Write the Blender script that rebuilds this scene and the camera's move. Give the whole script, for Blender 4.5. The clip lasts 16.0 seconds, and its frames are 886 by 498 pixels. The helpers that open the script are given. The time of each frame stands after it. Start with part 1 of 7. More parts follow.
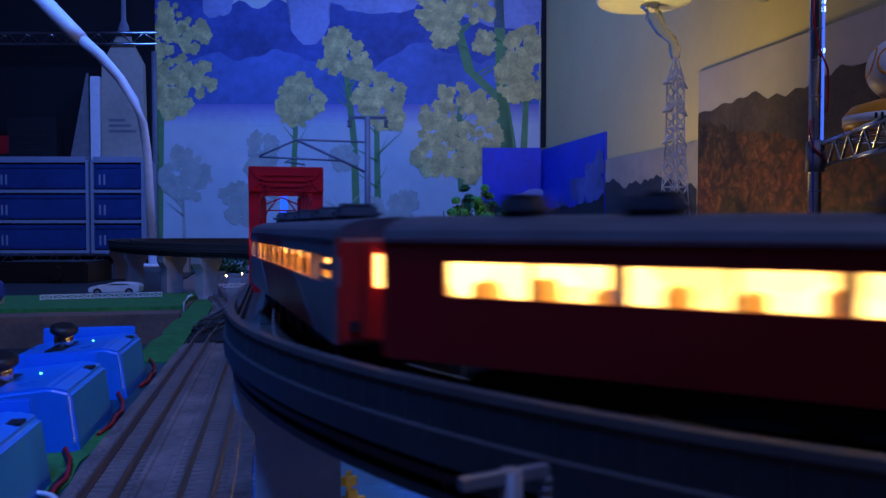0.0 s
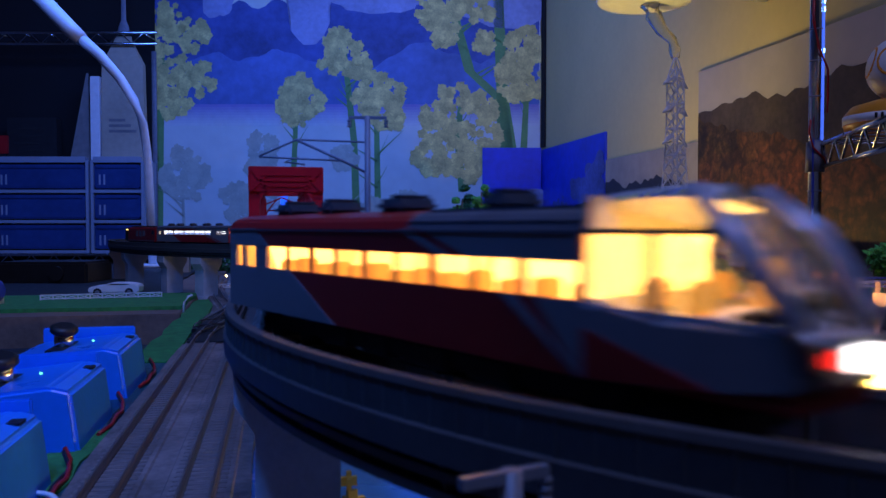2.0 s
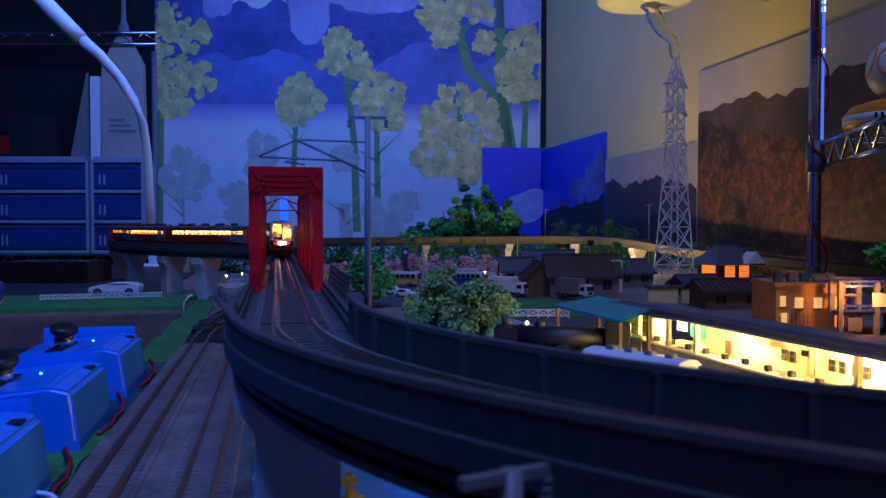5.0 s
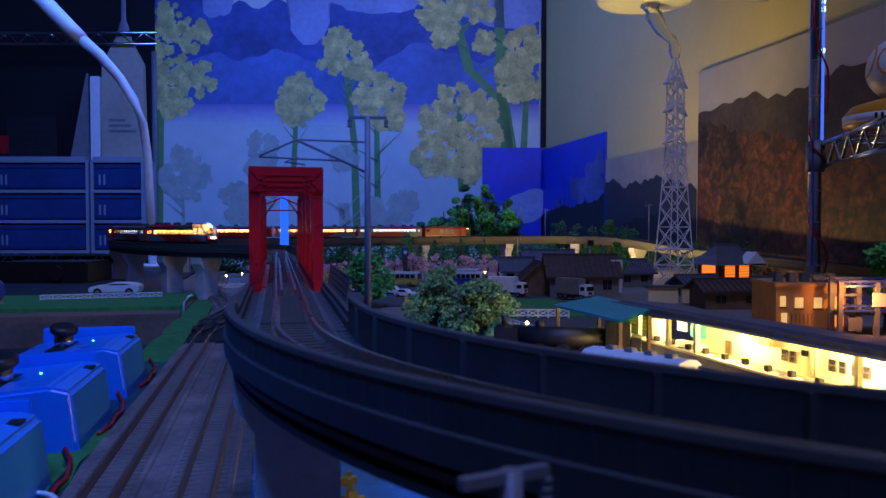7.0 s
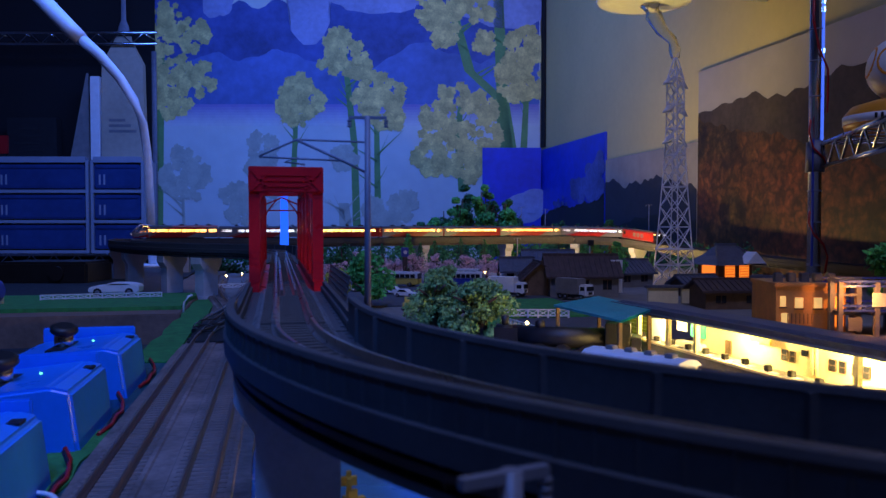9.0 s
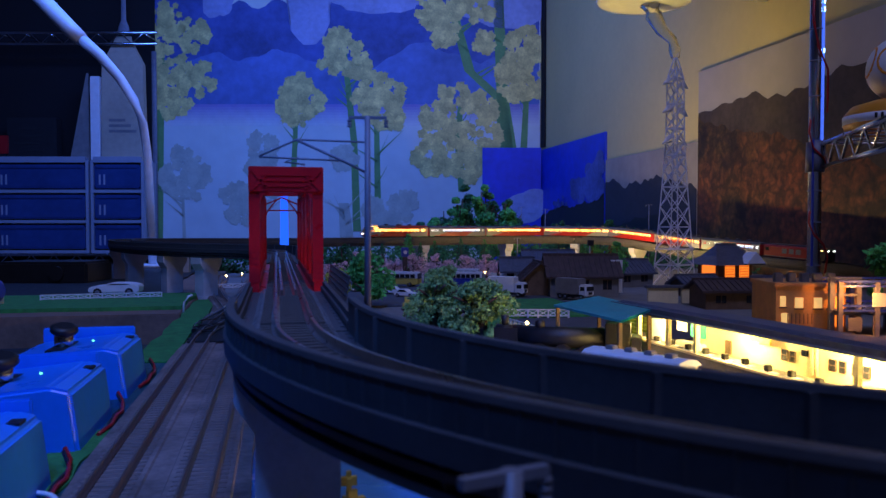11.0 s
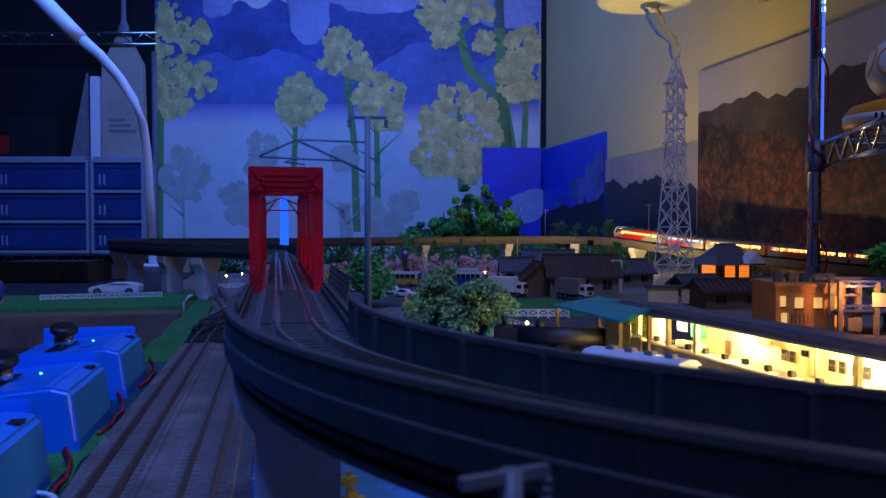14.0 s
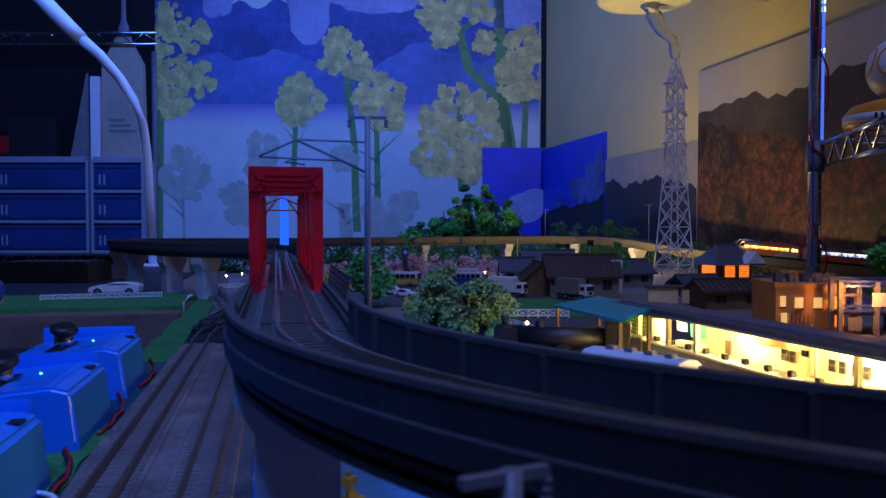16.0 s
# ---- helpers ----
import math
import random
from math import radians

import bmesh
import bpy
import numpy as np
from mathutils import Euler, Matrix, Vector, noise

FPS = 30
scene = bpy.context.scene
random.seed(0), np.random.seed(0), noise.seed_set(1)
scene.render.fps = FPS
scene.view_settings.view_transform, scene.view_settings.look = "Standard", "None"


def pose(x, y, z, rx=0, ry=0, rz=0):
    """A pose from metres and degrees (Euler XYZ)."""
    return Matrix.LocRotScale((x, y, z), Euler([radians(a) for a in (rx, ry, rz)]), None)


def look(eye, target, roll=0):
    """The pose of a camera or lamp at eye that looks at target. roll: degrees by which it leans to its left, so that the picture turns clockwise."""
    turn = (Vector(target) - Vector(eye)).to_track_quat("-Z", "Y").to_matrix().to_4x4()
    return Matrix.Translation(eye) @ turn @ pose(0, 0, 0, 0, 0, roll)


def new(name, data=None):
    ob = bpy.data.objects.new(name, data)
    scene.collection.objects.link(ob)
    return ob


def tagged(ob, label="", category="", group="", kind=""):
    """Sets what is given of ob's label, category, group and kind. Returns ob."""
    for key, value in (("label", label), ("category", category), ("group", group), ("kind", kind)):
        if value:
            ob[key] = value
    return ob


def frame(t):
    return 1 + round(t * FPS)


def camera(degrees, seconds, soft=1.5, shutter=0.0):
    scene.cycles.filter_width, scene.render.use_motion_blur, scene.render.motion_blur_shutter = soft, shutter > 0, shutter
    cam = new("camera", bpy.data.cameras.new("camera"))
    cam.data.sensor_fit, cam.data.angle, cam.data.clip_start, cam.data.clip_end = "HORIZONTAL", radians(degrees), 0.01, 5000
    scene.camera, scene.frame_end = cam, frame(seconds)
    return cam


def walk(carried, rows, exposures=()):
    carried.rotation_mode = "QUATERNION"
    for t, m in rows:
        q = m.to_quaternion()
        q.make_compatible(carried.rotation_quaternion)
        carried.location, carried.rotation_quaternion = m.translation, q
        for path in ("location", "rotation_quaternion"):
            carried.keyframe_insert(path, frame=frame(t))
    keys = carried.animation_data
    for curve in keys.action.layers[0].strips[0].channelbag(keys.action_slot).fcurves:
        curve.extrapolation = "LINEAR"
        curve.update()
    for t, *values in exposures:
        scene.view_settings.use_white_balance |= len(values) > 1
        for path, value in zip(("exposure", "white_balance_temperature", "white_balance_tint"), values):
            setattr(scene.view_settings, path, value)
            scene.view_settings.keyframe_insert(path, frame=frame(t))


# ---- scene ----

cam = camera(59.2, 16.0, soft=1.4, shutter=0.4)
walk(cam, [(0.0, look((0, 0, 0.08), (0.2096, 0.9778, 0.0517))), (16.0, look((0, 0, 0.08), (0.2096, 0.9778, 0.0517)))],
     exposures=[(0.0, 0.0), (16.0, 0.0)])

cam.data.dof.use_dof, cam.data.dof.focus_distance, cam.data.dof.aperture_fstop = True, 0.85, 50.0

# ---- light ----
world = bpy.data.worlds.new("room_dark")
world.use_nodes = True
world.node_tree.nodes["Background"].inputs[0].default_value = (0.03, 0.06, 0.35, 1)
world.node_tree.nodes["Background"].inputs[1].default_value = 0.13
scene.world = world


def lamp(name, kind, m, energy, color, size=0.1, size_y=None):
    data = bpy.data.lights.new(name, kind)
    data.energy, data.color = energy, color
    if kind == "AREA":
        data.size = size
        if size_y:
            data.shape, data.size_y = "RECTANGLE", size_y
    else:
        data.shadow_soft_size = size
    ob = new(name, data)
    ob.matrix_world = m
    return ob


BLUE = (0.07, 0.21, 1.0)
WARM = (1.0, 0.66, 0.20)
# Unseen blue area lamp, added to light the backdrop sheet.
lamp("unseen_blue_area_lamp", "AREA", look((-0.08, 1.45, 0.95), (-0.30, 2.25, 0.06)), 14.5, BLUE, 1.2, 0.3)
# Blue spot with no seen source, added to brighten switch boxes and near tracks.
spot = lamp("unseen_blue_spot", "SPOT", look((-0.13, -0.18, 0.72), (-0.10, 0.42, 0.0)), 19, (0.04, 0.20, 1.0), 0.06)
spot.data.spot_size, spot.data.spot_blend = radians(52), 0.85
for sx, sy, watts in ((0.2420, 0.215, 0.32), (0.2385, 0.290, 0.30), (0.2320, 0.365, 0.20), (0.2260, 0.430, 0.13)):
    lamp("station_lamp", "POINT", pose(sx, sy, 0.0255), watts, WARM, 0.0012)
lamp("room_lamp", "AREA", look((0.15, -0.25, 1.7), (0.30, 0.95, 0.0)), 10.6, (0.36, 0.417, 1.0), 0.5, 0.3)
# Warm spot added to brighten the side wall; its source is invented.
warm = lamp("added_wall_spot", "SPOT", look((0.46, 1.10, 0.060), (0.827, 1.62, 0.70)), 4.6, (1.0, 0.72, 0.15), 0.008)
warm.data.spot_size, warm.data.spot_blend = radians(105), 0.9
lamp("village_lamp", "POINT", pose(0.555, 1.270, 0.026), 1.2, WARM, 0.004)
lamp("shop_lamp", "POINT", pose(0.412, 0.482, 0.034), 0.075, (1.0, 0.35, 0.06), 0.003)

# ---- materials ----


def mat(name, color, rough=0.6, metal=0.0, var=0.25, scale=60.0, bump=0.15, glow=None, power=0.0, island=0.0):
    m = bpy.data.materials.new(name)
    m.use_nodes = True
    nt = m.node_tree
    b = nt.nodes["Principled BSDF"]
    b.inputs["Roughness"].default_value = rough
    b.inputs["Metallic"].default_value = metal
    if glow:
        b.inputs["Base Color"].default_value = (*color, 1)
        b.inputs["Emission Color"].default_value = (*glow, 1)
        b.inputs["Emission Strength"].default_value = power
        if var != 0.25:
            co = nt.nodes.new("ShaderNodeTexCoord")
            vo = nt.nodes.new("ShaderNodeTexVoronoi")
            vo.inputs["Scale"].default_value = scale
            mr = nt.nodes.new("ShaderNodeMapRange")
            mr.inputs["To Min"].default_value, mr.inputs["To Max"].default_value = power * (1 - var), power * (1 + var)
            nt.links.new(co.outputs["Object"], vo.inputs["Vector"])
            nt.links.new(vo.outputs["Color"], mr.inputs["Value"])
            nt.links.new(mr.outputs["Result"], b.inputs["Emission Strength"])
        return m
    co = nt.nodes.new("ShaderNodeTexCoord")
    n1 = nt.nodes.new("ShaderNodeTexNoise")
    n1.inputs["Scale"].default_value, n1.inputs["Detail"].default_value = scale, 6
    n2 = nt.nodes.new("ShaderNodeTexNoise")
    n2.inputs["Scale"].default_value, n2.inputs["Detail"].default_value = scale * 8, 3
    add = nt.nodes.new("ShaderNodeMath")
    add.operation = "MULTIPLY_ADD"
    add.inputs[1].default_value = 0.4
    ramp = nt.nodes.new("ShaderNodeValToRGB")
    lo, hi = [max(0, c * (1 - var)) for c in color], [min(1, c * (1 + var)) for c in color]
    ramp.color_ramp.elements[0].position, ramp.color_ramp.elements[1].position = 0.45, 0.95
    ramp.color_ramp.elements[0].color, ramp.color_ramp.elements[1].color = (*lo, 1), (*hi, 1)
    bp = nt.nodes.new("ShaderNodeBump")
    bp.inputs["Strength"].default_value, bp.inputs["Distance"].default_value = bump, 0.0006
    link = nt.links.new
    link(co.outputs["Object"], n1.inputs["Vector"])
    link(co.outputs["Object"], n2.inputs["Vector"])
    link(n2.outputs["Fac"], add.inputs[0])
    link(n1.outputs["Fac"], add.inputs[2])
    link(add.outputs[0], ramp.inputs["Fac"])
    out = ramp.outputs["Color"]
    if island:
        geo = nt.nodes.new("ShaderNodeNewGeometry")
        hsv = nt.nodes.new("ShaderNodeHueSaturation")
        mr = nt.nodes.new("ShaderNodeMapRange")
        mr.inputs["To Min"].default_value, mr.inputs["To Max"].default_value = 1 - island, 1 + island
        link(geo.outputs["Random Per Island"], mr.inputs["Value"])
        link(mr.outputs["Result"], hsv.inputs["Value"])
        link(out, hsv.inputs["Color"])
        out = hsv.outputs["Color"]
    link(out, b.inputs["Base Color"])
    link(n2.outputs["Fac"], bp.inputs["Height"])
    link(bp.outputs["Normal"], b.inputs["Normal"])
    rr = nt.nodes.new("ShaderNodeMapRange")
    rr.inputs["To Min"].default_value, rr.inputs["To Max"].default_value = max(0.02, rough - 0.12), min(1, rough + 0.12)
    link(n1.outputs["Fac"], rr.inputs["Value"])
    link(rr.outputs["Result"], b.inputs["Roughness"])
    return m


def glass(name, color=(0.9, 0.95, 1.0), rough=0.05):
    m = bpy.data.materials.new(name)
    m.use_nodes = True
    b = m.node_tree.nodes["Principled BSDF"]
    b.inputs["Base Color"].default_value = (*color, 1)
    b.inputs["Roughness"].default_value = rough
    b.inputs["Transmission Weight"].default_value = 1.0
    b.inputs["IOR"].default_value = 1.2
    return m


M = {}
M["viaduct"] = mat("viaduct_grey_plastic", (0.066, 0.063, 0.064), 0.6, 0, 0.2, 90)
M["ballast"] = mat("track_ballast", (0.14, 0.13, 0.13), 0.85, 0, 0.5, 400, 0.6)
M["sleeper"] = mat("sleeper_plastic", (0.10, 0.075, 0.06), 0.7, 0, 0.3, 300)
M["rail"] = mat("nickel_rail", (0.55, 0.50, 0.45), 0.3, 1.0, 0.15, 200, 0.05)
M["red"] = mat("red_bridge_plastic", (0.70, 0.012, 0.02), 0.30, 0, 0.12, 70, 0.05)
M["carred"] = mat("train_red_paint", (0.36, 0.015, 0.015), 0.32, 0, 0.1, 60, 0.03)
M["cargrey"] = mat("train_grey_paint", (0.20, 0.19, 0.20), 0.35, 0, 0.1, 60, 0.03)
M["roof"] = mat("train_roof_grey", (0.08, 0.08, 0.095), 0.55, 0, 0.2, 150)
M["pier"] = mat("light_grey_pier_plastic", (0.55, 0.55, 0.58), 0.65, 0, 0.15, 90)
M["black"] = mat("black_plastic", (0.015, 0.015, 0.017), 0.5, 0, 0.3, 120)
M["under"] = mat("underframe_black", (0.012, 0.012, 0.013), 0.7, 0, 0.3, 200)
M["lit_orange"] = mat("cabin_warm_glow", (0.8, 0.5, 0.2), 0.6, var=0.75, scale=130, glow=(1.0, 0.50, 0.13), power=3.4)
M["lit_yellow"] = mat("cabin_yellow_glow", (0.8, 0.7, 0.3), 0.6, var=0.65, scale=130, glow=(1.0, 0.64, 0.20), power=3.2)
M["lit_cab"] = mat("cab_warm_glow", (0.8, 0.5, 0.2), 0.6, var=0.6, scale=170, glow=(1.0, 0.52, 0.12), power=4.2)
M["lit_white"] = mat("cabin_white_glow", (0.8, 0.8, 0.8), 0.6, var=0.7, scale=150, glow=(0.82, 0.88, 1.0), power=1.15)
# Seats emit by themselves, standing in for cabin light falling on them.
M["seat"] = mat("self_lit_orange_seat", (0.5, 0.22, 0.06), 0.7, glow=(1.0, 0.42, 0.06), power=0.7)
M["self_lit_blue_seat"] = mat("self_lit_blue_seat", (0.15, 0.2, 0.4), 0.7, glow=(0.3, 0.45, 1.0), power=0.5)
M["headlight"] = mat("headlight_glow", (1, 1, 1), 0.4, glow=(1.0, 0.95, 0.9), power=3.4)
M["taillight"] = mat("tail_light_glow", (1, 0.1, 0.05), 0.4, glow=(1.0, 0.02, 0.01), power=2.0)
M["ground"] = mat("layout_board_scenery", (0.20, 0.19, 0.18), 0.9, 0, 0.35, 12, 0.3)
M["road"] = mat("model_asphalt", (0.07, 0.07, 0.08), 0.8, 0, 0.3, 60, 0.2)
M["grass"] = mat("green_flock", (0.035, 0.22, 0.05), 0.95, 0, 0.4, 150, 0.6)
M["wall"] = mat("cream_wallpaper", (0.62, 0.52, 0.24), 0.85, 0, 0.06, 8, 0.1)
M["dim"] = mat("dark_unseen_wall", (0.10, 0.11, 0.15), 0.9, 0, 0.1, 6, 0.1)
M["floor"] = mat("dark_floor", (0.05, 0.045, 0.04), 0.7, 0, 0.3, 5)
M["poster"] = mat("poster_pale", (0.58, 0.66, 0.66), 0.7, 0, 0.1, 3, 0.02)
M["postersky"] = mat("poster_blue", (0.10, 0.17, 0.45), 0.7, 0, 0.4, 4, 0.02)

# ---- mesh helpers ----


def part(name, bm, material, parent=None, label="", m=None, smooth=False):
    me = bpy.data.meshes.new(name)
    bm.to_mesh(me)
    bm.free()
    for mm in (material if isinstance(material, (list, tuple)) else [material]):
        me.materials.append(mm)
    if smooth:
        for p in me.polygons:
            p.use_smooth = True
    ob = new(name, me)
    if parent:
        ob.parent = parent
    if m:
        ob.matrix_basis = m
    if label:
        ob["label"] = label
    return ob


def thing(name, m, label, category, group="", kind=""):
    ob = new(name)
    ob.matrix_basis = m
    ob.empty_display_size = 0.02
    return tagged(ob, label, category, group, kind)


def box(bm, x0, x1, y0, y1, z0, z1, bevel=0.0, mi=0):
    vs = [bm.verts.new((x, y, z)) for x in (x0, x1) for y in (y0, y1) for z in (z0, z1)]
    fs = []
    for q in ((0, 1, 3, 2), (4, 6, 7, 5), (0, 4, 5, 1), (2, 3, 7, 6), (0, 2, 6, 4), (1, 5, 7, 3)):
        f = bm.faces.new([vs[i] for i in q])
        f.material_index = mi
        fs.append(f)
    if bevel:
        es = list({e for f in fs for e in f.edges})
        bmesh.ops.bevel(bm, geom=es, offset=bevel, segments=2, affect="EDGES", clamp_overlap=True)
    return bm


def B(*a, bevel=0.0):
    return box(bmesh.new(), *a, bevel=bevel)


def bar(bm, a, b, w, h=None, mi=0):
    """A square bar from a to b."""
    a, b = Vector(a), Vector(b)
    d = (b - a).normalized()
    up = Vector((0, 0, 1)) if abs(d.z) < 0.9 else Vector((0, 1, 0))
    s = d.cross(up).normalized() * w / 2
    u = s.cross(d).normalized() * (h or w) / 2
    r = [[bm.verts.new(p + i * s + j * u) for i, j in ((-1, -1), (1, -1), (1, 1), (-1, 1))] for p in (a, b)]
    for i in range(4):
        bm.faces.new((r[0][i], r[0][(i + 1) % 4], r[1][(i + 1) % 4], r[1][i])).material_index = mi
    bm.faces.new(r[0][::-1]).material_index = mi
    bm.faces.new(r[1]).material_index = mi
    return bm


def rod(bm, pts, r, seg=10, mi=0):
    """A round tube along points."""
    pts = [Vector(p) for p in pts]
    rings = []
    for i, p in enumerate(pts):
        d = (pts[min(i + 1, len(pts) - 1)] - pts[max(i - 1, 0)]).normalized()
        up = Vector((0, 0, 1)) if abs(d.z) < 0.95 else Vector((0, 1, 0))
        s = d.cross(up).normalized()
        u = s.cross(d)
        rr = r[i] if isinstance(r, (list, tuple)) else r
        rings.append([bm.verts.new(p + rr * (math.cos(k * math.tau / seg) * s + math.sin(k * math.tau / seg) * u)) for k in range(seg)])
    for a, b in zip(rings, rings[1:]):
        for k in range(seg):
            f = bm.faces.new((a[k], a[(k + 1) % seg], b[(k + 1) % seg], b[k]))
            f.material_index, f.smooth = mi, True
    bm.faces.new(rings[0][::-1]).material_index = mi
    bm.faces.new(rings[-1]).material_index = mi
    return bm


def extrude_profile(bm, prof, y0, y1, mi=0):
    """Profile in x, z swept along y."""
    a = [bm.verts.new((x, y0, z)) for x, z in prof]
    b = [bm.verts.new((x, y1, z)) for x, z in prof]
    n = len(prof)
    for i in range(n):
        bm.faces.new((a[i], a[(i + 1) % n], b[(i + 1) % n], b[i])).material_index = mi
    bm.faces.new(a[::-1]).material_index = mi
    bm.faces.new(b).material_index = mi
    bmesh.ops.recalc_face_normals(bm, faces=bm.faces[:])
    return bm


# ---- the elevated line ----
RAIL = 0.057


def line_points():
    p = [(x, 0.006, RAIL) for x in (1.6, 1.2, 0.9, 0.6, 0.4, 0.28)]
    for a in range(90, -1, -6):
        p.append((0.1945 - 0.19 * math.cos(radians(a)), 0.196 - 0.19 * math.sin(radians(a)), RAIL))
    p += [(0.0045, y, RAIL) for y in (0.25, 0.32, 0.4, 0.5, 0.6, 0.7)]
    p += [(0.0021, 0.7922, RAIL), (-0.0192, 0.8376, RAIL), (-0.0558, 0.8762, RAIL), (-0.0919, 0.9146, RAIL), (-0.1292, 0.9686, RAIL),
          (-0.1697, 1.0438, RAIL), (-0.2041, 1.1380, RAIL), (-0.2234, 1.2240, RAIL), (-0.2214, 1.2901, RAIL), (-0.1940, 1.3251, RAIL),
          (-0.1333, 1.3274, RAIL), (-0.0436, 1.3154, RAIL), (0.0476, 1.3163, RAIL), (0.1347, 1.3416, RAIL), (0.2585, 1.3969, RAIL), (0.3865, 1.4563, RAIL),
          (0.5138, 1.4904, RAIL), (0.5969, 1.4726, 0.0565), (0.6498, 1.3999, 0.054), (0.6728, 1.2876, 0.046), (0.6866, 1.1516, 0.038),
          (0.7062, 1.0043, 0.032), (0.7355, 0.8548, 0.026), (0.7648, 0.7053, 0.022), (0.8102, 0.4400, 0.02), (0.8555, 0.1745, 0.02), (0.9009, -0.0909, 0.02)]
    return np.array(p)


def dense(p, n=24):
    out = []
    for i in range(len(p) - 1):
        p0, p1, p2, p3 = p[max(i - 1, 0)], p[i], p[i + 1], p[min(i + 2, len(p) - 1)]
        d1, d2, d3 = [max(np.linalg.norm(b - a), 1e-6) ** 0.5 for a, b in ((p0, p1), (p1, p2), (p2, p3))]
        m1 = (p2 - p1) / d2 if i == 0 else (p1 - p0) / d1 - (p2 - p0) / (d1 + d2) + (p2 - p1) / d2
        m2 = (p2 - p1) / d2 if i == len(p) - 2 else (p2 - p1) / d2 - (p3 - p1) / (d2 + d3) + (p3 - p2) / d3
        for k in range(n):
            t = k / n
            out.append((2 * t**3 - 3 * t * t + 1) * p1 + (t**3 - 2 * t * t + t) * d2 * m1 + (-2 * t**3 + 3 * t * t) * p2 + (t**3 - t * t) * d2 * m2)
    out.append(p[-1])
    return np.array(out)


LINE = dense(line_points())
SLEN = np.concatenate([[0], np.cumsum(np.linalg.norm(np.diff(LINE, axis=0), axis=1))])
SLEN += 0.345 - SLEN[np.argmin(abs(LINE[:, 1] - 0.345) + 10 * abs(LINE[:, 0] - 0.0045))]


def on_line(s):
    return Vector([float(np.interp(s, SLEN, LINE[:, k])) for k in range(3)])


def heading(s):
    d = on_line(s + 0.004) - on_line(s - 0.004)
    return d.normalized()


def sweep(bm, prof, s0, s1, step, mi=0, closed=True):
    """A cross profile (across, up from rail top) swept along the line."""
    n = max(2, int((s1 - s0) / step) + 1)
    rings = []
    for i in range(n):
        s = s0 + (s1 - s0) * i / (n - 1)
        p, d = on_line(s), heading(s)
        r = Vector((d.y, -d.x, 0)).normalized()
        rings.append([bm.verts.new(p + r * a + Vector((0, 0, z))) for a, z in prof])
    k = len(prof)
    for a, b in zip(rings, rings[1:]):
        for i in range(k):
            bm.faces.new((a[i], a[(i + 1) % k], b[(i + 1) % k], b[i])).material_index = mi
    bm.faces.new(rings[0][::-1]).material_index = mi
    bm.faces.new(rings[-1]).material_index = mi
    return bm


def sleepers(bm, s0, s1, pitch, half=0.0085, z0=-0.0045, z1=-0.0022):
    s = s0
    while s < s1:
        p, d = on_line(s), heading(s)
        r = Vector((d.y, -d.x, 0)).normalized()
        a, b = p + r * half, p - r * half
        mid = Vector((0, 0, (z0 + z1) / 2))
        bar(bm, a + mid, b + mid, 0.0022, z1 - z0)
        s += pitch


def rail_profile(off):
    return [(off - 0.0011, -0.0022), (off + 0.0011, -0.0022), (off + 0.0004, -0.0016), (off + 0.0004, 0), (off - 0.0004, 0), (off - 0.0004, -0.0016)]


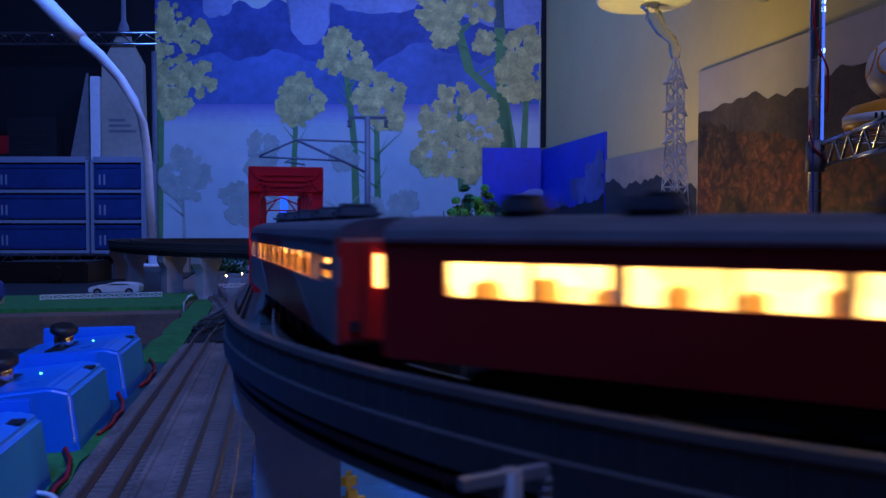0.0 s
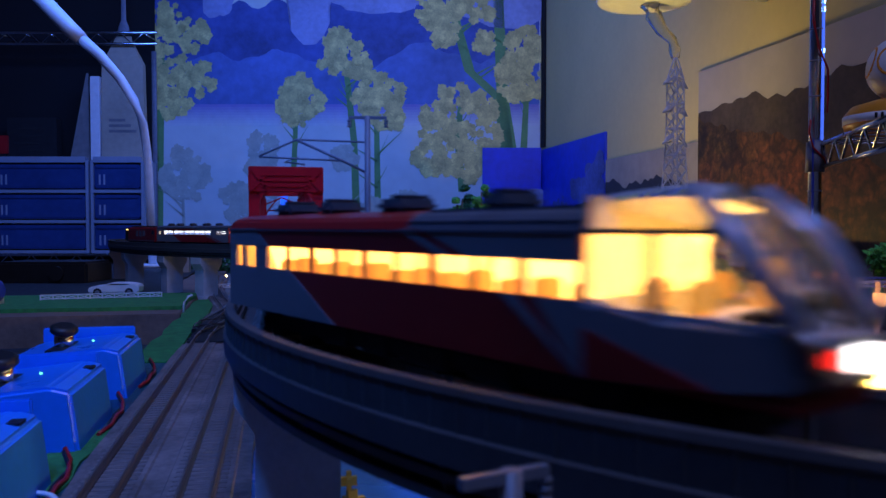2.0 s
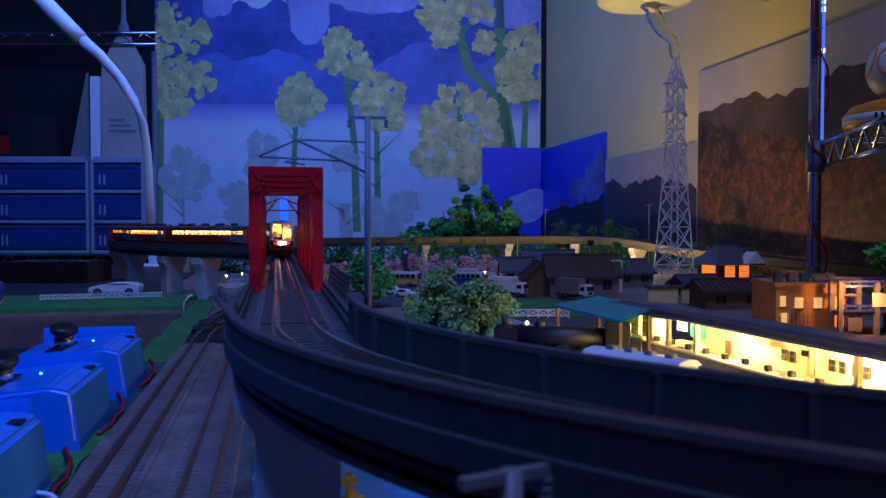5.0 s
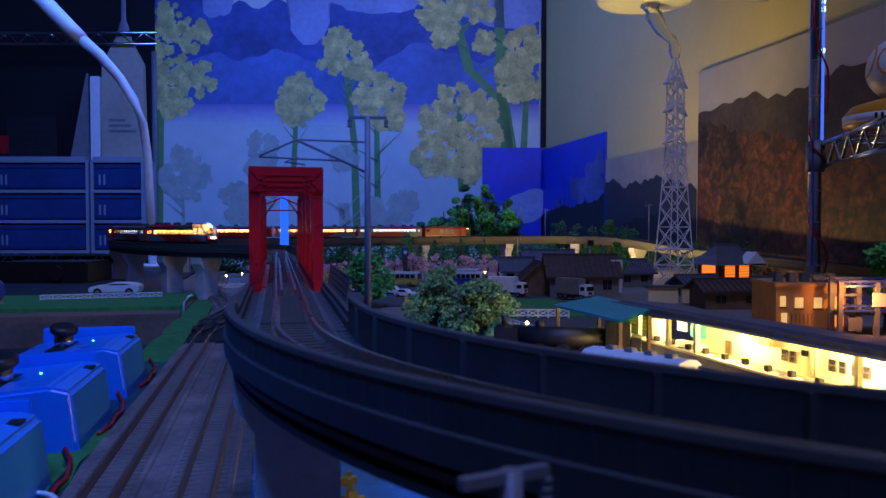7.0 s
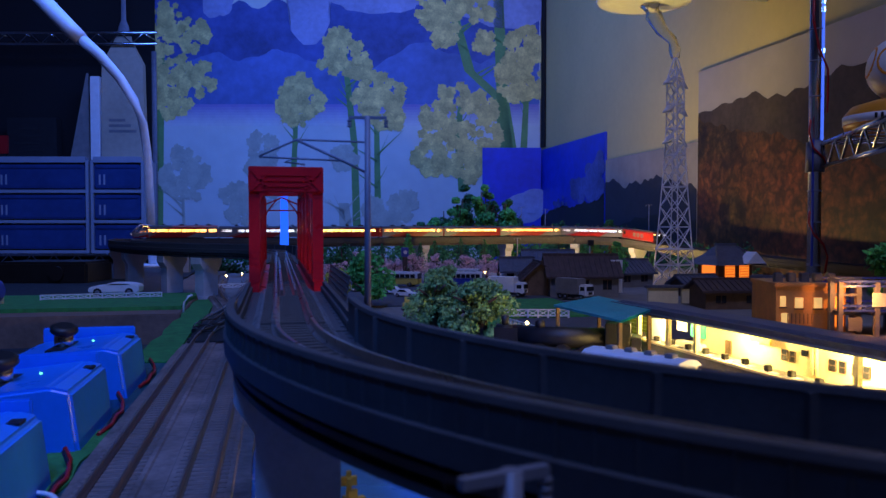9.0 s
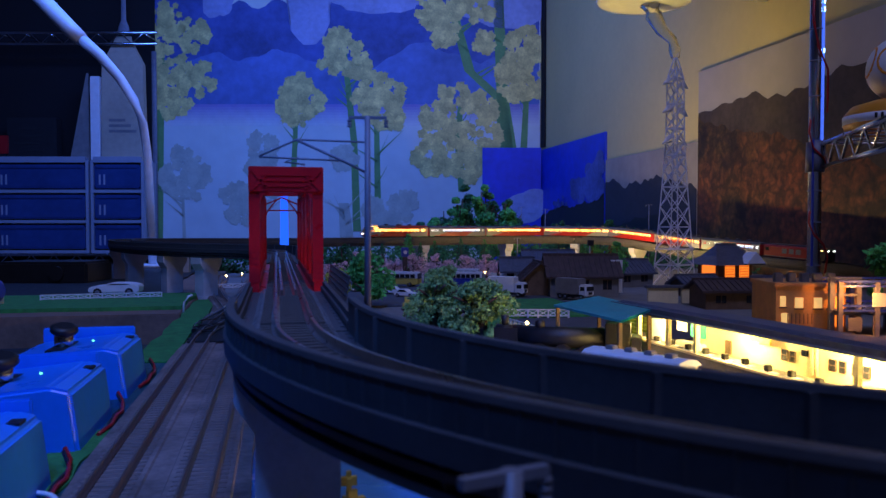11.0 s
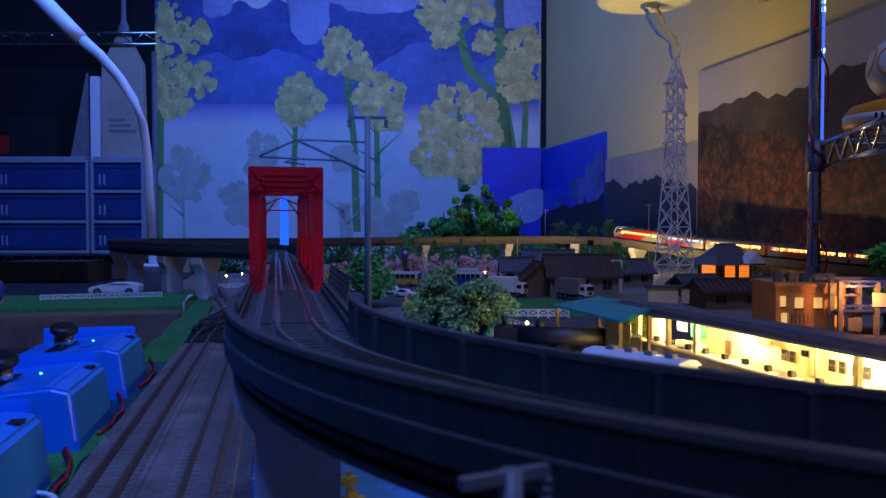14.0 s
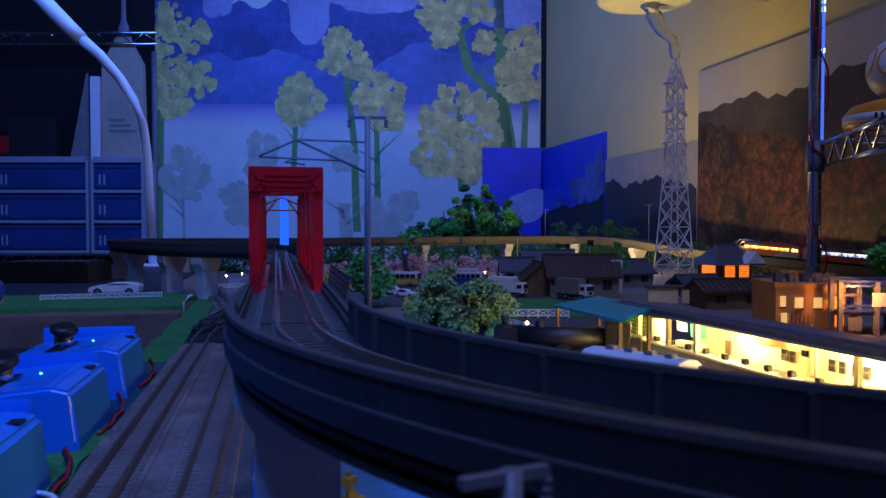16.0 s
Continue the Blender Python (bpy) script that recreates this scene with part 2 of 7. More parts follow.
def viaduct(s0, s1, label, step=0.006, walls=(-1, 1)):
    v = thing("viaduct", pose(0, 0, 0), label, "viaduct", "elevated line viaducts")
    bm = bmesh.new()
    sweep(bm, [(-0.0146, -0.0047), (-0.0118, -0.0105), (0.0118, -0.0105), (0.0146, -0.0047)], s0, s1, step)
    part("deck", bm, M["viaduct"], v)
    for sgn in (-1, 1):
        o, top = (0.0160, 0.0039) if sgn < 0 else (0.0160, 0.0037)
        if sgn not in walls:
            top = -0.0030
        bm = bmesh.new()
        sweep(bm, [(sgn * (o - 0.0017), -0.0049), (sgn * o, -0.0049), (sgn * o, top), (sgn * (o - 0.0017), top)], s0, s1, step)
        part("parapet", bm, M["viaduct"], v)
        bm = bmesh.new()
        sweep(bm, [(sgn * (o - 0.0019), top - 0.0002), (sgn * (o + 0.0004), top - 0.0002), (sgn * (o + 0.0002), top + 0.0007), (sgn * (o - 0.0017), top + 0.0007)], s0, s1, step)
        part("coping", bm, M["viaduct"], v)
        bm = bmesh.new()
        sweep(bm, [(sgn * (o - 0.001), -0.0046), (sgn * (o + 0.0006), -0.0046), (sgn * (o + 0.0008), -0.0008), (sgn * (o - 0.001), -0.0004)], s0, s1, step)
        part("fascia", bm, M["viaduct"], v)
        bm = bmesh.new()
        sweep(bm, [(sgn * 0.010, -0.0069), (sgn * (o - 0.0004), -0.0069), (sgn * (o - 0.0004), -0.0058), (sgn * 0.010, -0.0058)], s0, s1, step)
        part("side_flange", bm, M["viaduct"], v)
        bm = bmesh.new()
        sweep(bm, [(sgn * 0.010, -0.0100), (sgn * (o - 0.0012), -0.0100), (sgn * (o - 0.0012), -0.0086), (sgn * 0.010, -0.0086)], s0, s1, step)
        part("bottom_flange", bm, M["viaduct"], v)
        bm = bmesh.new()
        sweep(bm, rail_profile(sgn * 0.0045), s0, s1, step)
        part("rail", bm, M["rail"], v, "nickel silver running rail")
    bm = bmesh.new()
    sweep(bm, [(-0.0115, -0.0050), (0.0115, -0.0050), (0.0095, -0.0034), (-0.0095, -0.0034)], s0, s1, step)
    part("track_bed", bm, M["ballast"], v)
    bm = bmesh.new()
    sleepers(bm, s0 + 0.002, s1, 0.0046)
    tagged(part("sleeper_base", bm, M["sleeper"], v), kind="stuff")
    bm = bmesh.new()
    n = int((s1 - s0) / 0.0042)
    for i in range(1, n):
        s = s0 + (s1 - s0) * i / n
        p, d = on_line(s), heading(s)
        r = Vector((d.y, -d.x, 0)).normalized()
        for sgn in (-1, 1):
            o, top = (0.0160, 0.0037) if sgn < 0 else (0.0160, 0.0035)
            if sgn in walls and (sgn < 0 or i % 5 == 0):
                q = p + r * sgn * o
                bar(bm, q + Vector((0, 0, -0.0008)), q + Vector((0, 0, top)), 0.0005, 0.0003)
                q = p + r * sgn * (o - 0.0018)
                bar(bm, q + Vector((0, 0, -0.0046)), q + Vector((0, 0, top)), 0.0014 if sgn > 0 else 0.0006, 0.0010)
            if i % 2 == 0:
                q = p + r * sgn * (o - 0.0022)
                bar(bm, q + Vector((0, 0, -0.0059)), q + Vector((0, 0, -0.0045)), 0.0016, 0.0030)
            if i % 4 == 0:
                q = p + r * sgn * (o - 0.0030)
                bar(bm, q + Vector((0, 0, -0.0087)), q + Vector((0, 0, -0.0068)), 0.0018, 0.0030)
    tagged(part("wall_rib", bm, M["viaduct"], v), kind="stuff")
    return v


def pier(s):
    p, d = on_line(s), heading(s)
    t = thing("viaduct_pier", Matrix.Translation((p.x, p.y, 0)) @ pose(0, 0, 0, 0, 0, math.degrees(math.atan2(d.y, d.x)) - 90),
              "light grey plastic viaduct pier with flared head and broad footing", "pier", "viaduct piers")
    h = p.z - 0.0125
    part("footing", B(-0.014, 0.014, -0.011, 0.011, 0, 0.004, bevel=0.001), M["pier"], t)
    bm = bmesh.new()
    extrude_profile(bm, [(-0.0098, 0.004), (0.0098, 0.004), (0.0098, h - 0.012), (-0.0098, h - 0.012)], -0.0072, 0.0072)
    part("shaft", bm, M["pier"], t)
    bm = bmesh.new()
    extrude_profile(bm, [(-0.0098, h - 0.012), (0.0098, h - 0.012), (0.0145, h - 0.005), (0.0145, h + 0.002), (-0.0145, h + 0.002), (-0.0145, h - 0.005)], -0.0085, 0.0085)
    part("cap", bm, M["pier"], t)


viaduct(-0.95, 0.206, "dark grey plastic single-track viaduct curving towards the red bridge")
viaduct(0.208, 0.338, "short open approach span before the red bridge", walls=())
viaduct(0.600, 2.218, "dark grey plastic single-track viaduct looping along the backdrop")
viaduct(2.220, 4.06, "grey plastic viaduct ramp descending beside the photo panels")
for s in (-0.38, -0.14, 0.190, 0.62, 0.923, 0.993, 1.12, 1.25, 1.45, 1.62, 1.87, 2.07, 2.22, 2.37):
    pier(s)


def truss_bridge():
    t = thing("truss_bridge", pose(0.0045, 0.345, RAIL), "glossy red plastic single-track through truss bridge", "bridge")
    L, hw, h = 0.248, 0.0138, 0.0487
    for sgn in (-1, 1):
        x = sgn * hw
        part("bottom_chord", B(x - 0.0022, x + 0.0022, 0, L, -0.010, -0.001, bevel=0.0004), M["red"], t)
        part("top_chord", B(x - 0.002, x + 0.002, 0.0024, L, h - 0.005, h, bevel=0.0004), M["red"], t)
        n = 8
        for i in range(n + 1):
            y = L * i / n
            w = 0.0022 if i in (0, n) else 0.0015
            y = min(max(y, w), L - w)
            xi = x - sgn * 0.0026 if i in (0, n) else x - sgn * 0.0018
            part("post", B(*sorted((xi, x + sgn * 0.002)), y - w, y + w, -0.001, h - 0.005), M["red"], t)
            if i < n:
                z0, z1 = (-0.001, h - 0.005) if i % 2 else (h - 0.005, -0.001)
                part("diagonal", bar(bmesh.new(), (x, L * i / n, z0), (x, L * (i + 1) / n, z1), 0.003, 0.002), M["red"], t)
    part("portal_beam", B(-hw - 0.0021, hw + 0.0021, -0.0012, 0.0022, h - 0.0108, h + 0.0003, bevel=0.0004), M["red"], t)
    bm = bmesh.new()
    for sgn in (-1, 1):
        extrude_profile(bm, [(sgn * 0.0112, h - 0.0106), (sgn * 0.0082, h - 0.0106), (sgn * 0.0112, h - 0.0138)], -0.0008, 0.0016)
    part("portal_gusset", bm, M["red"], t)
    for k in range(3):
        part("portal_rib", B(-0.0105, 0.0105, -0.0017, -0.0011, h - 0.0036 - 0.0024 * k, h - 0.0029 - 0.0024 * k), M["red"], t)
    for sgn in (-1, 1):
        part("portal_cross_rib", bar(bmesh.new(), (sgn * 0.0145, -0.0014, h - 0.0012), (sgn * 0.0080, -0.0014, h - 0.0092), 0.0006, 0.0009), M["red"], t)
        part("portal_cross_rib", bar(bmesh.new(), (sgn * 0.0145, -0.0014, h - 0.0098), (sgn * 0.0085, -0.0014, h - 0.0035), 0.0006, 0.0009), M["red"], t)
    for i in range(1, 8):
        y = L * i / 8
        part("top_strut", bar(bmesh.new(), (-hw, y, h - 0.003), (hw, y, h - 0.003), 0.002), M["red"], t)
    for i in range(0, 8):
        bm = bar(bmesh.new(), (-hw, L * i / 8, h - 0.002), (hw, L * (i + 1) / 8, h - 0.002), 0.0014)
        bar(bm, (hw, L * i / 8, h - 0.002), (-hw, L * (i + 1) / 8, h - 0.002), 0.0014)
        part("top_bracing", bm, M["red"], t)
    for y in (L - 0.002,):
        bm = bar(bmesh.new(), (-hw, y, h - 0.010), (0, y, h - 0.004), 0.001)
        bar(bm, (hw, y, h - 0.010), (0, y, h - 0.004), 0.001)
        bar(bm, (-0.010, y, h - 0.0135), (0.010, y, h - 0.0135), 0.001)
        bar(bm, (-hw, y, h - 0.021), (-0.010, y, h - 0.0135), 0.0011)
        bar(bm, (hw, y, h - 0.021), (0.010, y, h - 0.0135), 0.0011)
        bar(bm, (-0.010, y, h - 0.0135), (-0.004, y, h - 0.006), 0.001)
        bar(bm, (0.010, y, h - 0.0135), (0.004, y, h - 0.006), 0.001)
        part("sway_frame", bm, M["red"], t)
    part("deck", B(-0.0115, 0.0115, -0.004, L + 0.004, -0.0075, -0.0048), M["red"], t, "dark red bridge deck")
    bm = bmesh.new()
    y = 0.002
    while y < L:
        box(bm, -0.0085, 0.0085, y, y + 0.0022, -0.0047, -0.0022)
        y += 0.0045
    tagged(part("sleeper_base", bm, M["sleeper"], t), kind="stuff")
    for x in (-0.0045, 0.0045, -0.0025, 0.0025):
        bm = extrude_profile(bmesh.new(), [(a, b) for a, b in rail_profile(x)], -0.008 if abs(x) > 0.004 else -0.055, L + 0.008)
        part("rail", bm, M["rail"], t, "running rail" if abs(x) > 0.004 else "inner guard rail")
    return t


truss_bridge()

# ---- ground and room ----
bm = B(-1.8, 0.90, -1.3, 3.1, -0.76, -0.74)
tagged(part("floor", bm, M["floor"]), "dark floor of the room", "floor", kind="structure")
# Unseen ceiling and walls close the room, coloured dark to cut bounced light.
bm = B(-1.8, 0.90, -1.3, 3.1, 1.9, 1.95)
tagged(part("ceiling", bm, M["dim"]), "unseen plain ceiling closing the room", "ceiling", kind="structure")
bm = B(-1.85, -1.80, -1.3, 3.1, -0.74, 1.9)
tagged(part("wall_west", bm, M["dim"]), "unseen plain wall closing the room", "wall", kind="structure")
bm = B(-1.80, 0.827, -1.35, -1.30, -0.74, 1.9)
tagged(part("wall_south", bm, M["dim"]), "unseen plain wall closing the room", "wall", kind="structure")
table = thing("layout_table", pose(0, 0, 0), "plain timber table that carries the layout boards", "table")
part("top", B(-0.60, 0.79, -0.28, 1.66, -0.062, -0.031), M["sleeper"], table)
for lx, ly in ((-0.55, 0.76), (0.74, -0.23), (0.74, 1.61), (-0.55, 1.61), (-0.15, -0.23)):
    part("leg", B(lx - 0.025, lx + 0.025, ly - 0.025, ly + 0.025, -0.74, -0.0625), M["sleeper"], table)
bm = B(-0.083, 0.80, -0.30, 1.70, -0.03, 0.0)
tagged(part("ground", bm, M["ground"]), "scenery board of the model railway layout", "ground", kind="structure")
bm = B(0.827, 0.90, -1.3, 2.38, -0.74, 1.9)
tagged(part("wall_east", bm, M["wall"]), "cream papered wall lit by warm light", "wall", kind="structure")

# ---- more materials ----
def forest_print():
    """A printed autumn wood: clumps of crowns in rust, brown and dull green."""
    m = mat("autumn_slope_print", (0.15, 0.060, 0.024), 0.6, 0, 0.8, 9, 0.05)
    nt = m.node_tree
    b = nt.nodes["Principled BSDF"]
    old = b.inputs["Base Color"].links[0].from_socket
    co = nt.nodes.new("ShaderNodeTexCoord")
    warp = nt.nodes.new("ShaderNodeTexNoise")
    warp.inputs["Scale"].default_value, warp.inputs["Detail"].default_value = 40, 5
    vo = nt.nodes.new("ShaderNodeTexVoronoi")
    vo.inputs["Scale"].default_value = 55
    mixv = nt.nodes.new("ShaderNodeMix")
    mixv.data_type = "VECTOR"
    mixv.inputs["Factor"].default_value = 0.06
    ramp = nt.nodes.new("ShaderNodeValToRGB")
    ramp.color_ramp.elements[0].color, ramp.color_ramp.elements[0].position = (1.5, 1.35, 1.1, 1), 0.05
    ramp.color_ramp.elements[1].color, ramp.color_ramp.elements[1].position = (0.35, 0.42, 0.5, 1), 0.75
    big = nt.nodes.new("ShaderNodeTexNoise")
    big.inputs["Scale"].default_value, big.inputs["Detail"].default_value = 5, 4
    tint = nt.nodes.new("ShaderNodeValToRGB")
    tint.color_ramp.elements[0].color, tint.color_ramp.elements[0].position = (0.55, 0.85, 0.6, 1), 0.40
    tint.color_ramp.elements[1].color, tint.color_ramp.elements[1].position = (1.15, 0.9, 0.8, 1), 0.62
    mul, mul2 = nt.nodes.new("ShaderNodeMix"), nt.nodes.new("ShaderNodeMix")
    for k in (mul, mul2):
        k.data_type, k.blend_type = "RGBA", "MULTIPLY"
        k.inputs["Factor"].default_value = 1.0
    link = nt.links.new
    link(co.outputs["Object"], warp.inputs["Vector"])
    link(co.outputs["Object"], big.inputs["Vector"])
    link(co.outputs["Object"], mixv.inputs[4])
    link(warp.outputs["Color"], mixv.inputs[5])
    link(mixv.outputs[1], vo.inputs["Vector"])
    link(vo.outputs["Distance"], ramp.inputs["Fac"])
    link(big.outputs["Fac"], tint.inputs["Fac"])
    link(old, mul.inputs[6])
    link(ramp.outputs["Color"], mul.inputs[7])
    link(mul.outputs[2], mul2.inputs[6])
    link(tint.outputs["Color"], mul2.inputs[7])
    link(mul2.outputs[2], b.inputs["Base Color"])
    return m



M["leafprint"] = mat("printed_pale_leaves", (0.62, 0.56, 0.20), 0.75, 0, 0.35, 30, 0.02, island=0.16)
M["farprint"] = mat("printed_faded_leaves", (0.46, 0.50, 0.42), 0.75, 0, 0.15, 25, 0.02, island=0.06)
M["trunkprint"] = mat("printed_green_trunk", (0.15, 0.32, 0.11), 0.75, 0, 0.2, 20, 0.02)
M["mountprint"] = mat("printed_blue_mountain", (0.06, 0.10, 0.34), 0.7, 0, 0.45, 5, 0.02)
M["cloudprint"] = mat("printed_cloud", (0.30, 0.35, 0.60), 0.7, 0, 0.25, 8, 0.02)
M["bluepanel"] = mat("blue_sky_panel", (0.015, 0.05, 0.60), 0.45, 0, 0.25, 6, 0.02)
M["darkhill"] = mat("dark_hill_print", (0.012, 0.017, 0.018), 0.6, 0, 0.6, 12, 0.05)
M["greyhill"] = mat("grey_hill_print", (0.030, 0.034, 0.048), 0.6, 0, 0.4, 10, 0.05)
M["cloudblue"] = mat("blue_grey_cloud_print", (0.075, 0.11, 0.36), 0.6, 0, 0.45, 14, 0.02)
M["greysky"] = mat("grey_sky_print", (0.34, 0.31, 0.27), 0.6, 0, 0.2, 5, 0.02)
M["autumn"] = forest_print()
M["brownhill"] = mat("brown_ridge_print", (0.060, 0.046, 0.036), 0.6, 0, 0.5, 14, 0.05)
M["palesky"] = mat("pale_sky_print", (0.40, 0.37, 0.36), 0.6, 0, 0.1, 4, 0.02)
M["leaf"] = mat("green_foam_leaves", (0.09, 0.42, 0.10), 0.85, 0, 0.4, 200, 0.3, island=0.5)
M["leafpale"] = mat("pale_green_foam_leaves", (0.24, 0.42, 0.14), 0.85, 0, 0.4, 200, 0.3, island=0.35)
# Yellow in this leaf colour stands for warm light on the crowns.
M["leafyellow"] = mat("warm_lit_yellow_leaves", (0.60, 0.60, 0.08), 0.85, 0, 0.4, 200, 0.3, island=0.4)
M["leafdark"] = mat("dark_green_leaves", (0.035, 0.17, 0.06), 0.85, 0, 0.4, 200, 0.3, island=0.5)
M["blossom"] = mat("pink_blossom", (0.80, 0.50, 0.52), 0.85, 0, 0.3, 200, 0.3, island=0.4)
M["bark"] = mat("brown_bark", (0.10, 0.06, 0.035), 0.85, 0, 0.4, 150, 0.5)
M["white"] = mat("white_plastic", (0.75, 0.76, 0.80), 0.45, 0, 0.08, 80, 0.05)
M["cream"] = mat("cream_station_paint", (0.75, 0.66, 0.42), 0.6, 0, 0.12, 60, 0.05)
M["tile"] = mat("blue_grey_roof_tile", (0.09, 0.10, 0.14), 0.55, 0, 0.3, 200, 0.4)
M["brownroof"] = mat("dark_brown_roof", (0.07, 0.045, 0.045), 0.7, 0, 0.35, 150, 0.4)
M["timber"] = mat("weathered_timber", (0.14, 0.085, 0.05), 0.75, 0, 0.35, 120, 0.3)
M["plaster"] = mat("grey_plaster", (0.20, 0.19, 0.19), 0.8, 0, 0.2, 80, 0.1)
M["teal"] = mat("teal_sheet_metal", (0.04, 0.46, 0.42), 0.45, 0, 0.15, 80, 0.05)
M["lime"] = mat("lime_green_paint", (0.30, 0.42, 0.03), 0.5, 0, 0.15, 80, 0.05)
M["orangewall"] = mat("orange_brown_wall", (0.55, 0.27, 0.10), 0.7, 0, 0.2, 80, 0.1)
M["bluepl"] = mat("blue_switch_plastic", (0.015, 0.22, 0.85), 0.32, 0, 0.1, 40, 0.04)
M["chrome"] = mat("chrome_steel", (0.70, 0.72, 0.75), 0.18, 1.0, 0.05, 80, 0.02)
M["redwire"] = mat("red_wire", (0.40, 0.012, 0.015), 0.4, 0, 0.1, 80, 0.02)
M["steel"] = mat("grey_painted_mast", (0.20, 0.20, 0.24), 0.5, 0, 0.2, 150, 0.1)
M["pylon"] = mat("pale_grey_pylon_plastic", (0.80, 0.79, 0.82), 0.5, 0, 0.1, 120, 0.05)
M["yellow"] = mat("yellow_paint", (0.60, 0.48, 0.10), 0.5, 0, 0.15, 80, 0.05)
M["orange"] = mat("orange_plastic", (0.75, 0.30, 0.03), 0.35, 0, 0.1, 40, 0.03)
M["carblue"] = mat("blue_vehicle_paint", (0.03, 0.06, 0.40), 0.35, 0, 0.1, 80, 0.03)
M["darkglass"] = mat("dark_window", (0.015, 0.018, 0.025), 0.12, 0, 0.1, 60, 0.0)
M["plank"] = mat("brown_plywood_edge", (0.20, 0.12, 0.085), 0.75, 0, 0.3, 30, 0.3)
M["water"] = mat("blue_water_sheet", (0.02, 0.16, 0.42), 0.25, 0, 0.3, 25, 0.3)
M["tealground"] = mat("blue_green_rippled_sheet", (0.012, 0.075, 0.095), 0.40, 0, 0.6, 70, 1.0)
M["roadbed"] = mat("grey_brown_track_bed", (0.19, 0.145, 0.13), 0.8, 0, 0.55, 38, 0.5)
M["oldrail"] = mat("tarnished_rail", (0.26, 0.19, 0.16), 0.38, 0.8, 0.2, 200, 0.05)
M["drawer"] = mat("translucent_blue_drawer", (0.025, 0.06, 0.20), 0.18, 0, 0.2, 10, 0.05)
M["drawerframe"] = mat("pale_drawer_frame", (0.30, 0.33, 0.42), 0.5, 0, 0.1, 10, 0.05)
M["paperbag"] = mat("beige_paper_bag", (0.42, 0.36, 0.28), 0.8, 0, 0.15, 12, 0.2)
# Black for sheets and strips that stand in for shade.
M["shadeblack"] = mat("shade_black", (0.006, 0.006, 0.008), 0.9, 0, 0.4, 20, 0.2)
M["glow_warm"] = mat("warm_bulb_glow", (1, 0.8, 0.4), 0.5, glow=(1.0, 0.66, 0.22), power=14.0)
M["glow_window"] = mat("lit_orange_window", (1, 0.6, 0.2), 0.5, glow=(1.0, 0.22, 0.02), power=1.1)
M["glow_soft"] = mat("lit_yellow_window", (1, 0.8, 0.4), 0.5, glow=(1.0, 0.58, 0.16), power=0.6)
M["led_blue"] = mat("blue_led_strip", (0.3, 0.5, 1.0), 0.4, glow=(0.06, 0.16, 1.0), power=0.9)
M["led_white"] = mat("blue_white_led", (0.7, 0.9, 1.0), 0.4, glow=(0.25, 0.55, 1.0), power=6.0)
M["pillar_glow"] = mat("blue_lit_pillar", (0.1, 0.3, 1.0), 0.4, glow=(0.01, 0.10, 1.0), power=1.3)

# ---- printed backdrop, in the turned frame of the back wall ----
BACK = pose(0.827, 2.38, 0, 0, 0, -12.1)
bm = B(-2.6, 0.0, 0.0, 0.05, -0.74, 1.9)
tagged(part("wall_north", bm, M["wall"], m=BACK), "plain wall behind the printed backdrop sheet", "wall", kind="structure")
sheet = thing("backdrop_poster", BACK @ pose(0, -0.02, 0), "large printed backdrop sheet with blue mountains, lake and pale yellow trees", "poster")
bm = bmesh.new()
for i in range(40):
    x0, x1 = -1.268 + 1.266 * i / 40, -1.268 + 1.266 * (i + 1) / 40
    ya, yb = [0.0 for x in (x0, x1)]
    lean = lambda x, z: x + (0.8 - z) * 0.055 * max(0, -(x + 0.9)) / 0.37 * 0.9
    q = [(lean(x0, -0.05), ya, -0.05), (lean(x1, -0.05), yb, -0.05), (x1, yb, 1.0), (x0, ya, 1.0)]
    bm.faces.new([bm.verts.new(v) for v in q])
bmesh.ops.remove_doubles(bm, verts=bm.verts[:], dist=0.0001)
r = bmesh.ops.extrude_face_region(bm, geom=bm.faces[:])
bmesh.ops.translate(bm, verts=[v for v in r["geom"] if isinstance(v, bmesh.types.BMVert)], vec=(0, 0.004, 0))
part("paper", bm, M["poster"], sheet)


def strip_print(name, ridge, foot, material, place, parent):
    """Printed slope between a foot line and a ridge, in narrow strips."""
    bm = bmesh.new()
    lo, hi = [bm.verts.new(place(u, foot)) for u, z in ridge], [bm.verts.new(place(u, z)) for u, z in ridge]
    for i in range(len(ridge) - 1):
        bm.faces.new((lo[i], lo[i + 1], hi[i + 1], hi[i]))
    return part(name, bm, material, parent)


def flat_print(name, pts, material, depth, parent=sheet):
    """A printed patch: outline in the sheet's plane, a hair in front of the paper."""
    bm = bmesh.new()
    bm.faces.new([bm.verts.new((x, -depth, z)) for x, z in pts])
    bmesh.ops.triangulate(bm, faces=bm.faces[:])
    return part(name, bm, material, parent)


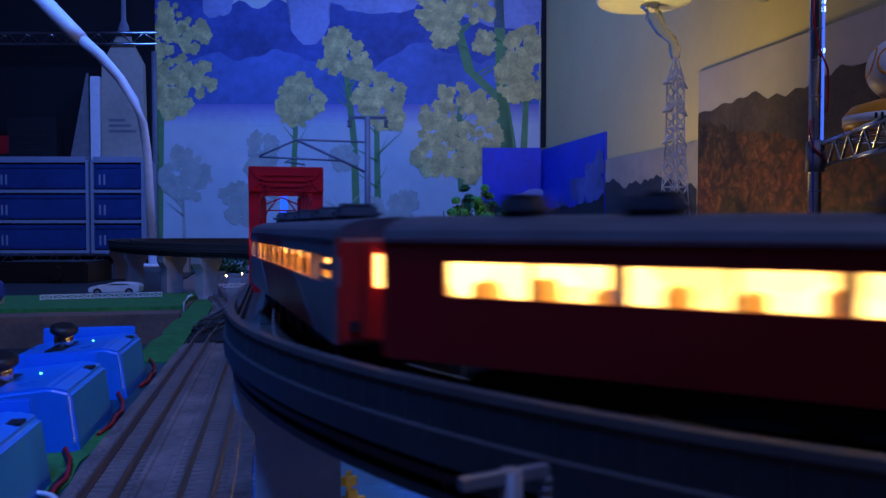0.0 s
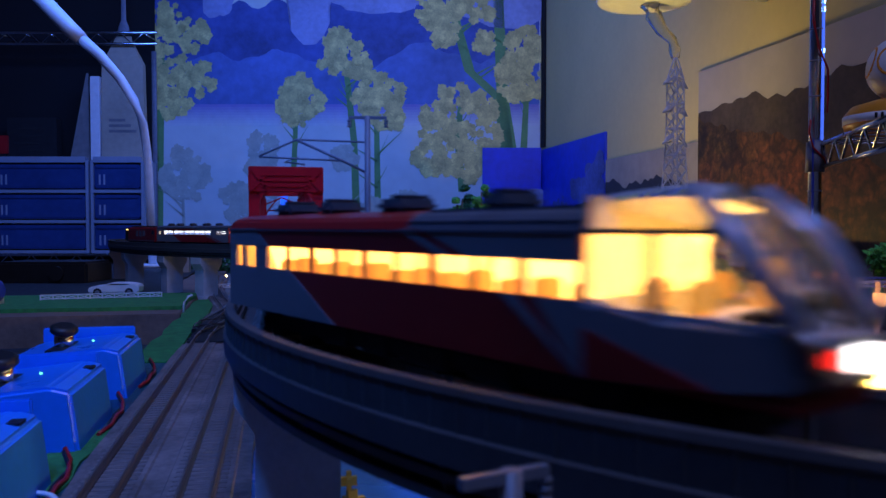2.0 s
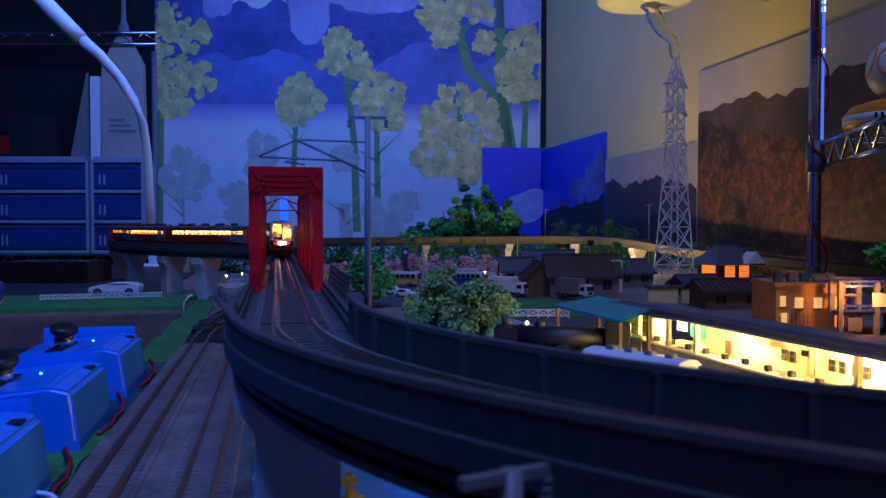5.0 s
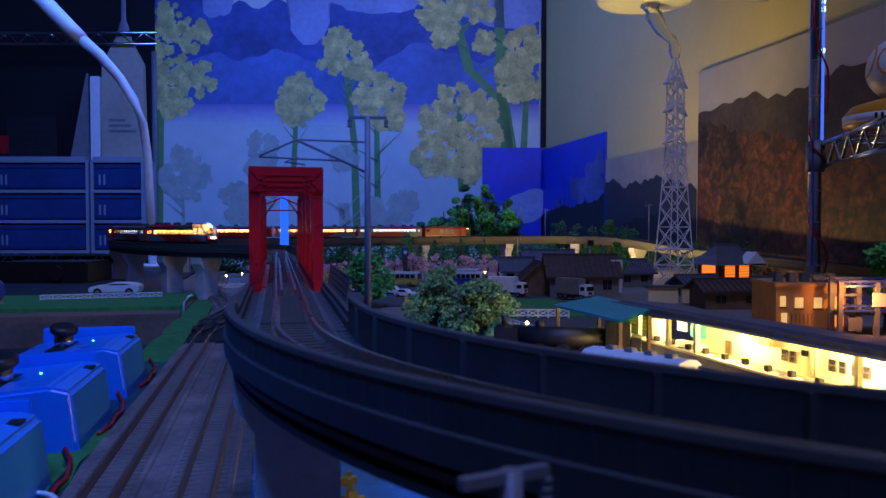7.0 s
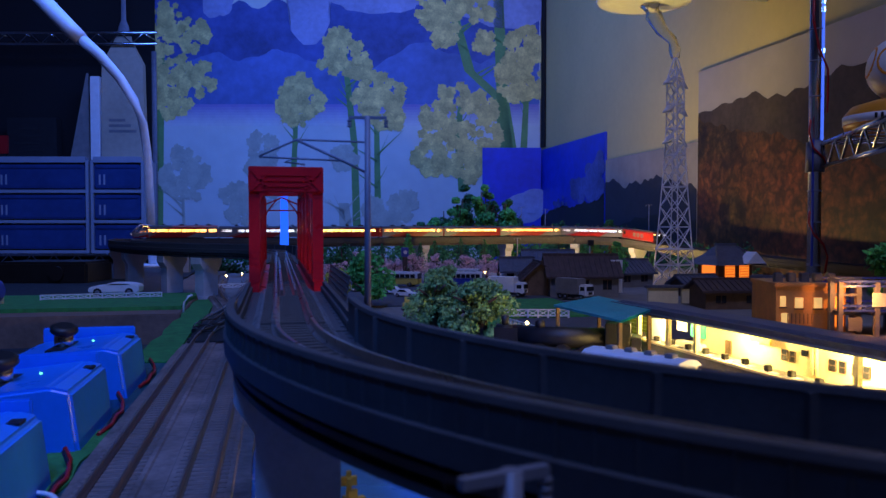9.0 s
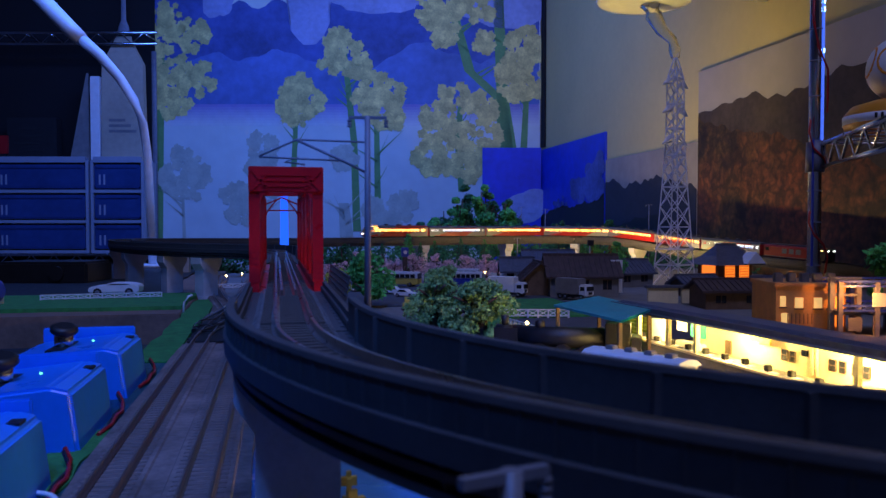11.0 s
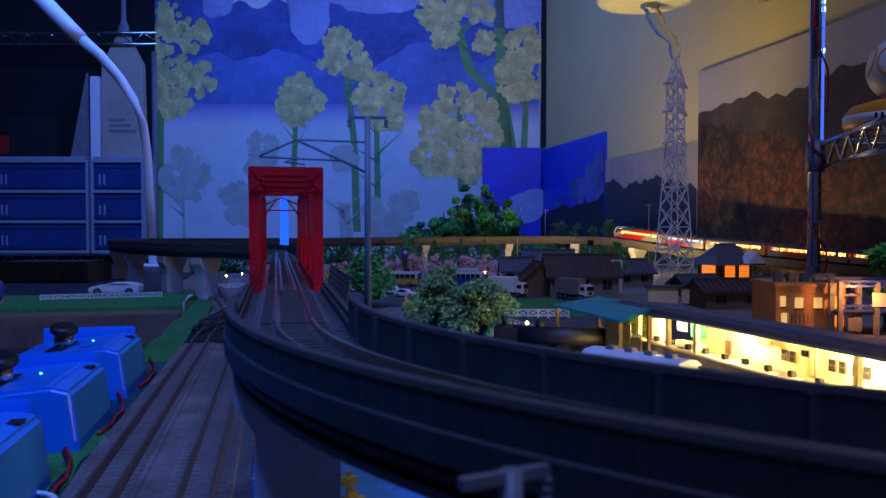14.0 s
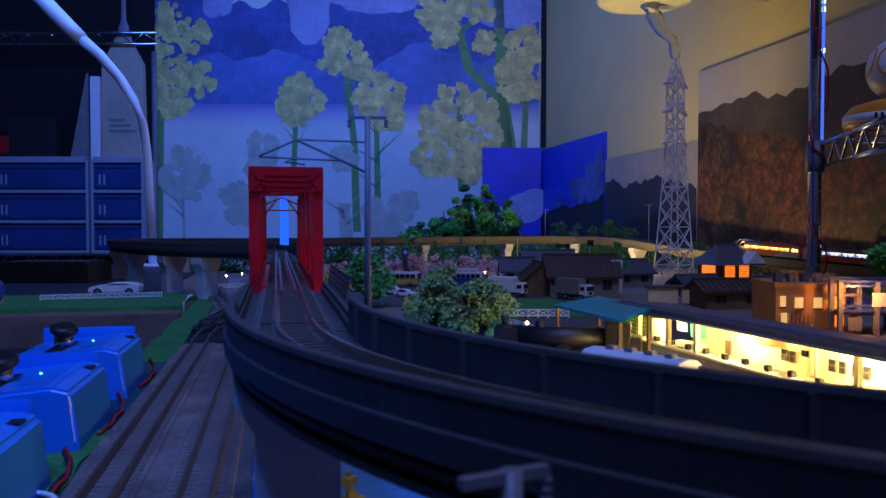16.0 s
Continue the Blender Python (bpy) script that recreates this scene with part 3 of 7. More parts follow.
ridge = [(-1.262 + 1.236 * i / 60, 0.80 + 0.10 * noise.noise((i * 0.11, 3.1, 0)) + 0.05 * noise.noise((i * 0.31, 7.7, 0))) for i in range(61)]
strip_print("mountain_print", ridge, 0.462, M["mountprint"], lambda u, z: (u + 0.02, -0.0004, z), sheet)
ridge = [(-1.262 + 1.236 * i / 60, 0.62 + 0.05 * noise.noise((i * 0.13, 9.1, 0)) + 0.03 * noise.noise((i * 0.4, 1.7, 0))) for i in range(61)]
strip_print("near_mountain_print", ridge, 0.464, M["postersky"], lambda u, z: (u + 0.02, -0.0006, z), sheet)
for k in range(8):
    f = k / 7
    tone = [a + (c - a) * f for a, c in zip((0.56, 0.62, 0.66), (0.24, 0.22, 0.52))]
    hz = mat("printed_violet_haze", tone, 0.7, 0, 0.12, 6, 0.02)
    flat_print("haze_print", [(-1.243, 0.400 + 0.0085 * k), (-0.006, 0.400 + 0.0085 * k), (-0.006, 0.4085 + 0.0085 * k), (-1.243, 0.4085 + 0.0085 * k)], hz, 0.0008)
for k, (cx, cz, w, h) in enumerate(((-0.74, 0.80, 0.07, 0.14), (-0.52, 0.79, 0.14, 0.04), (-1.02, 0.79, 0.05, 0.05), (-0.10, 0.78, 0.16, 0.07))):
    flat_print("cloud_print", [(cx + w * math.cos(a * math.tau / 22) * (1 + 0.5 * noise.noise((a * 0.5, cx * 9, 1))), cz + h * math.sin(a * math.tau / 22) * (1 + 0.5 * noise.noise((a * 0.5, cx * 9, 5)))) for a in range(22)],
               M["cloudprint"], 0.0009 + 0.0001 * k)


def printed_tree(trunk, width, clumps, faded):
    rnd = random.Random(int(trunk[0][0] * -1000))
    bm = bmesh.new()
    n = len(trunk)
    for i in range(n - 1):
        (xa, za), (xb, zb) = trunk[i], trunk[i + 1]
        wa, wb = width * (1 - 0.5 * i / n), width * (1 - 0.5 * (i + 1) / n)
        bm.faces.new([bm.verts.new(v) for v in ((xa - wa, -0.0012, za), (xa + wa, -0.0012, za), (xb + wb, -0.0012, zb), (xb - wb, -0.0012, zb))])
    for k in range(7):
        (xa, za), (xb, zb) = trunk[0], trunk[-1]
        f = rnd.uniform(0.35, 1)
        x, z = xa + (xb - xa) * f, za + (zb - za) * f
        dx, dz = rnd.choice((-1, 1)) * rnd.uniform(0.03, 0.10), rnd.uniform(0.03, 0.10)
        bm.faces.new([bm.verts.new(v) for v in ((x, -0.0012, z - 0.004), (x + dx, -0.0012, z + dz), (x, -0.0012, z + 0.004))])
    part("trunk_print", bm, M["farprint" if faded else "trunkprint"], sheet)
    if not clumps:
        return
    bm = bmesh.new()
    for cx, cz, r in clumps:
        for k in range(int(10 + r * 330)):
            a, d = rnd.uniform(0, math.tau), r * rnd.random() ** 0.5 * 1.05
            x, z = cx + d * math.cos(a), cz + d * math.sin(a) * 0.9
            lobes, rr, ph, n = 5, rnd.uniform(0.010, 0.022), rnd.uniform(0, 6), 24
            y = -0.0014 - rnd.random() * 0.0005
            ring = []
            for t in range(n):
                q = rr * (0.72 + 0.28 * abs(math.cos(lobes / 2 * t * math.tau / n))) * (1 + 0.12 * math.sin(3 * t + ph))
                ring.append(bm.verts.new((x + q * math.cos(t * math.tau / n + ph), y, z + q * math.sin(t * math.tau / n + ph))))
            bm.faces.new(ring)
    tagged(part("leaf_print", bm, M["farprint" if faded else "leafprint"], sheet), kind="stuff")


printed_tree([(-1.216, 0.038), (-1.201, 0.645)], 0.0162, [(-1.187, 0.736, 0.063), (-1.105, 0.691, 0.051), (-1.15, 0.609, 0.091), (-1.205, 0.537, 0.072), (-1.105, 0.537, 0.069), (-1.241, 0.627, 0.045), (-1.25, 0.681, 0.04), (-1.168, 0.473, 0.051)], False)
printed_tree([(-0.783, 0.265), (-0.775, 0.428)], 0.009, [(-0.77, 0.518, 0.043), (-0.797, 0.473, 0.043), (-0.734, 0.473, 0.047), (-0.77, 0.437, 0.047)], False)
printed_tree([(-0.583, 0.066), (-0.592, 0.355), (-0.621, 0.627)], 0.0126, [(-0.634, 0.663, 0.043), (-0.616, 0.609, 0.062), (-0.661, 0.6, 0.036), (-0.571, 0.582, 0.033)], False)
printed_tree([(-0.516, 0.084), (-0.52, 0.41)], 0.0108, [(-0.525, 0.518, 0.047), (-0.48, 0.5, 0.04), (-0.553, 0.473, 0.04), (-0.498, 0.437, 0.051), (-0.462, 0.419, 0.025)], False)
printed_tree([(-0.248, 0.192), (-0.263, 0.355), (-0.254, 0.464)], 0.0126, [(-0.272, 0.473, 0.065), (-0.19, 0.455, 0.047), (-0.326, 0.41, 0.065), (-0.208, 0.383, 0.076), (-0.299, 0.337, 0.072), (-0.245, 0.283, 0.065), (-0.353, 0.292, 0.054), (-0.19, 0.301, 0.047)], False)
printed_tree([(-0.054, 0.328), (-0.045, 0.518)], 0.0108, [(-0.054, 0.663, 0.047), (-0.018, 0.636, 0.047), (-0.082, 0.591, 0.043), (-0.027, 0.537, 0.054), (-0.109, 0.546, 0.047), (-0.063, 0.5, 0.036)], False)
printed_tree([(-0.109, 0.328), (-0.127, 0.482), (-0.226, 0.573), (-0.281, 0.772)], 0.0216, [(-0.353, 0.79, 0.054), (-0.281, 0.79, 0.065), (-0.199, 0.781, 0.054), (-0.335, 0.736, 0.036), (-0.299, 0.681, 0.04), (-0.176, 0.663, 0.029)], False)
printed_tree([(-0.1, 0.328), (-0.121, 0.482), (-0.136, 0.808)], 0.0234, [], False)
printed_tree([(-1.132, 0.038), (-1.136, 0.21)], 0.0054, [(-1.132, 0.265, 0.065), (-1.168, 0.229, 0.043), (-1.096, 0.219, 0.047)], True)
printed_tree([(-0.879, 0.047), (-0.875, 0.265)], 0.0072, [(-0.879, 0.337, 0.043), (-0.879, 0.265, 0.051), (-0.969, 0.174, 0.047), (-0.951, 0.12, 0.043), (-0.897, 0.192, 0.054)], True)
printed_tree([(-0.616, 0.047), (-0.625, 0.156)], 0.0216, [(-0.462, 0.12, 0.043), (-0.498, 0.084, 0.047), (-0.435, 0.156, 0.033), (-0.534, 0.138, 0.029), (-0.621, 0.301, 0.036)], True)


# ---- photo panels on the side wall ----
def panel(name, label, y0, y1, z0, z1, base, x=0.826, lean=0.0):
    t = thing(name, pose(0, 0, 0), label, "photo panel", "photo panels on the wall")
    part("board", B(x - 0.006, x, y0, y1, z0, z1), base, t)
    return t


def side_print(parent, pts, material, x):
    bm = bmesh.new()
    bm.faces.new([bm.verts.new((x, y, z)) for y, z in pts])
    bmesh.ops.triangulate(bm, faces=bm.faces[:])
    part("print", bm, material, parent)


def ridge_line(y0, y1, base, amp, seed, n=60, slope=0.0):
    return [(y0 + (y1 - y0) * i / n, base + slope * i / n + amp * noise.noise((i * 0.075, seed, 0)) + amp * 0.42 * noise.noise((i * 0.35, seed, 4))) for i in range(n + 1)]


p = panel("sky_panel", "blue sky photo panel with white clouds over dark hills", 1.86, 2.35, -0.05, 0.322, M["bluepanel"])
strip_print("print", ridge_line(2.348, 1.862, 0.120, 0.02, 2.2, slope=0.035), -0.05, M["darkhill"], lambda u, z: (0.8190, u, z), p)
rnd = random.Random(21)
for g, (cy, cz, wide, tall, count) in enumerate(((2.02, 0.185, 0.070, 0.030, 26), (1.93, 0.205, 0.050, 0.045, 24), (1.885, 0.245, 0.018, 0.030, 9), (2.18, 0.150, 0.060, 0.014, 14))):
    bm = bmesh.new()
    for k in range(count):
        r = rnd.uniform(0.25, 0.6) * tall
        y, z = cy + rnd.gauss(0, 0.45) * wide, cz + rnd.gauss(0, 0.4) * tall
        y, z = min(max(y, 1.868 + r), 2.34 - r), min(z, 0.31 - r)
        bm.faces.new([bm.verts.new((0.8188 - 0.0010 * g - 0.00003 * k, y + r * 1.5 * math.cos(q * math.tau / 18), z + r * math.sin(q * math.tau / 18))) for q in range(18)])
    tagged(part("cloud_print", bm, M["cloudblue"], p), kind="stuff")
p = thing("blue_backdrop_board", BACK @ pose(0, -0.05, 0), "bright blue sky backdrop board with pale clouds at its foot", "photo panel", "photo panels on the wall")
part("board", B(-0.186, -0.002, 0, 0.006, -0.05, 0.328), M["bluepanel"], p)
for k, (cx, cz, r) in enumerate(((-0.05, 0.14, 0.06), (-0.09, 0.12, 0.05), (-0.02, 0.16, 0.05), (-0.15, 0.11, 0.03))):
    flat_print("cloud_print", [(cx + r * math.cos(a * math.tau / 22) * (1 + 0.35 * noise.noise((a * 0.6, cx * 90, 1))), cz + 0.8 * r * math.sin(a * math.tau / 22)) for a in range(22)], M["cloudprint"], 0.001 + 0.0005 * k, p)
p = panel("hill_panel", "grey photo panel of dark misty hills", 1.412, 1.855, -0.05, 0.250, M["greysky"])
strip_print("print", ridge_line(1.853, 1.414, 0.175, 0.035, 5.5), -0.05, M["greyhill"], lambda u, z: (0.8190, u, z), p)
strip_print("print", ridge_line(1.853, 1.414, 0.095, 0.02, 8.5), -0.05, M["darkhill"], lambda u, z: (0.8185, u, z), p)
p = panel("autumn_panel", "photo panel of autumn mountain slope under pale sky", 0.35, 1.408, -0.05, 0.385, M["palesky"], 0.824)
strip_print("print", ridge_line(1.406, 0.352, 0.305, 0.034, 3.3, n=90, slope=0.03), -0.05, M["brownhill"], lambda u, z: (0.8170, u, z), p)
strip_print("print", ridge_line(1.406, 0.352, 0.305, 0.045, 6.1, n=90, slope=-0.30), -0.05, M["autumn"], lambda u, z: (0.8165, u, z), p)

# Black strip stands in for the shadow between sheet edge and wall.
t = thing("corner_shadow_strip", pose(0, 0, 0), "black strip for the shadow in the corner beside the backdrop sheet", "batten")
part("strip", B(0.8205, 0.8265, 2.321, 2.352, 0.33, 1.10, bevel=0.001), M["shadeblack"], t)

# ---- boards and ground covers ----
def cover(name, label, material, x0, x1, y0, y1, z1=0.002, n=14, wob=0.004):
    """A thin sheet of scenery with an uneven outline."""
    pts = []
    for (xa, ya), (xb, yb) in (((x0, y0), (x1, y0)), ((x1, y0), (x1, y1)), ((x1, y1), (x0, y1)), ((x0, y1), (x0, y0))):
        for i in range(n):
            x, y = xa + (xb - xa) * i / n, ya + (yb - ya) * i / n
            pts.append((x + wob * noise.noise((x * 40, y * 40, 1)), y + wob * noise.noise((x * 40, y * 40, 7))))
    bm = bmesh.new()
    f = bm.faces.new([bm.verts.new((x, y, z1)) for x, y in pts])
    bmesh.ops.extrude_face_region(bm, geom=[f])
    for v in f.verts:
        v.co.z = 0.0
    bmesh.ops.recalc_face_normals(bm, faces=bm.faces[:])
    tagged(part(name, bm, material), label, "ground", kind="structure")


cover("ground_green", "green flock strip along the board edge", M["grass"], -0.082, -0.060, 0.47, 0.86, 0.003)
cover("ground_green", "small green flock patch at the board edge", M["grass"], -0.078, -0.062, 0.24, 0.315, 0.003)
cover("ground_water", "blue-green rippled sheet beside the tracks", M["tealground"], -0.082, -0.058, 0.05, 0.475, 0.0022)
cover("ground_water", "blue water sheet beneath the viaduct", M["water"], -0.012, 0.17, 0.02, 0.55, 0.0015)
cover("ground_green", "green lawn beside the village road", M["grass"], 0.180, 0.29, 0.640, 0.80, 0.003)
cover("ground_green", "green verge near the station", M["grass"], 0.10, 0.19, 0.55, 0.64, 0.003)
cover("road", "grey model road through the village", M["road"], 0.05, 0.30, 0.77, 1.12, 0.0016)
cover("road", "grey model road beside the station", M["road"], 0.15, 0.33, 0.50, 0.655, 0.0013)
bm = B(-0.62, -0.083, 0.715, 1.66, -0.03, 0.004, bevel=0.001)
tagged(part("side_board", bm, M["plank"]), "brown plywood side board of the layout", "board", kind="structure")
cover("ground_green", "green flock covering on the side board", M["grass"], -0.60, -0.085, 0.75, 0.90, 0.0075)

# Black sheet added over the bare board to darken it behind the car.
cover("ground_dark", "added black sheet on the side board behind the green strip", M["black"], -0.60, -0.13, 0.905, 1.64, 0.0065)

# ---- ground level tracks ----
bm = B(-0.008, 0.008, -0.0011, 0.0011, -0.0002, 0.0003)
SLEEPER = bpy.data.meshes.new("sleeper")
bm.to_mesh(SLEEPER)
bm.free()
SLEEPER.materials.append(M["roadbed"])


def ground_track(pts, label):
    t = thing("railway_track", pose(0, 0, 0), label, "railway track", "ground level tracks")
    pts = [Vector((x, y, 0)) for x, y in pts]

    def run(prof, name, material, lab=""):
        bm = bmesh.new()
        rings = []
        for i, p in enumerate(pts):
            d = (pts[min(i + 1, len(pts) - 1)] - pts[max(i - 1, 0)]).normalized()
            r = Vector((d.y, -d.x, 0))
            rings.append([bm.verts.new(p + r * a + Vector((0, 0, z))) for a, z in prof])
        k = len(prof)
        for a, b in zip(rings, rings[1:]):
            for i in range(k):
                bm.faces.new((a[i], a[(i + 1) % k], b[(i + 1) % k], b[i]))
        bm.faces.new(rings[0][::-1])
        bm.faces.new(rings[-1])
        part(name, bm, material, t, lab)

    run([(-0.0125, 0.0005), (0.0125, 0.0005), (0.0095, 0.0042), (-0.0095, 0.0042)], "track_bed", M["roadbed"])
    for o in (-0.0045, 0.0045):
        run([(a, z + 0.007) for a, z in rail_profile(o)], "rail", M["oldrail"], "tarnished running rail")
    bm = bmesh.new()
    for a, b in zip(pts, pts[1:]):
        n = max(1, int((b - a).length / 0.0042))
        d = (b - a).normalized()
        r = Vector((d.y, -d.x, 0))
        for i in range(n):
            p = a + (b - a) * (i / n) + Vector((0, 0, 0.0041))
            if 0.16 < p.y < 0.52:
                ob = new("sleeper", SLEEPER)
                ob.parent, ob.matrix_basis = t, Matrix.Translation(p) @ pose(0, 0, 0, 0, 0, math.degrees(math.atan2(d.y, d.x)) - 90)
                continue
            bar(bm, p - r * 0.008, p + r * 0.008, 0.0022, 0.0005)
    tagged(part("sleeper_base", bm, M["roadbed"], t), kind="stuff")


ground_track([(-0.049, -0.25), (-0.049, 0.0), (-0.049, 0.2), (-0.049, 0.4), (-0.0485, 0.55), (-0.046, 0.62), (-0.040, 0.70), (-0.036, 0.80), (-0.034, 0.95), (-0.034, 1.3)], "grey-brown ground level track with moulded sleepers")
ground_track([(-0.0225, -0.25), (-0.0225, 0.0), (-0.0225, 0.2), (-0.0225, 0.4), (-0.023, 0.55), (-0.028, 0.62), (-0.040, 0.72), (-0.058, 0.85), (-0.075, 1.0), (-0.085, 1.3)], "grey-brown ground level track running to a crossing")
cover("ground_bed", "grey sand between the two tracks", M["roadbed"], -0.0605, -0.009, -0.2, 0.53, 0.0035)

t = thing("turnout", pose(0, 0, 0), "dark model turnout with crossing rails and point blades", "railway track", "ground level tracks")
for k, (xa, xb, ya, yb) in enumerate(((-0.0535, -0.030, 0.545, 0.700), (-0.0445, -0.021, 0.545, 0.700), (-0.027, -0.0445, 0.56, 0.715), (-0.018, -0.0355, 0.56, 0.715), (-0.060, -0.046, 0.60, 0.76))):
    pts = [(xa + (xb - xa) * (f * f * (3 - 2 * f)), ya + (yb - ya) * f, 0.0066) for f in [i / 12 for i in range(13)]]
    part("rail", rod(bmesh.new(), pts, 0.0006, 6), M["rail"], t, "bright crossing rail")
bm = bmesh.new()
rnd = random.Random(5)
y = 0.532
while y < 0.735:
    w = 0.021 - 0.010 * max(0.0, (y - 0.62) / 0.115)
    bar(bm, (-0.0365 - w + rnd.uniform(-0.001, 0.001), y, 0.0047), (-0.0365 + w + rnd.uniform(-0.001, 0.001), y, 0.0047), 0.0030, 0.0011)
    y += 0.0044
tagged(part("sleeper_base", bm, M["under"], t, "black moulded turnout sleepers"), kind="stuff")
for k in range(7):
    xa, ya = rnd.uniform(-0.058, -0.020), rnd.uniform(0.55, 0.66)
    pts = [(xa + 0.010 * math.sin(1.3 * i + k) + 0.0016 * i, ya + 0.014 * i, 0.0068 + 0.0018 * math.sin(i * 1.1 + k) ** 2) for i in range(6)]
    part("point_wire", rod(bmesh.new(), pts, 0.0005, 5), M["black"], t, "loose black wire")
part("point_motor", B(-0.060, -0.056, 0.585, 0.605, 0.0035, 0.0065, bevel=0.0005), M["black"], t)
part("tie_plate", B(-0.058, -0.014, 0.640, 0.700, 0.0036, 0.0052), M["sleeper"], t)
part("green_insert", B(-0.0385, -0.0325, 0.575, 0.592, 0.0036, 0.0048), M["grass"], t)

# ---- masts ----
def catenary_mast(m, h, arm=True, label="grey plastic catenary mast with a hinged wire arm", paint="steel", k=1.0):
    t = thing("catenary_mast", m, label, "mast", "catenary masts")
    part("pole", rod(bmesh.new(), [(0, 0, 0), (0, 0, h)], [0.00115 * k, 0.0009 * k], 10), M[paint], t)
    part("base", B(-0.002, 0.002, -0.002, 0.002, 0, 0.003, bevel=0.0004), M[paint], t)
    part("crossbar", bar(bmesh.new(), (-0.006 if k == 1.0 else -0.0056, 0, h - 0.0006), (0.0062 if k == 1.0 else 0.0042, 0, h - 0.0006), 0.0009 * k), M[paint], t)
    for x in ((-0.0058, 0.006) if k == 1.0 else (0.0040,)):
        bm = rod(bmesh.new(), [(x, 0, h - 0.0036), (x, 0, h - 0.0009)], 0.0003, 6)
        for z in (0.0016, 0.0025, 0.0034):
            rod(bm, [(x, 0, h - z - 0.0003), (x, 0, h - z + 0.0003)], 0.0007, 8)
        part("insulator", bm, M[paint], t)
    if arm:
        bm = rod(bmesh.new(), [(0, 0, h - 0.0185), (-0.0080, 0, h - 0.0145), (-0.0225, 0, h - 0.0080)], 0.0005, 6)
        part("lower_arm", bm, M[paint], t)
        part("tension_rod", rod(bmesh.new(), [(0, 0, h - 0.0085), (-0.0225, 0, h - 0.0078), (-0.0345, 0, h - 0.0132)], 0.00035, 6), M[paint], t)
        part("steady_rod", rod(bmesh.new(), [(-0.0085, 0, h - 0.0145), (-0.0345, 0, h - 0.0134)], 0.00035, 6), M[paint], t)
        part("wire_clip", rod(bmesh.new(), [(-0.022, 0, h - 0.0135), (-0.0265, 0, h - 0.0150), (-0.020, 0, h - 0.0158)], 0.0003, 6), M[paint], t)
    return t


catenary_mast(pose(0.0291, 0.252, 0.045, 0, 0, -8), 0.0708)
catenary_mast(pose(0.0219, 0.071, 0, 0, 0, 16), 0.0568, False, "pale catenary mast with a crossbar beside the viaduct", "cargrey", 1.25)
for x, y, h in ((0.538, 1.674, 0.125), (0.591, 1.663, 0.12), (0.735, 1.45, 0.125), (0.43, 1.36, 0.06)):
    catenary_mast(pose(x, y, 0, 0, 0, -20), h, False, "thin grey wire mast behind the viaduct")
t = thing("viaduct_bracket", pose(0.0258, 0.2518, 0.045), "grey bracket carrying the catenary mast on the viaduct side", "bracket")
part("plate", B(-0.0055, 0.0055, -0.003, 0.003, -0.003, 0.0), M["viaduct"], t)
# side walkway with railing along the straight
t = thing("viaduct_railing", pose(0.0, 0.0, 0.0), "dark grid railing beside the bridge approach", "railing")
for y in range(0, 14):
    yy = 0.262 + y * 0.0065
    part("post", bar(bmesh.new(), (0.0222, yy, RAIL - 0.004), (0.0240, yy, RAIL + 0.0062), 0.0007), M["viaduct"], t)
for z in (0.0, 0.002, 0.004, 0.0062):
    part("rail", bar(bmesh.new(), (0.0229 + z * 0.17, 0.260, RAIL + z), (0.0229 + z * 0.17, 0.349, RAIL + z), 0.0006), M["viaduct"], t)


def pylon():
    h = 0.311
    t = thing("transmission_tower", pose(0.5354, 0.9814, 0, 0, 0, 28), "tall pale grey lattice transmission tower model", "pylon")

    def half(z):
        return float(np.interp(z, (0, 0.05, 0.19, 0.285, h), (0.0205, 0.017, 0.0090, 0.0078, 0.0012)))

    levels = [0, 0.028, 0.05, 0.080, 0.108, 0.135, 0.158, 0.178, 0.196, 0.214, 0.231, 0.248, 0.265, 0.282, 0.298]
    corner = ((1, 1), (-1, 1), (-1, -1), (1, -1))
    for a, b in corner:
        bm = rod(bmesh.new(), [(a * half(z), b * half(z), z) for z in levels + [h]], 0.0010, 4)
        part("leg", bm, M["pylon"], t)
    for i, (z0, z1) in enumerate(zip(levels, levels[1:])):
        for k in range(4):
            (a, b), (c, d) = corner[k], corner[(k + 1) % 4]
            h0, h1 = half(z0), half(z1)
            bm = bar(bmesh.new(), (a * h0, b * h0, z0), (c * h1, d * h1, z1), 0.0010)
            bar(bm, (c * h0, d * h0, z0), (a * h1, b * h1, z1), 0.0010)
            part("cross_brace", bm, M["pylon"], t)
            if i % 2 == 0:
                part("ring_strut", bar(bmesh.new(), (a * h1, b * h1, z1), (c * h1, d * h1, z1), 0.0016), M["pylon"], t)
    part("platform", B(-half(0.05) - 0.002, half(0.05) + 0.002, -half(0.05) - 0.002, half(0.05) + 0.002, 0.049, 0.0505), M["pylon"], t)
    for z in (0.204, 0.246, 0.284):
        for sgn in (-1, 1):
            bm = bar(bmesh.new(), (sgn * half(z), -0.004, z), (sgn * 0.028, 0, z - 0.012), 0.0022)
            bar(bm, (sgn * half(z), 0.004, z), (sgn * 0.028, 0, z - 0.012), 0.0022)
            bar(bm, (sgn * half(z), 0, z - 0.008), (sgn * 0.028, 0, z - 0.012), 0.0016)
            part("cross_arm", bm, M["pylon"], t)


pylon()


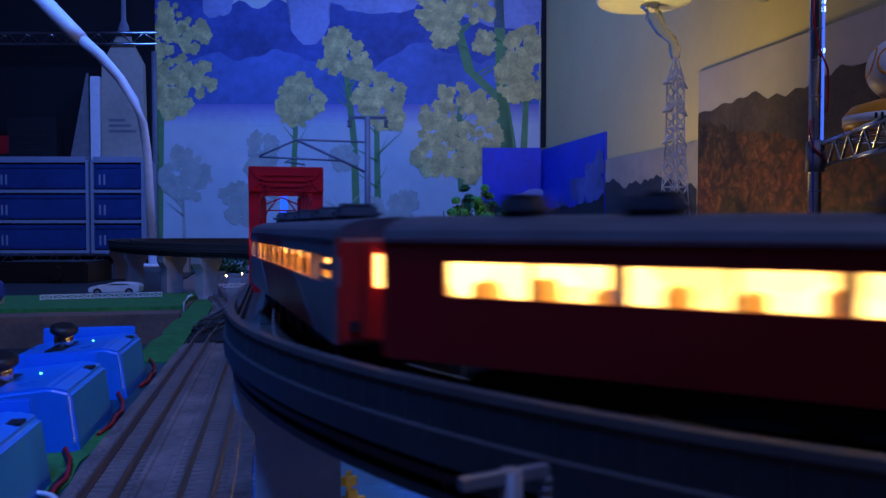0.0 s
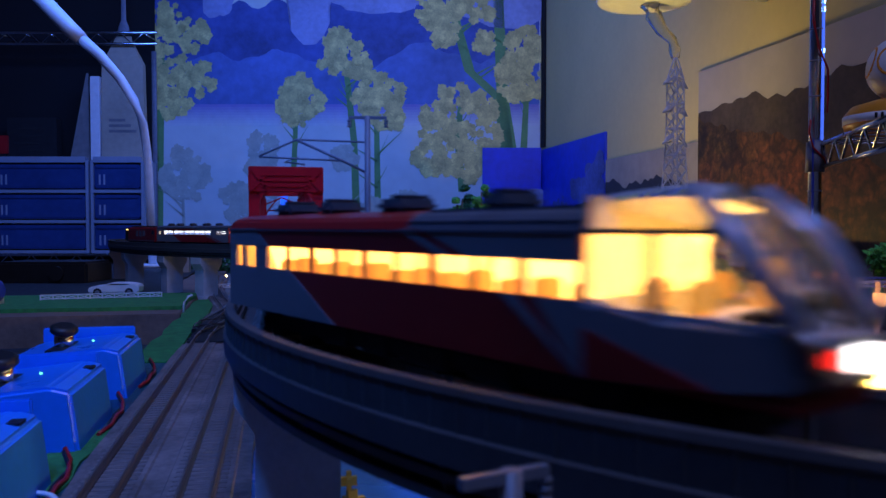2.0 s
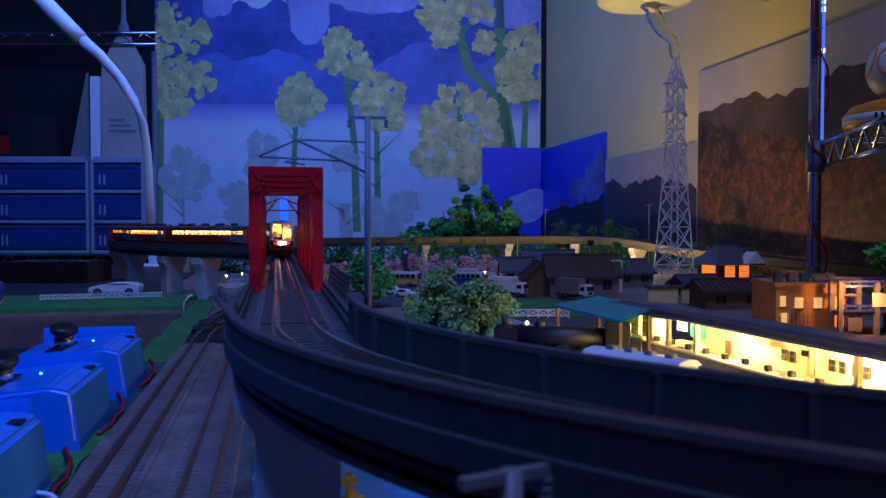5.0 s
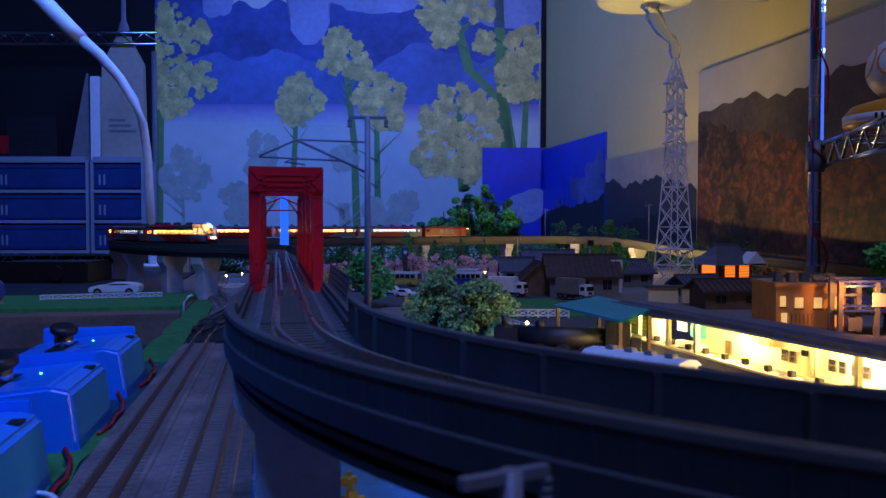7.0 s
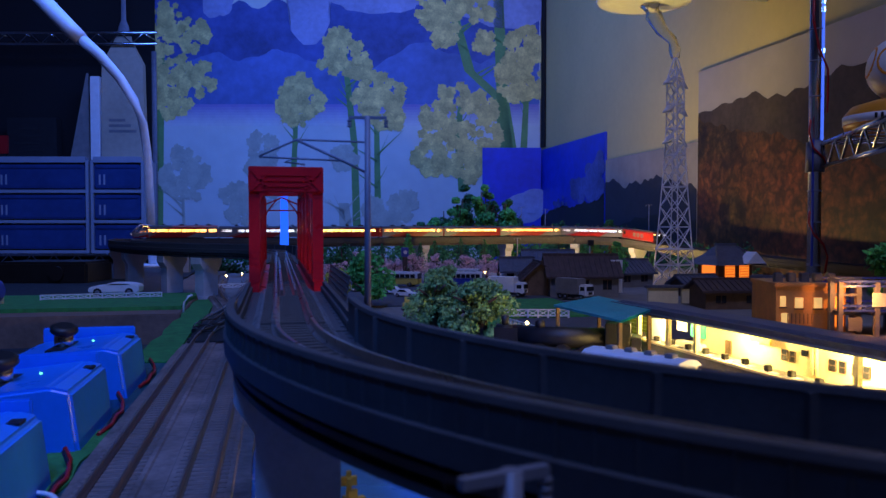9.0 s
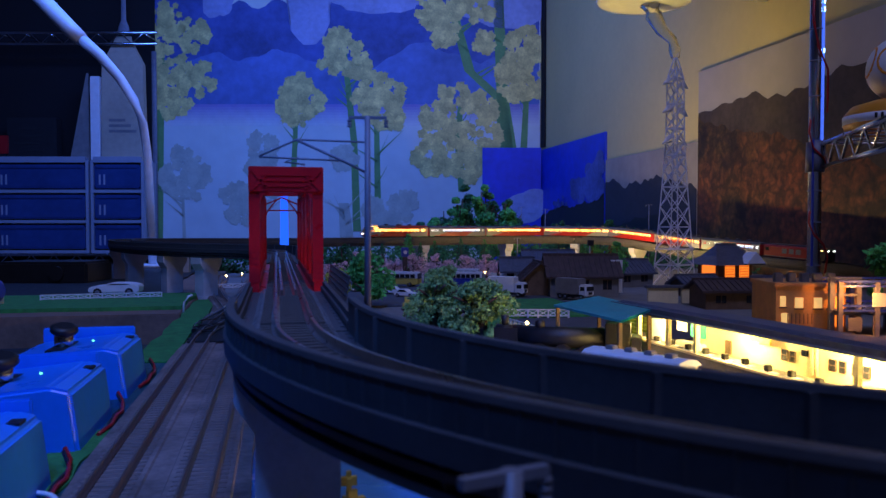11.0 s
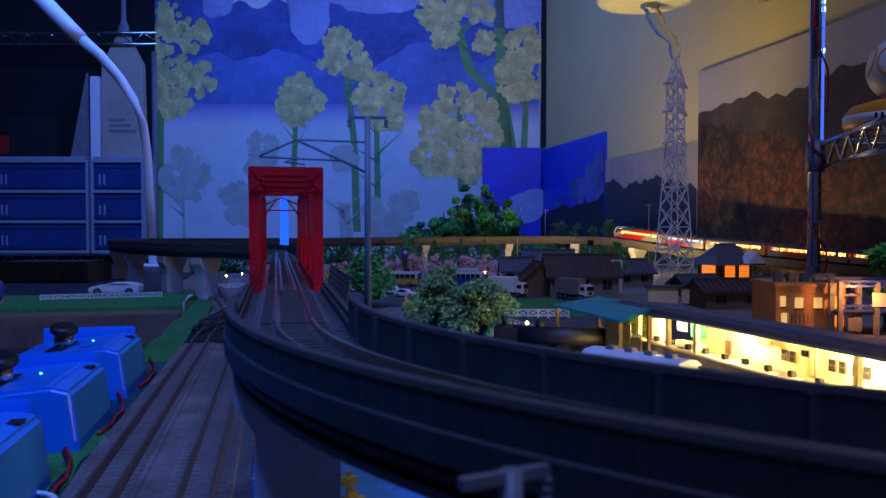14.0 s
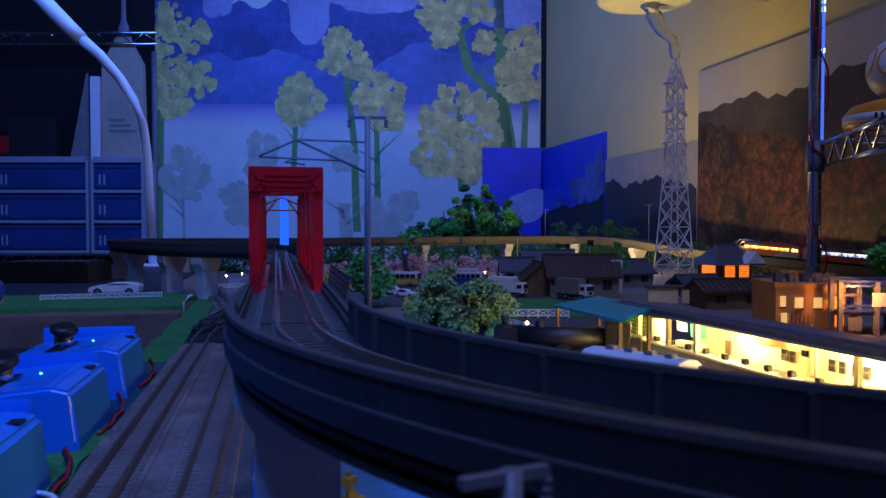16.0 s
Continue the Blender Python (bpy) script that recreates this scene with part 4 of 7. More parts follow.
# ---- trees ----
def leafy(bm, rnd, c, r, n, size):
    for k in range(n):
        a, u = rnd.uniform(0, math.tau), rnd.uniform(-1, 1)
        rr = rnd.uniform(0.55, 1.08)
        q = Vector((c[0] + r[0] * rr * math.cos(a) * (1 - u * u) ** 0.5, c[1] + r[1] * rr * math.sin(a) * (1 - u * u) ** 0.5, c[2] + r[2] * rr * u))
        d1 = Vector((rnd.gauss(0, 1), rnd.gauss(0, 1), rnd.gauss(0, 1))).normalized() * size * rnd.uniform(0.6, 1.3)
        d2 = d1.orthogonal().normalized() * size * rnd.uniform(0.4, 0.9)
        d3 = d1.cross(d2).normalized() * size * 0.4
        v = [bm.verts.new(p) for p in (q - d1, q + d2 + d3 * 0.3, q + d1, q - d2 + d3 * 0.3, q + d3)]
        for i in range(4):
            bm.faces.new((v[i], v[(i + 1) % 4], v[4]))


def tree(x, y, z, h, w, leaf, label, seed=1, n=700, cone=False, size=None, trunk=0.25, group="model trees"):
    rnd = random.Random(seed)
    t = thing("tree", pose(x, y, z), label, "tree", group)
    bm = rod(bmesh.new(), [(0, 0, 0), (0.02 * w, 0, h * 0.4), (0, 0, h * 0.85)], [w * 0.07, w * 0.05, w * 0.015], 7)
    for k in range(5):
        a, z0 = rnd.uniform(0, 6.28), h * rnd.uniform(0.25, 0.6)
        rod(bm, [(0, 0, z0), (0.33 * w * math.cos(a), 0.33 * w * math.sin(a), z0 + h * 0.18)], [w * 0.03, w * 0.012], 5)
    part("trunk", bm, M["bark"], t)
    bm = bmesh.new()
    size = size or w * 0.045
    if cone:
        for k in range(10):
            f = k / 9
            zz = h * (trunk + (1 - trunk) * f)
            rr = w * 0.5 * (1 - 0.85 * f) * rnd.uniform(0.85, 1.1)
            leafy(bm, rnd, (0, 0, zz), (rr, rr, h * 0.05), n // 10, size)
    else:
        m = 13
        for k in range(m):
            a, f = rnd.uniform(0, 6.28), rnd.random()
            rr = w * 0.23 * (1 - abs(f - 0.45) * 0.9)
            d = w * 0.30 * (1 - abs(f - 0.30))
            leafy(bm, rnd, (d * math.cos(a), d * math.sin(a), h * (trunk + (0.92 - trunk) * f)), (rr, rr, rr * 0.75), n // m, size)
        leafy(bm, rnd, (0, 0, h * 0.5), (w * 0.2, w * 0.2, h * 0.25), n // 4, size)
    part("crown", bm, M[leaf], t)
    return t


tree(0.0880, 0.765, 0, 0.056, 0.058, "leaf", "bright green bushy model tree beside the viaduct", 3, 1500)
tree(0.0560, 0.760, 0, 0.046, 0.036, "leafyellow", "model tree whose yellow-green leaves stand for warm-lit tips", 4, 700)
tree(0.1150, 0.570, 0, 0.050, 0.056, "leafpale", "pale grey-green foam bush behind the parapet", 5, 2600, trunk=0.1, size=0.0018)
tree(0.1440, 0.540, 0, 0.043, 0.062, "leafpale", "broad pale green foam bush behind the parapet", 6, 3200, trunk=0.05, size=0.0018)
tree(0.1300, 0.610, 0, 0.052, 0.050, "leafpale", "tall pale green foam bush", 16, 1500, trunk=0.1, size=0.0018)
tree(0.0900, 1.10, 0, 0.060, 0.050, "leafdark", "round dark green model tree", 7, 800)
tree(0.205, 1.22, 0, 0.066, 0.042, "leaf", "small conical green model tree", 8, 700, cone=True)
tree(0.410, 1.18, 0, 0.064, 0.045, "leaf", "light green round model tree by the houses", 9, 700)
tree(0.445, 1.165, 0, 0.048, 0.042, "leafyellow", "yellow-green tree whose leaf colour stands for warm light", 10, 600)
tree(0.395, 0.86, 0, 0.066, 0.030, "leaf", "slim green model tree beside the farmhouse", 11, 900)
tree(0.545, 0.600, 0, 0.082, 0.070, "leaf", "large green model tree beside the scaffolding", 12, 1200)
for i, (x, y, h, w) in enumerate(((0.26, 1.28, 0.055, 0.028), (0.31, 1.30, 0.058, 0.03), (0.245, 1.33, 0.05, 0.03), (0.36, 1.33, 0.056, 0.028), (0.17, 1.27, 0.05, 0.03))):
    tree(x, y, 0, h, w, "leafdark", "dark conical conifer in front of the far viaduct", 30 + i, 450, cone=True)
for i in range(15):
    f = i / 14
    x, y = 0.285 + 0.235 * f, 1.672 - 0.052 * f + 0.03 * (i % 3)
    h = float(np.interp(f, (0, 0.2, 0.32, 0.45, 0.58, 0.7, 0.85, 1), (0.09, 0.10, 0.128, 0.155, 0.185, 0.185, 0.155, 0.14)))
    tree(x, y, 0, h, 0.070, "leafdark" if i % 3 else "leaf", "dense green conifer in the clump below the sky panel", 50 + i, 1700, trunk=0.12, size=0.0036)
for i in range(5):
    tree(0.60 + 0.03 * i, 1.60 - 0.02 * i, 0, 0.10, 0.06, "leafdark", "dark bushy tree in front of the hill panels", 80 + i, 500)
for i in range(17):
    f = i / 16
    x, y = 0.115 + 0.225 * f, 1.125 + 0.05 * f + 0.02 * (i % 2)
    tree(x, y, 0, 0.046 - 0.008 * (i % 3) - 0.010 * f, 0.036, "blossom", "pink cherry tree in blossom along the village road", 100 + i, 380, group="cherry trees", trunk=0.35)
for i in range(5):
    tree(0.04 + 0.014 * i, 1.03 + 0.012 * i, 0, 0.034, 0.028, "blossom", "pink cherry tree in blossom along the village road", 130 + i, 280, group="cherry trees", trunk=0.35)


def embankment():
    """A low wooded bank behind the far viaduct."""
    rnd = random.Random(9)
    bm = bmesh.new()
    pts = [(-0.14, 1.40), (0.0, 1.40), (0.12, 1.44), (0.26, 1.52), (0.40, 1.60), (0.56, 1.63), (0.70, 1.56), (0.76, 1.40), (0.785, 1.15)]
    for (xa, ya), (xb, yb) in zip(pts, pts[1:]):
        for k in range(9):
            f = k / 9
            x, y = xa + (xb - xa) * f + rnd.uniform(-0.006, 0.006), ya + (yb - ya) * f
            r = rnd.uniform(0.016, 0.026)
            leafy(bm, rnd, (x, y, 0.018), (r, r, 0.028 + rnd.uniform(0, 0.010)), 130, 0.0038)
    tagged(part("hedge_bank", bm, M["leafdark"]), "dark green hedge bank behind the far viaduct", "hedge", kind="stuff")


embankment()


# ---- buildings ----
def gable_house(x, y, rot, w, d, h, roof_h, wall, roofm, label, lit=None, over=0.005, name="house"):
    t = thing(name, pose(x, y, 0, 0, 0, rot), label, "house", "village houses")
    part("wall", B(-w / 2, w / 2, -d / 2, d / 2, 0, h), M[wall], t)
    bm = bmesh.new()
    extrude_profile(bm, [(-d / 2, h), (d / 2, h), (0, h + roof_h)], -w / 2, w / 2)
    bmesh.ops.rotate(bm, verts=bm.verts[:], matrix=Matrix.Rotation(radians(90), 3, "Z"))
    part("gable", bm, M[wall], t)
    for sgn in (-1, 1):
        bm = bmesh.new()
        a, b = Vector((0, sgn * (d / 2 + over), h - over * roof_h / (d / 2))), Vector((0, 0, h + roof_h))
        up = Vector((0, 0, 0.0022))
        vs = [[bm.verts.new(Vector((sx * (w / 2 + over), 0, 0)) + q + o) for q in (a, b) for o in (Vector(), up)] for sx in (-1, 1)]
        l, r = vs
        for q in ((l[0], l[2], r[2], r[0]), (l[1], r[1], r[3], l[3]), (l[0], r[0], r[1], l[1]), (l[2], l[3], r[3], r[2]), (l[0], l[1], l[3], l[2]), (r[0], r[2], r[3], r[1])):
            bm.faces.new(q)
        slope = part("roof_slope", bm, M[roofm], t)
        n = int(w / 0.006)
        bm = bmesh.new()
        for i in range(n + 1):
            xx = -w / 2 + w * i / n
            bar(bm, a + Vector((xx, 0, 0.0028)), b + Vector((xx, 0, 0.0028)), 0.0011, 0.0009)
        tagged(part("roof_ribbing", bm, M[roofm], slope), kind="stuff")
    part("ridge", bar(bmesh.new(), (-w / 2 - over, 0, h + roof_h + 0.002), (w / 2 + over, 0, h + roof_h + 0.002), 0.004, 0.003), M[roofm], t)
    n = max(2, int(w / 0.022))
    for i in range(n):
        xx = -w / 2 + w * (i + 0.5) / n
        for sgn in (-1, 1):
            win = part("window", B(xx - 0.005, xx + 0.005, sgn * d / 2 - 0.0006, sgn * d / 2 + 0.0006, h * 0.35, h * 0.75), M[lit] if lit else M["darkglass"], t)
            bm = B(xx - 0.0058, xx + 0.0058, sgn * d / 2 - 0.0009, sgn * d / 2 + 0.0009, h * 0.75, h * 0.80)
            box(bm, xx - 0.0004, xx + 0.0004, sgn * d / 2 - 0.0009, sgn * d / 2 + 0.0009, h * 0.35, h * 0.75)
            part("frame", bm, M["timber"], win)
    part("door", B(w / 2 - 0.0006, w / 2 + 0.0008, -0.005, 0.005, 0, h * 0.75), M["timber"], t)
    return t


gable_house(0.345, 0.850, -10, 0.078, 0.046, 0.026, 0.020, "plaster", "brownroof", "dark-roofed old farmhouse with grey plaster walls")
gable_house(0.300, 0.870, 80, 0.045, 0.036, 0.022, 0.016, "timber", "brownroof", "brown timber wing of the farmhouse")
gable_house(0.395, 1.10, -12, 0.070, 0.05, 0.026, 0.018, "timber", "tile", "timber house with a blue-grey tiled roof", "glow_soft")
gable_house(0.325, 1.03, -12, 0.040, 0.03, 0.022, 0.014, "white", "tile", "white-gabled village house with a tiled roof")
gable_house(0.465, 0.98, 10, 0.055, 0.04, 0.020, 0.014, "plaster", "tile", "low grey house near the tower")
gable_house(0.480, 0.83, 5, 0.045, 0.032, 0.014, 0.008, "timber", "tile", "low dark timber shed below the tower")
gable_house(0.440, 0.70, -10, 0.060, 0.045, 0.018, 0.008, "timber", "brownroof", "dark timber storehouse in the village")
part_wall = thing("garden_wall", pose(0.430, 0.745, 0, 0, 0, -8), "cream garden wall with dark coping beside the storehouse", "wall")
for i in range(3):
    part("panel", B(-0.05 + 0.036 * i, -0.018 + 0.036 * i, -0.002, 0.002, 0, 0.016), M["cream"], part_wall)
part("coping", B(-0.053, 0.058, -0.004, 0.004, 0.016, 0.019, bevel=0.0005), M["tile"], part_wall)
t = thing("sign_board", pose(0.383, 0.835, 0, 0, 0, -10), "pale pink upright board at the farmhouse corner", "board")
part("panel", B(-0.007, 0.007, -0.0008, 0.0008, 0.004, 0.042), M["white"], t)
part("post", B(-0.0012, 0.0012, 0.001, 0.003, 0, 0.038), M["timber"], t)


def shrine():
    t = thing("shrine", pose(0.615, 0.985, 0.0, 0, 0, 8), "small shrine with tiled hip roof and orange-lit lattice windows", "shrine")
    part("plinth", B(-0.036, 0.036, -0.03, 0.03, 0, 0.006, bevel=0.0008), M["plaster"], t)
    part("wall", B(-0.028, 0.028, -0.022, 0.022, 0.006, 0.030), M["timber"], t)
    for x in (-0.018, 0.006):
        win = part("window", B(x, x + 0.016, -0.0232, -0.0222, 0.010, 0.027), M["glow_window"], t, "orange-lit lattice window")
        bm = bmesh.new()
        for k in range(5):
            box(bm, x, x + 0.016, -0.0240, -0.0233, 0.011 + k * 0.0036, 0.0116 + k * 0.0036)
        part("lattice", bm, M["timber"], win)
    part("window", B(-0.0292, -0.0282, -0.015, 0.012, 0.010, 0.027), M["glow_window"], t, "orange-lit lattice window")
    bm = bmesh.new()
    lo = [bm.verts.new(p) for p in ((-0.041, -0.036, 0.028), (0.041, -0.036, 0.028), (0.041, 0.036, 0.028), (-0.041, 0.036, 0.028))]
    mid = [bm.verts.new(p) for p in ((-0.025, -0.019, 0.040), (0.025, -0.019, 0.040), (0.025, 0.019, 0.040), (-0.025, 0.019, 0.040))]
    hi = [bm.verts.new(p) for p in ((-0.016, -0.0015, 0.054), (0.016, -0.0015, 0.054), (0.016, 0.0015, 0.054), (-0.016, 0.0015, 0.054))]
    for a, b in ((lo, mid), (mid, hi)):
        for i in range(4):
            bm.faces.new((a[i], a[(i + 1) % 4], b[(i + 1) % 4], b[i]))
    bm.faces.new(hi)
    bm.faces.new(lo[::-1])
    part("roof", bm, M["tile"], t)
    for sgn in (-1, 1):
        part("roof_rib", bar(bmesh.new(), (sgn * 0.041, -0.036, 0.0285), (sgn * 0.016, -0.0015, 0.0545), 0.002), M["tile"], t)
    part("ridge", bar(bmesh.new(), (-0.018, 0, 0.0555), (0.018, 0, 0.0555), 0.0035), M["tile"], t)
    bm = bmesh.new()
    extrude_profile(bm, [(0.004, 0.030), (0.036, 0.030), (0.020, 0.046)], -0.040, -0.020)
    part("porch_gable", bm, M["white"], t)


shrine()
gable_house(0.560, 0.80, 5, 0.05, 0.035, 0.012, 0.009, "timber", "tile", "dark shrine outbuilding with a tiled gable roof")


def station():
    t = thing("station_building", pose(0.2560, 0.262, 0, 0, 0, 5.0), "brightly lit cream station building with a grey corrugated canopy", "station")
    L = 0.235
    part("wall", B(0.0, 0.003, -0.14, 0.155, 0.0, 0.0296), M["cream"], t)
    part("rear_block", B(0.003, 0.032, -0.10, 0.155, 0.0, 0.026), M["plaster"], t)
    for y, wide in ((-0.060, 0.004), (-0.053, 0.004), (-0.020, 0.004), (-0.013, 0.004), (0.0299, 0.0036), (0.0354, 0.0038), (0.0434, 0.0034), (0.0490, 0.0038), (0.0747, 0.0034), (0.0801, 0.0037)):
        w = part("window", B(-0.0008, 0.0, y, y + wide, 0.0135, 0.0187), M["darkglass"], t)
        bm = bmesh.new()
        for q in (-0.0003, wide):
            box(bm, -0.0010, -0.0006, y + q, y + q + 0.0003, 0.0132, 0.0190)
        for q in (0.0132, 0.0160, 0.0187):
            box(bm, -0.0010, -0.0006, y, y + wide, q, q + 0.0003)
        part("frame", bm, M["timber"], w)
    for y in (0.1235,):
        part("door", B(-0.001, 0.0, y, y + 0.0045, 0.0095, 0.0172), M["timber"], t)
    part("ticket_window", B(-0.0010, 0.0, 0.0668, 0.0704, 0.0175, 0.0205), M["darkglass"], t)
    for y in (0.0600, 0.0628):
        part("drain_pipe", rod(bmesh.new(), [(-0.0012, y, 0.0095), (-0.0012, y, 0.0290)], 0.0009, 8), M["cream"], t)
    part("notice_board", B(-0.0045, -0.0035, 0.0880, 0.1030, 0.0205, 0.0262), M["yellow"], t)
    for y in (0.090, 0.101):
        part("board_hanger", bar(bmesh.new(), (-0.0040, y, 0.0262), (-0.0040, y, 0.0300), 0.0006), M["cream"], t)
    bm = bmesh.new()
    prof = [(-0.024, 0.0292), (-0.016, 0.0306), (0.010, 0.0292), (0.010, 0.0304), (-0.016, 0.0320), (-0.024, 0.0306)]
    extrude_profile(bm, prof, -0.14, 0.212)
    roof = part("canopy_roof", bm, M["tile"], t, "blue-grey corrugated canopy roof")
    bm = bmesh.new()
    y = -0.139
    while y < 0.212:
        bar(bm, (-0.0243, y, 0.0307), (-0.016, y, 0.0321), 0.0009, 0.0005)
        y += 0.0020
    tagged(part("corrugation", bm, M["tile"], roof), kind="stuff")
    part("fascia", B(-0.0256, -0.0243, -0.14, 0.212, 0.0276, 0.0318), M["tile"], t)
    for y in (-0.085, -0.03, 0.019, 0.1305, 0.158, 0.190):
        part("column", B(-0.0180, -0.0155, y, y + 0.0025, 0.010, 0.0305), M["cream"], t)
        part("lamp_bulb", rod(bmesh.new(), [(-0.008, y + 0.012, 0.0300), (-0.008, y + 0.020, 0.0300)], 0.0011, 8), M["glow_warm"], t, "glowing warm lamp under the canopy")
    for k, (y, z, w, m) in enumerate(((0.146, 0.015, 0.014, "teal"), (0.164, 0.017, 0.010, "white"), (-0.036, 0.016, 0.006, "yellow"))):
        part("notice", B(-0.0011, -0.0002, y, y + w, z, z + 0.008), M[m], t)
    part("gutter", rod(bmesh.new(), [(-0.0258, -0.14, 0.0284), (-0.0258, 0.212, 0.0284)], 0.0007, 6), M["steel"], t)
    part("bench", B(-0.012, -0.006, 0.137, 0.160, 0.010, 0.0135, bevel=0.0005), M["white"], t)
    part("kiosk", B(-0.010, -0.004, 0.176, 0.188, 0.010, 0.023, bevel=0.0004), M["white"], t)
    for k in range(5):
        part("gate_board", B(-0.006, -0.0045, 0.195, 0.240, 0.009 + 0.0026 * k, 0.0113 + 0.0026 * k, bevel=0.0003), M["lime"], t, "lime green gate board")


station()
EDGE = pose(0.2346, 0.262, 0, 0, 0, 2.6)
t = thing("platform", EDGE, "grey station platform with a pale edge", "platform")
part("body", B(-0.0030, 0.012, -0.16, 0.245, 0, 0.0095, bevel=0.0006), M["plaster"], t)
part("edge_strip", B(-0.0036, -0.0010, -0.16, 0.245, 0.0090, 0.0102), M["cream"], t)
for i in range(15):
    y = 0.208 - i * 0.0172 + 0.002 * (i % 2)
    b = thing("platform_block", EDGE @ pose(-0.0002 + 0.0012 * (i % 2), y, 0.0102), "small dark block on a pale foot at the platform edge", "marker", "platform edge blocks")
    part("block", B(-0.0014, 0.0014, -0.0016, 0.0016, 0.0004, 0.0034, bevel=0.0003), M["black"], b)
    part("foot", B(-0.0016, 0.0016, -0.0060, 0.0034, 0, 0.0004), M["white"], b)

t = thing("canopy_shed", pose(0, 0, 0), "open shed with a teal corrugated sheet roof", "shed")
bm = bmesh.new()
ca, cb, cc, cd = Vector((0.1700, 0.4620, 0.0300)), Vector((0.1755, 0.3760, 0.0300)), Vector((0.2200, 0.4280, 0.0300)), Vector((0.2230, 0.5150, 0.0300))
for i in range(26):
    f, g = i / 26, (i + 0.62) / 26
    for a, b, c, d, z in ((ca.lerp(cd, f), ca.lerp(cd, g), cb.lerp(cc, g), cb.lerp(cc, f), 0.001),):
        up = Vector((0, 0, 0.0014))
        bm.faces.new([bm.verts.new(v + up) for v in (a, b, c, d)])
        bm.faces.new([bm.verts.new(v) for v in (a, a + up, d + up, d)])
        bm.faces.new([bm.verts.new(v) for v in (b, b + up, c + up, c)])
f = bm.faces.new([bm.verts.new(v) for v in (ca, cb, cc, cd)])
tagged(part("roof", bm, M["teal"], t), kind="stuff")
for q in (ca, cb, cc, cd):
    p = q.lerp((ca + cb + cc + cd) / 4, 0.08)
    part("post", B(p.x - 0.001, p.x + 0.001, p.y - 0.001, p.y + 0.001, 0, 0.030), M["timber"], t)


def lit_building():
    t = thing("town_building", pose(0.421, 0.546, 0, 0, 0, -16), "orange-brown town building with glowing shop windows", "building")
    part("body", B(-0.040, 0.012, -0.028, 0.028, 0, 0.034), M["orangewall"], t)
    part("parapet", B(-0.0415, 0.0135, -0.0295, 0.0295, 0.034, 0.037, bevel=0.0005), M["orangewall"], t)
    for x, z, s in ((-0.037, 0.019, 0.004), (-0.026, 0.018, 0.006), (-0.012, 0.018, 0.006), (-0.036, 0.006, 0.005)):
        w = part("window", B(x, x + s, -0.0292, -0.0281, z, z + 0.008), M["glow_soft"], t, "yellow-lit window")
        part("frame", B(x - 0.0005, x + s + 0.0005, -0.0296, -0.0280, z - 0.0012, z - 0.0002), M["timber"], w)
    part("shop_window", B(0.001, 0.010, -0.0292, -0.0281, 0.004, 0.027), M["glow_window"], t, "orange-lit shop front")
    for x in (-0.003, 0.0165):
        part("frame_post", B(x - 0.0018, x + 0.0018, -0.040, -0.036, 0, 0.042), M["steel"], t)
    for z in (0.014, 0.028, 0.040):
        part("frame_beam", B(-0.005, 0.0185, -0.040, -0.036, z, z + 0.0022), M["steel"], t)
    for k in range(5):
        part("roof_unit", B(-0.036 + 0.010 * k, -0.030 + 0.010 * k, -0.015, -0.008, 0.036, 0.044, bevel=0.0006), M["tile"], t)
    for k in range(7):
        part("baluster", B(-0.032 + 0.003 * k, -0.0315 + 0.003 * k, -0.0302, -0.0297, 0.006, 0.014), M["timber"], t)


lit_building()


def scaffold():
    t = thing("scaffolded_building", pose(0.462, 0.500, 0, 0, 0, -16), "unfinished steel frame building with blue and pale girders", "building")
    for i in range(5):
        for j in range(2):
            x, y = -0.055 + 0.026 * i, -0.02 + 0.04 * j
            part("column", B(x - 0.0016, x + 0.0016, y - 0.0016, y + 0.0016, 0, 0.040), M["steel"], t)
    for z in (0.018, 0.036):
        for j in range(2):
            y = -0.02 + 0.04 * j
            part("girder", B(-0.0565, 0.0505, y - 0.0012, y + 0.0012, z, z + 0.0016), M["carblue"], t, "blue girder")
            part("girder", B(-0.0565, 0.0505, y - 0.0012, y + 0.0012, z + 0.0036, z + 0.0050), M["carblue"], t, "blue girder")
            bm = bmesh.new()
            for k in range(18):
                x = -0.0565 + 0.107 * k / 18
                bar(bm, (x, y, z + 0.0016), (x + 0.003, y, z + 0.0036), 0.0007)
            part("girder_web", bm, M["carblue"], t)
    part("floor_slab", B(-0.055, 0.049, -0.019, 0.019, 0.0162, 0.0178), M["plaster"], t)
    for k in range(6):
        part("panel", B(-0.050 + 0.017 * k, -0.040 + 0.017 * k, -0.0222, -0.0212, 0.004 + 0.018 * (k % 2), 0.014 + 0.018 * (k % 2)), M["white" if k % 3 else "plaster"], t)


scaffold()

# ---- vehicles ----
def wheels(t, xs, half, r):
    for x in xs:
        for sgn in (-1, 1):
            y0, y1 = sorted((sgn * half, sgn * (half - 0.0022)))
            w = part("wheel", rod(bmesh.new(), [(x, y0, r), (x, y1, r)], r, 12), M["black"], t)
            yo = sgn * (half + 0.0001)
            part("hub", rod(bmesh.new(), [(x, yo - 0.0003, r), (x, yo + 0.0003, r)], r * 0.5, 8), M["chrome"], w)


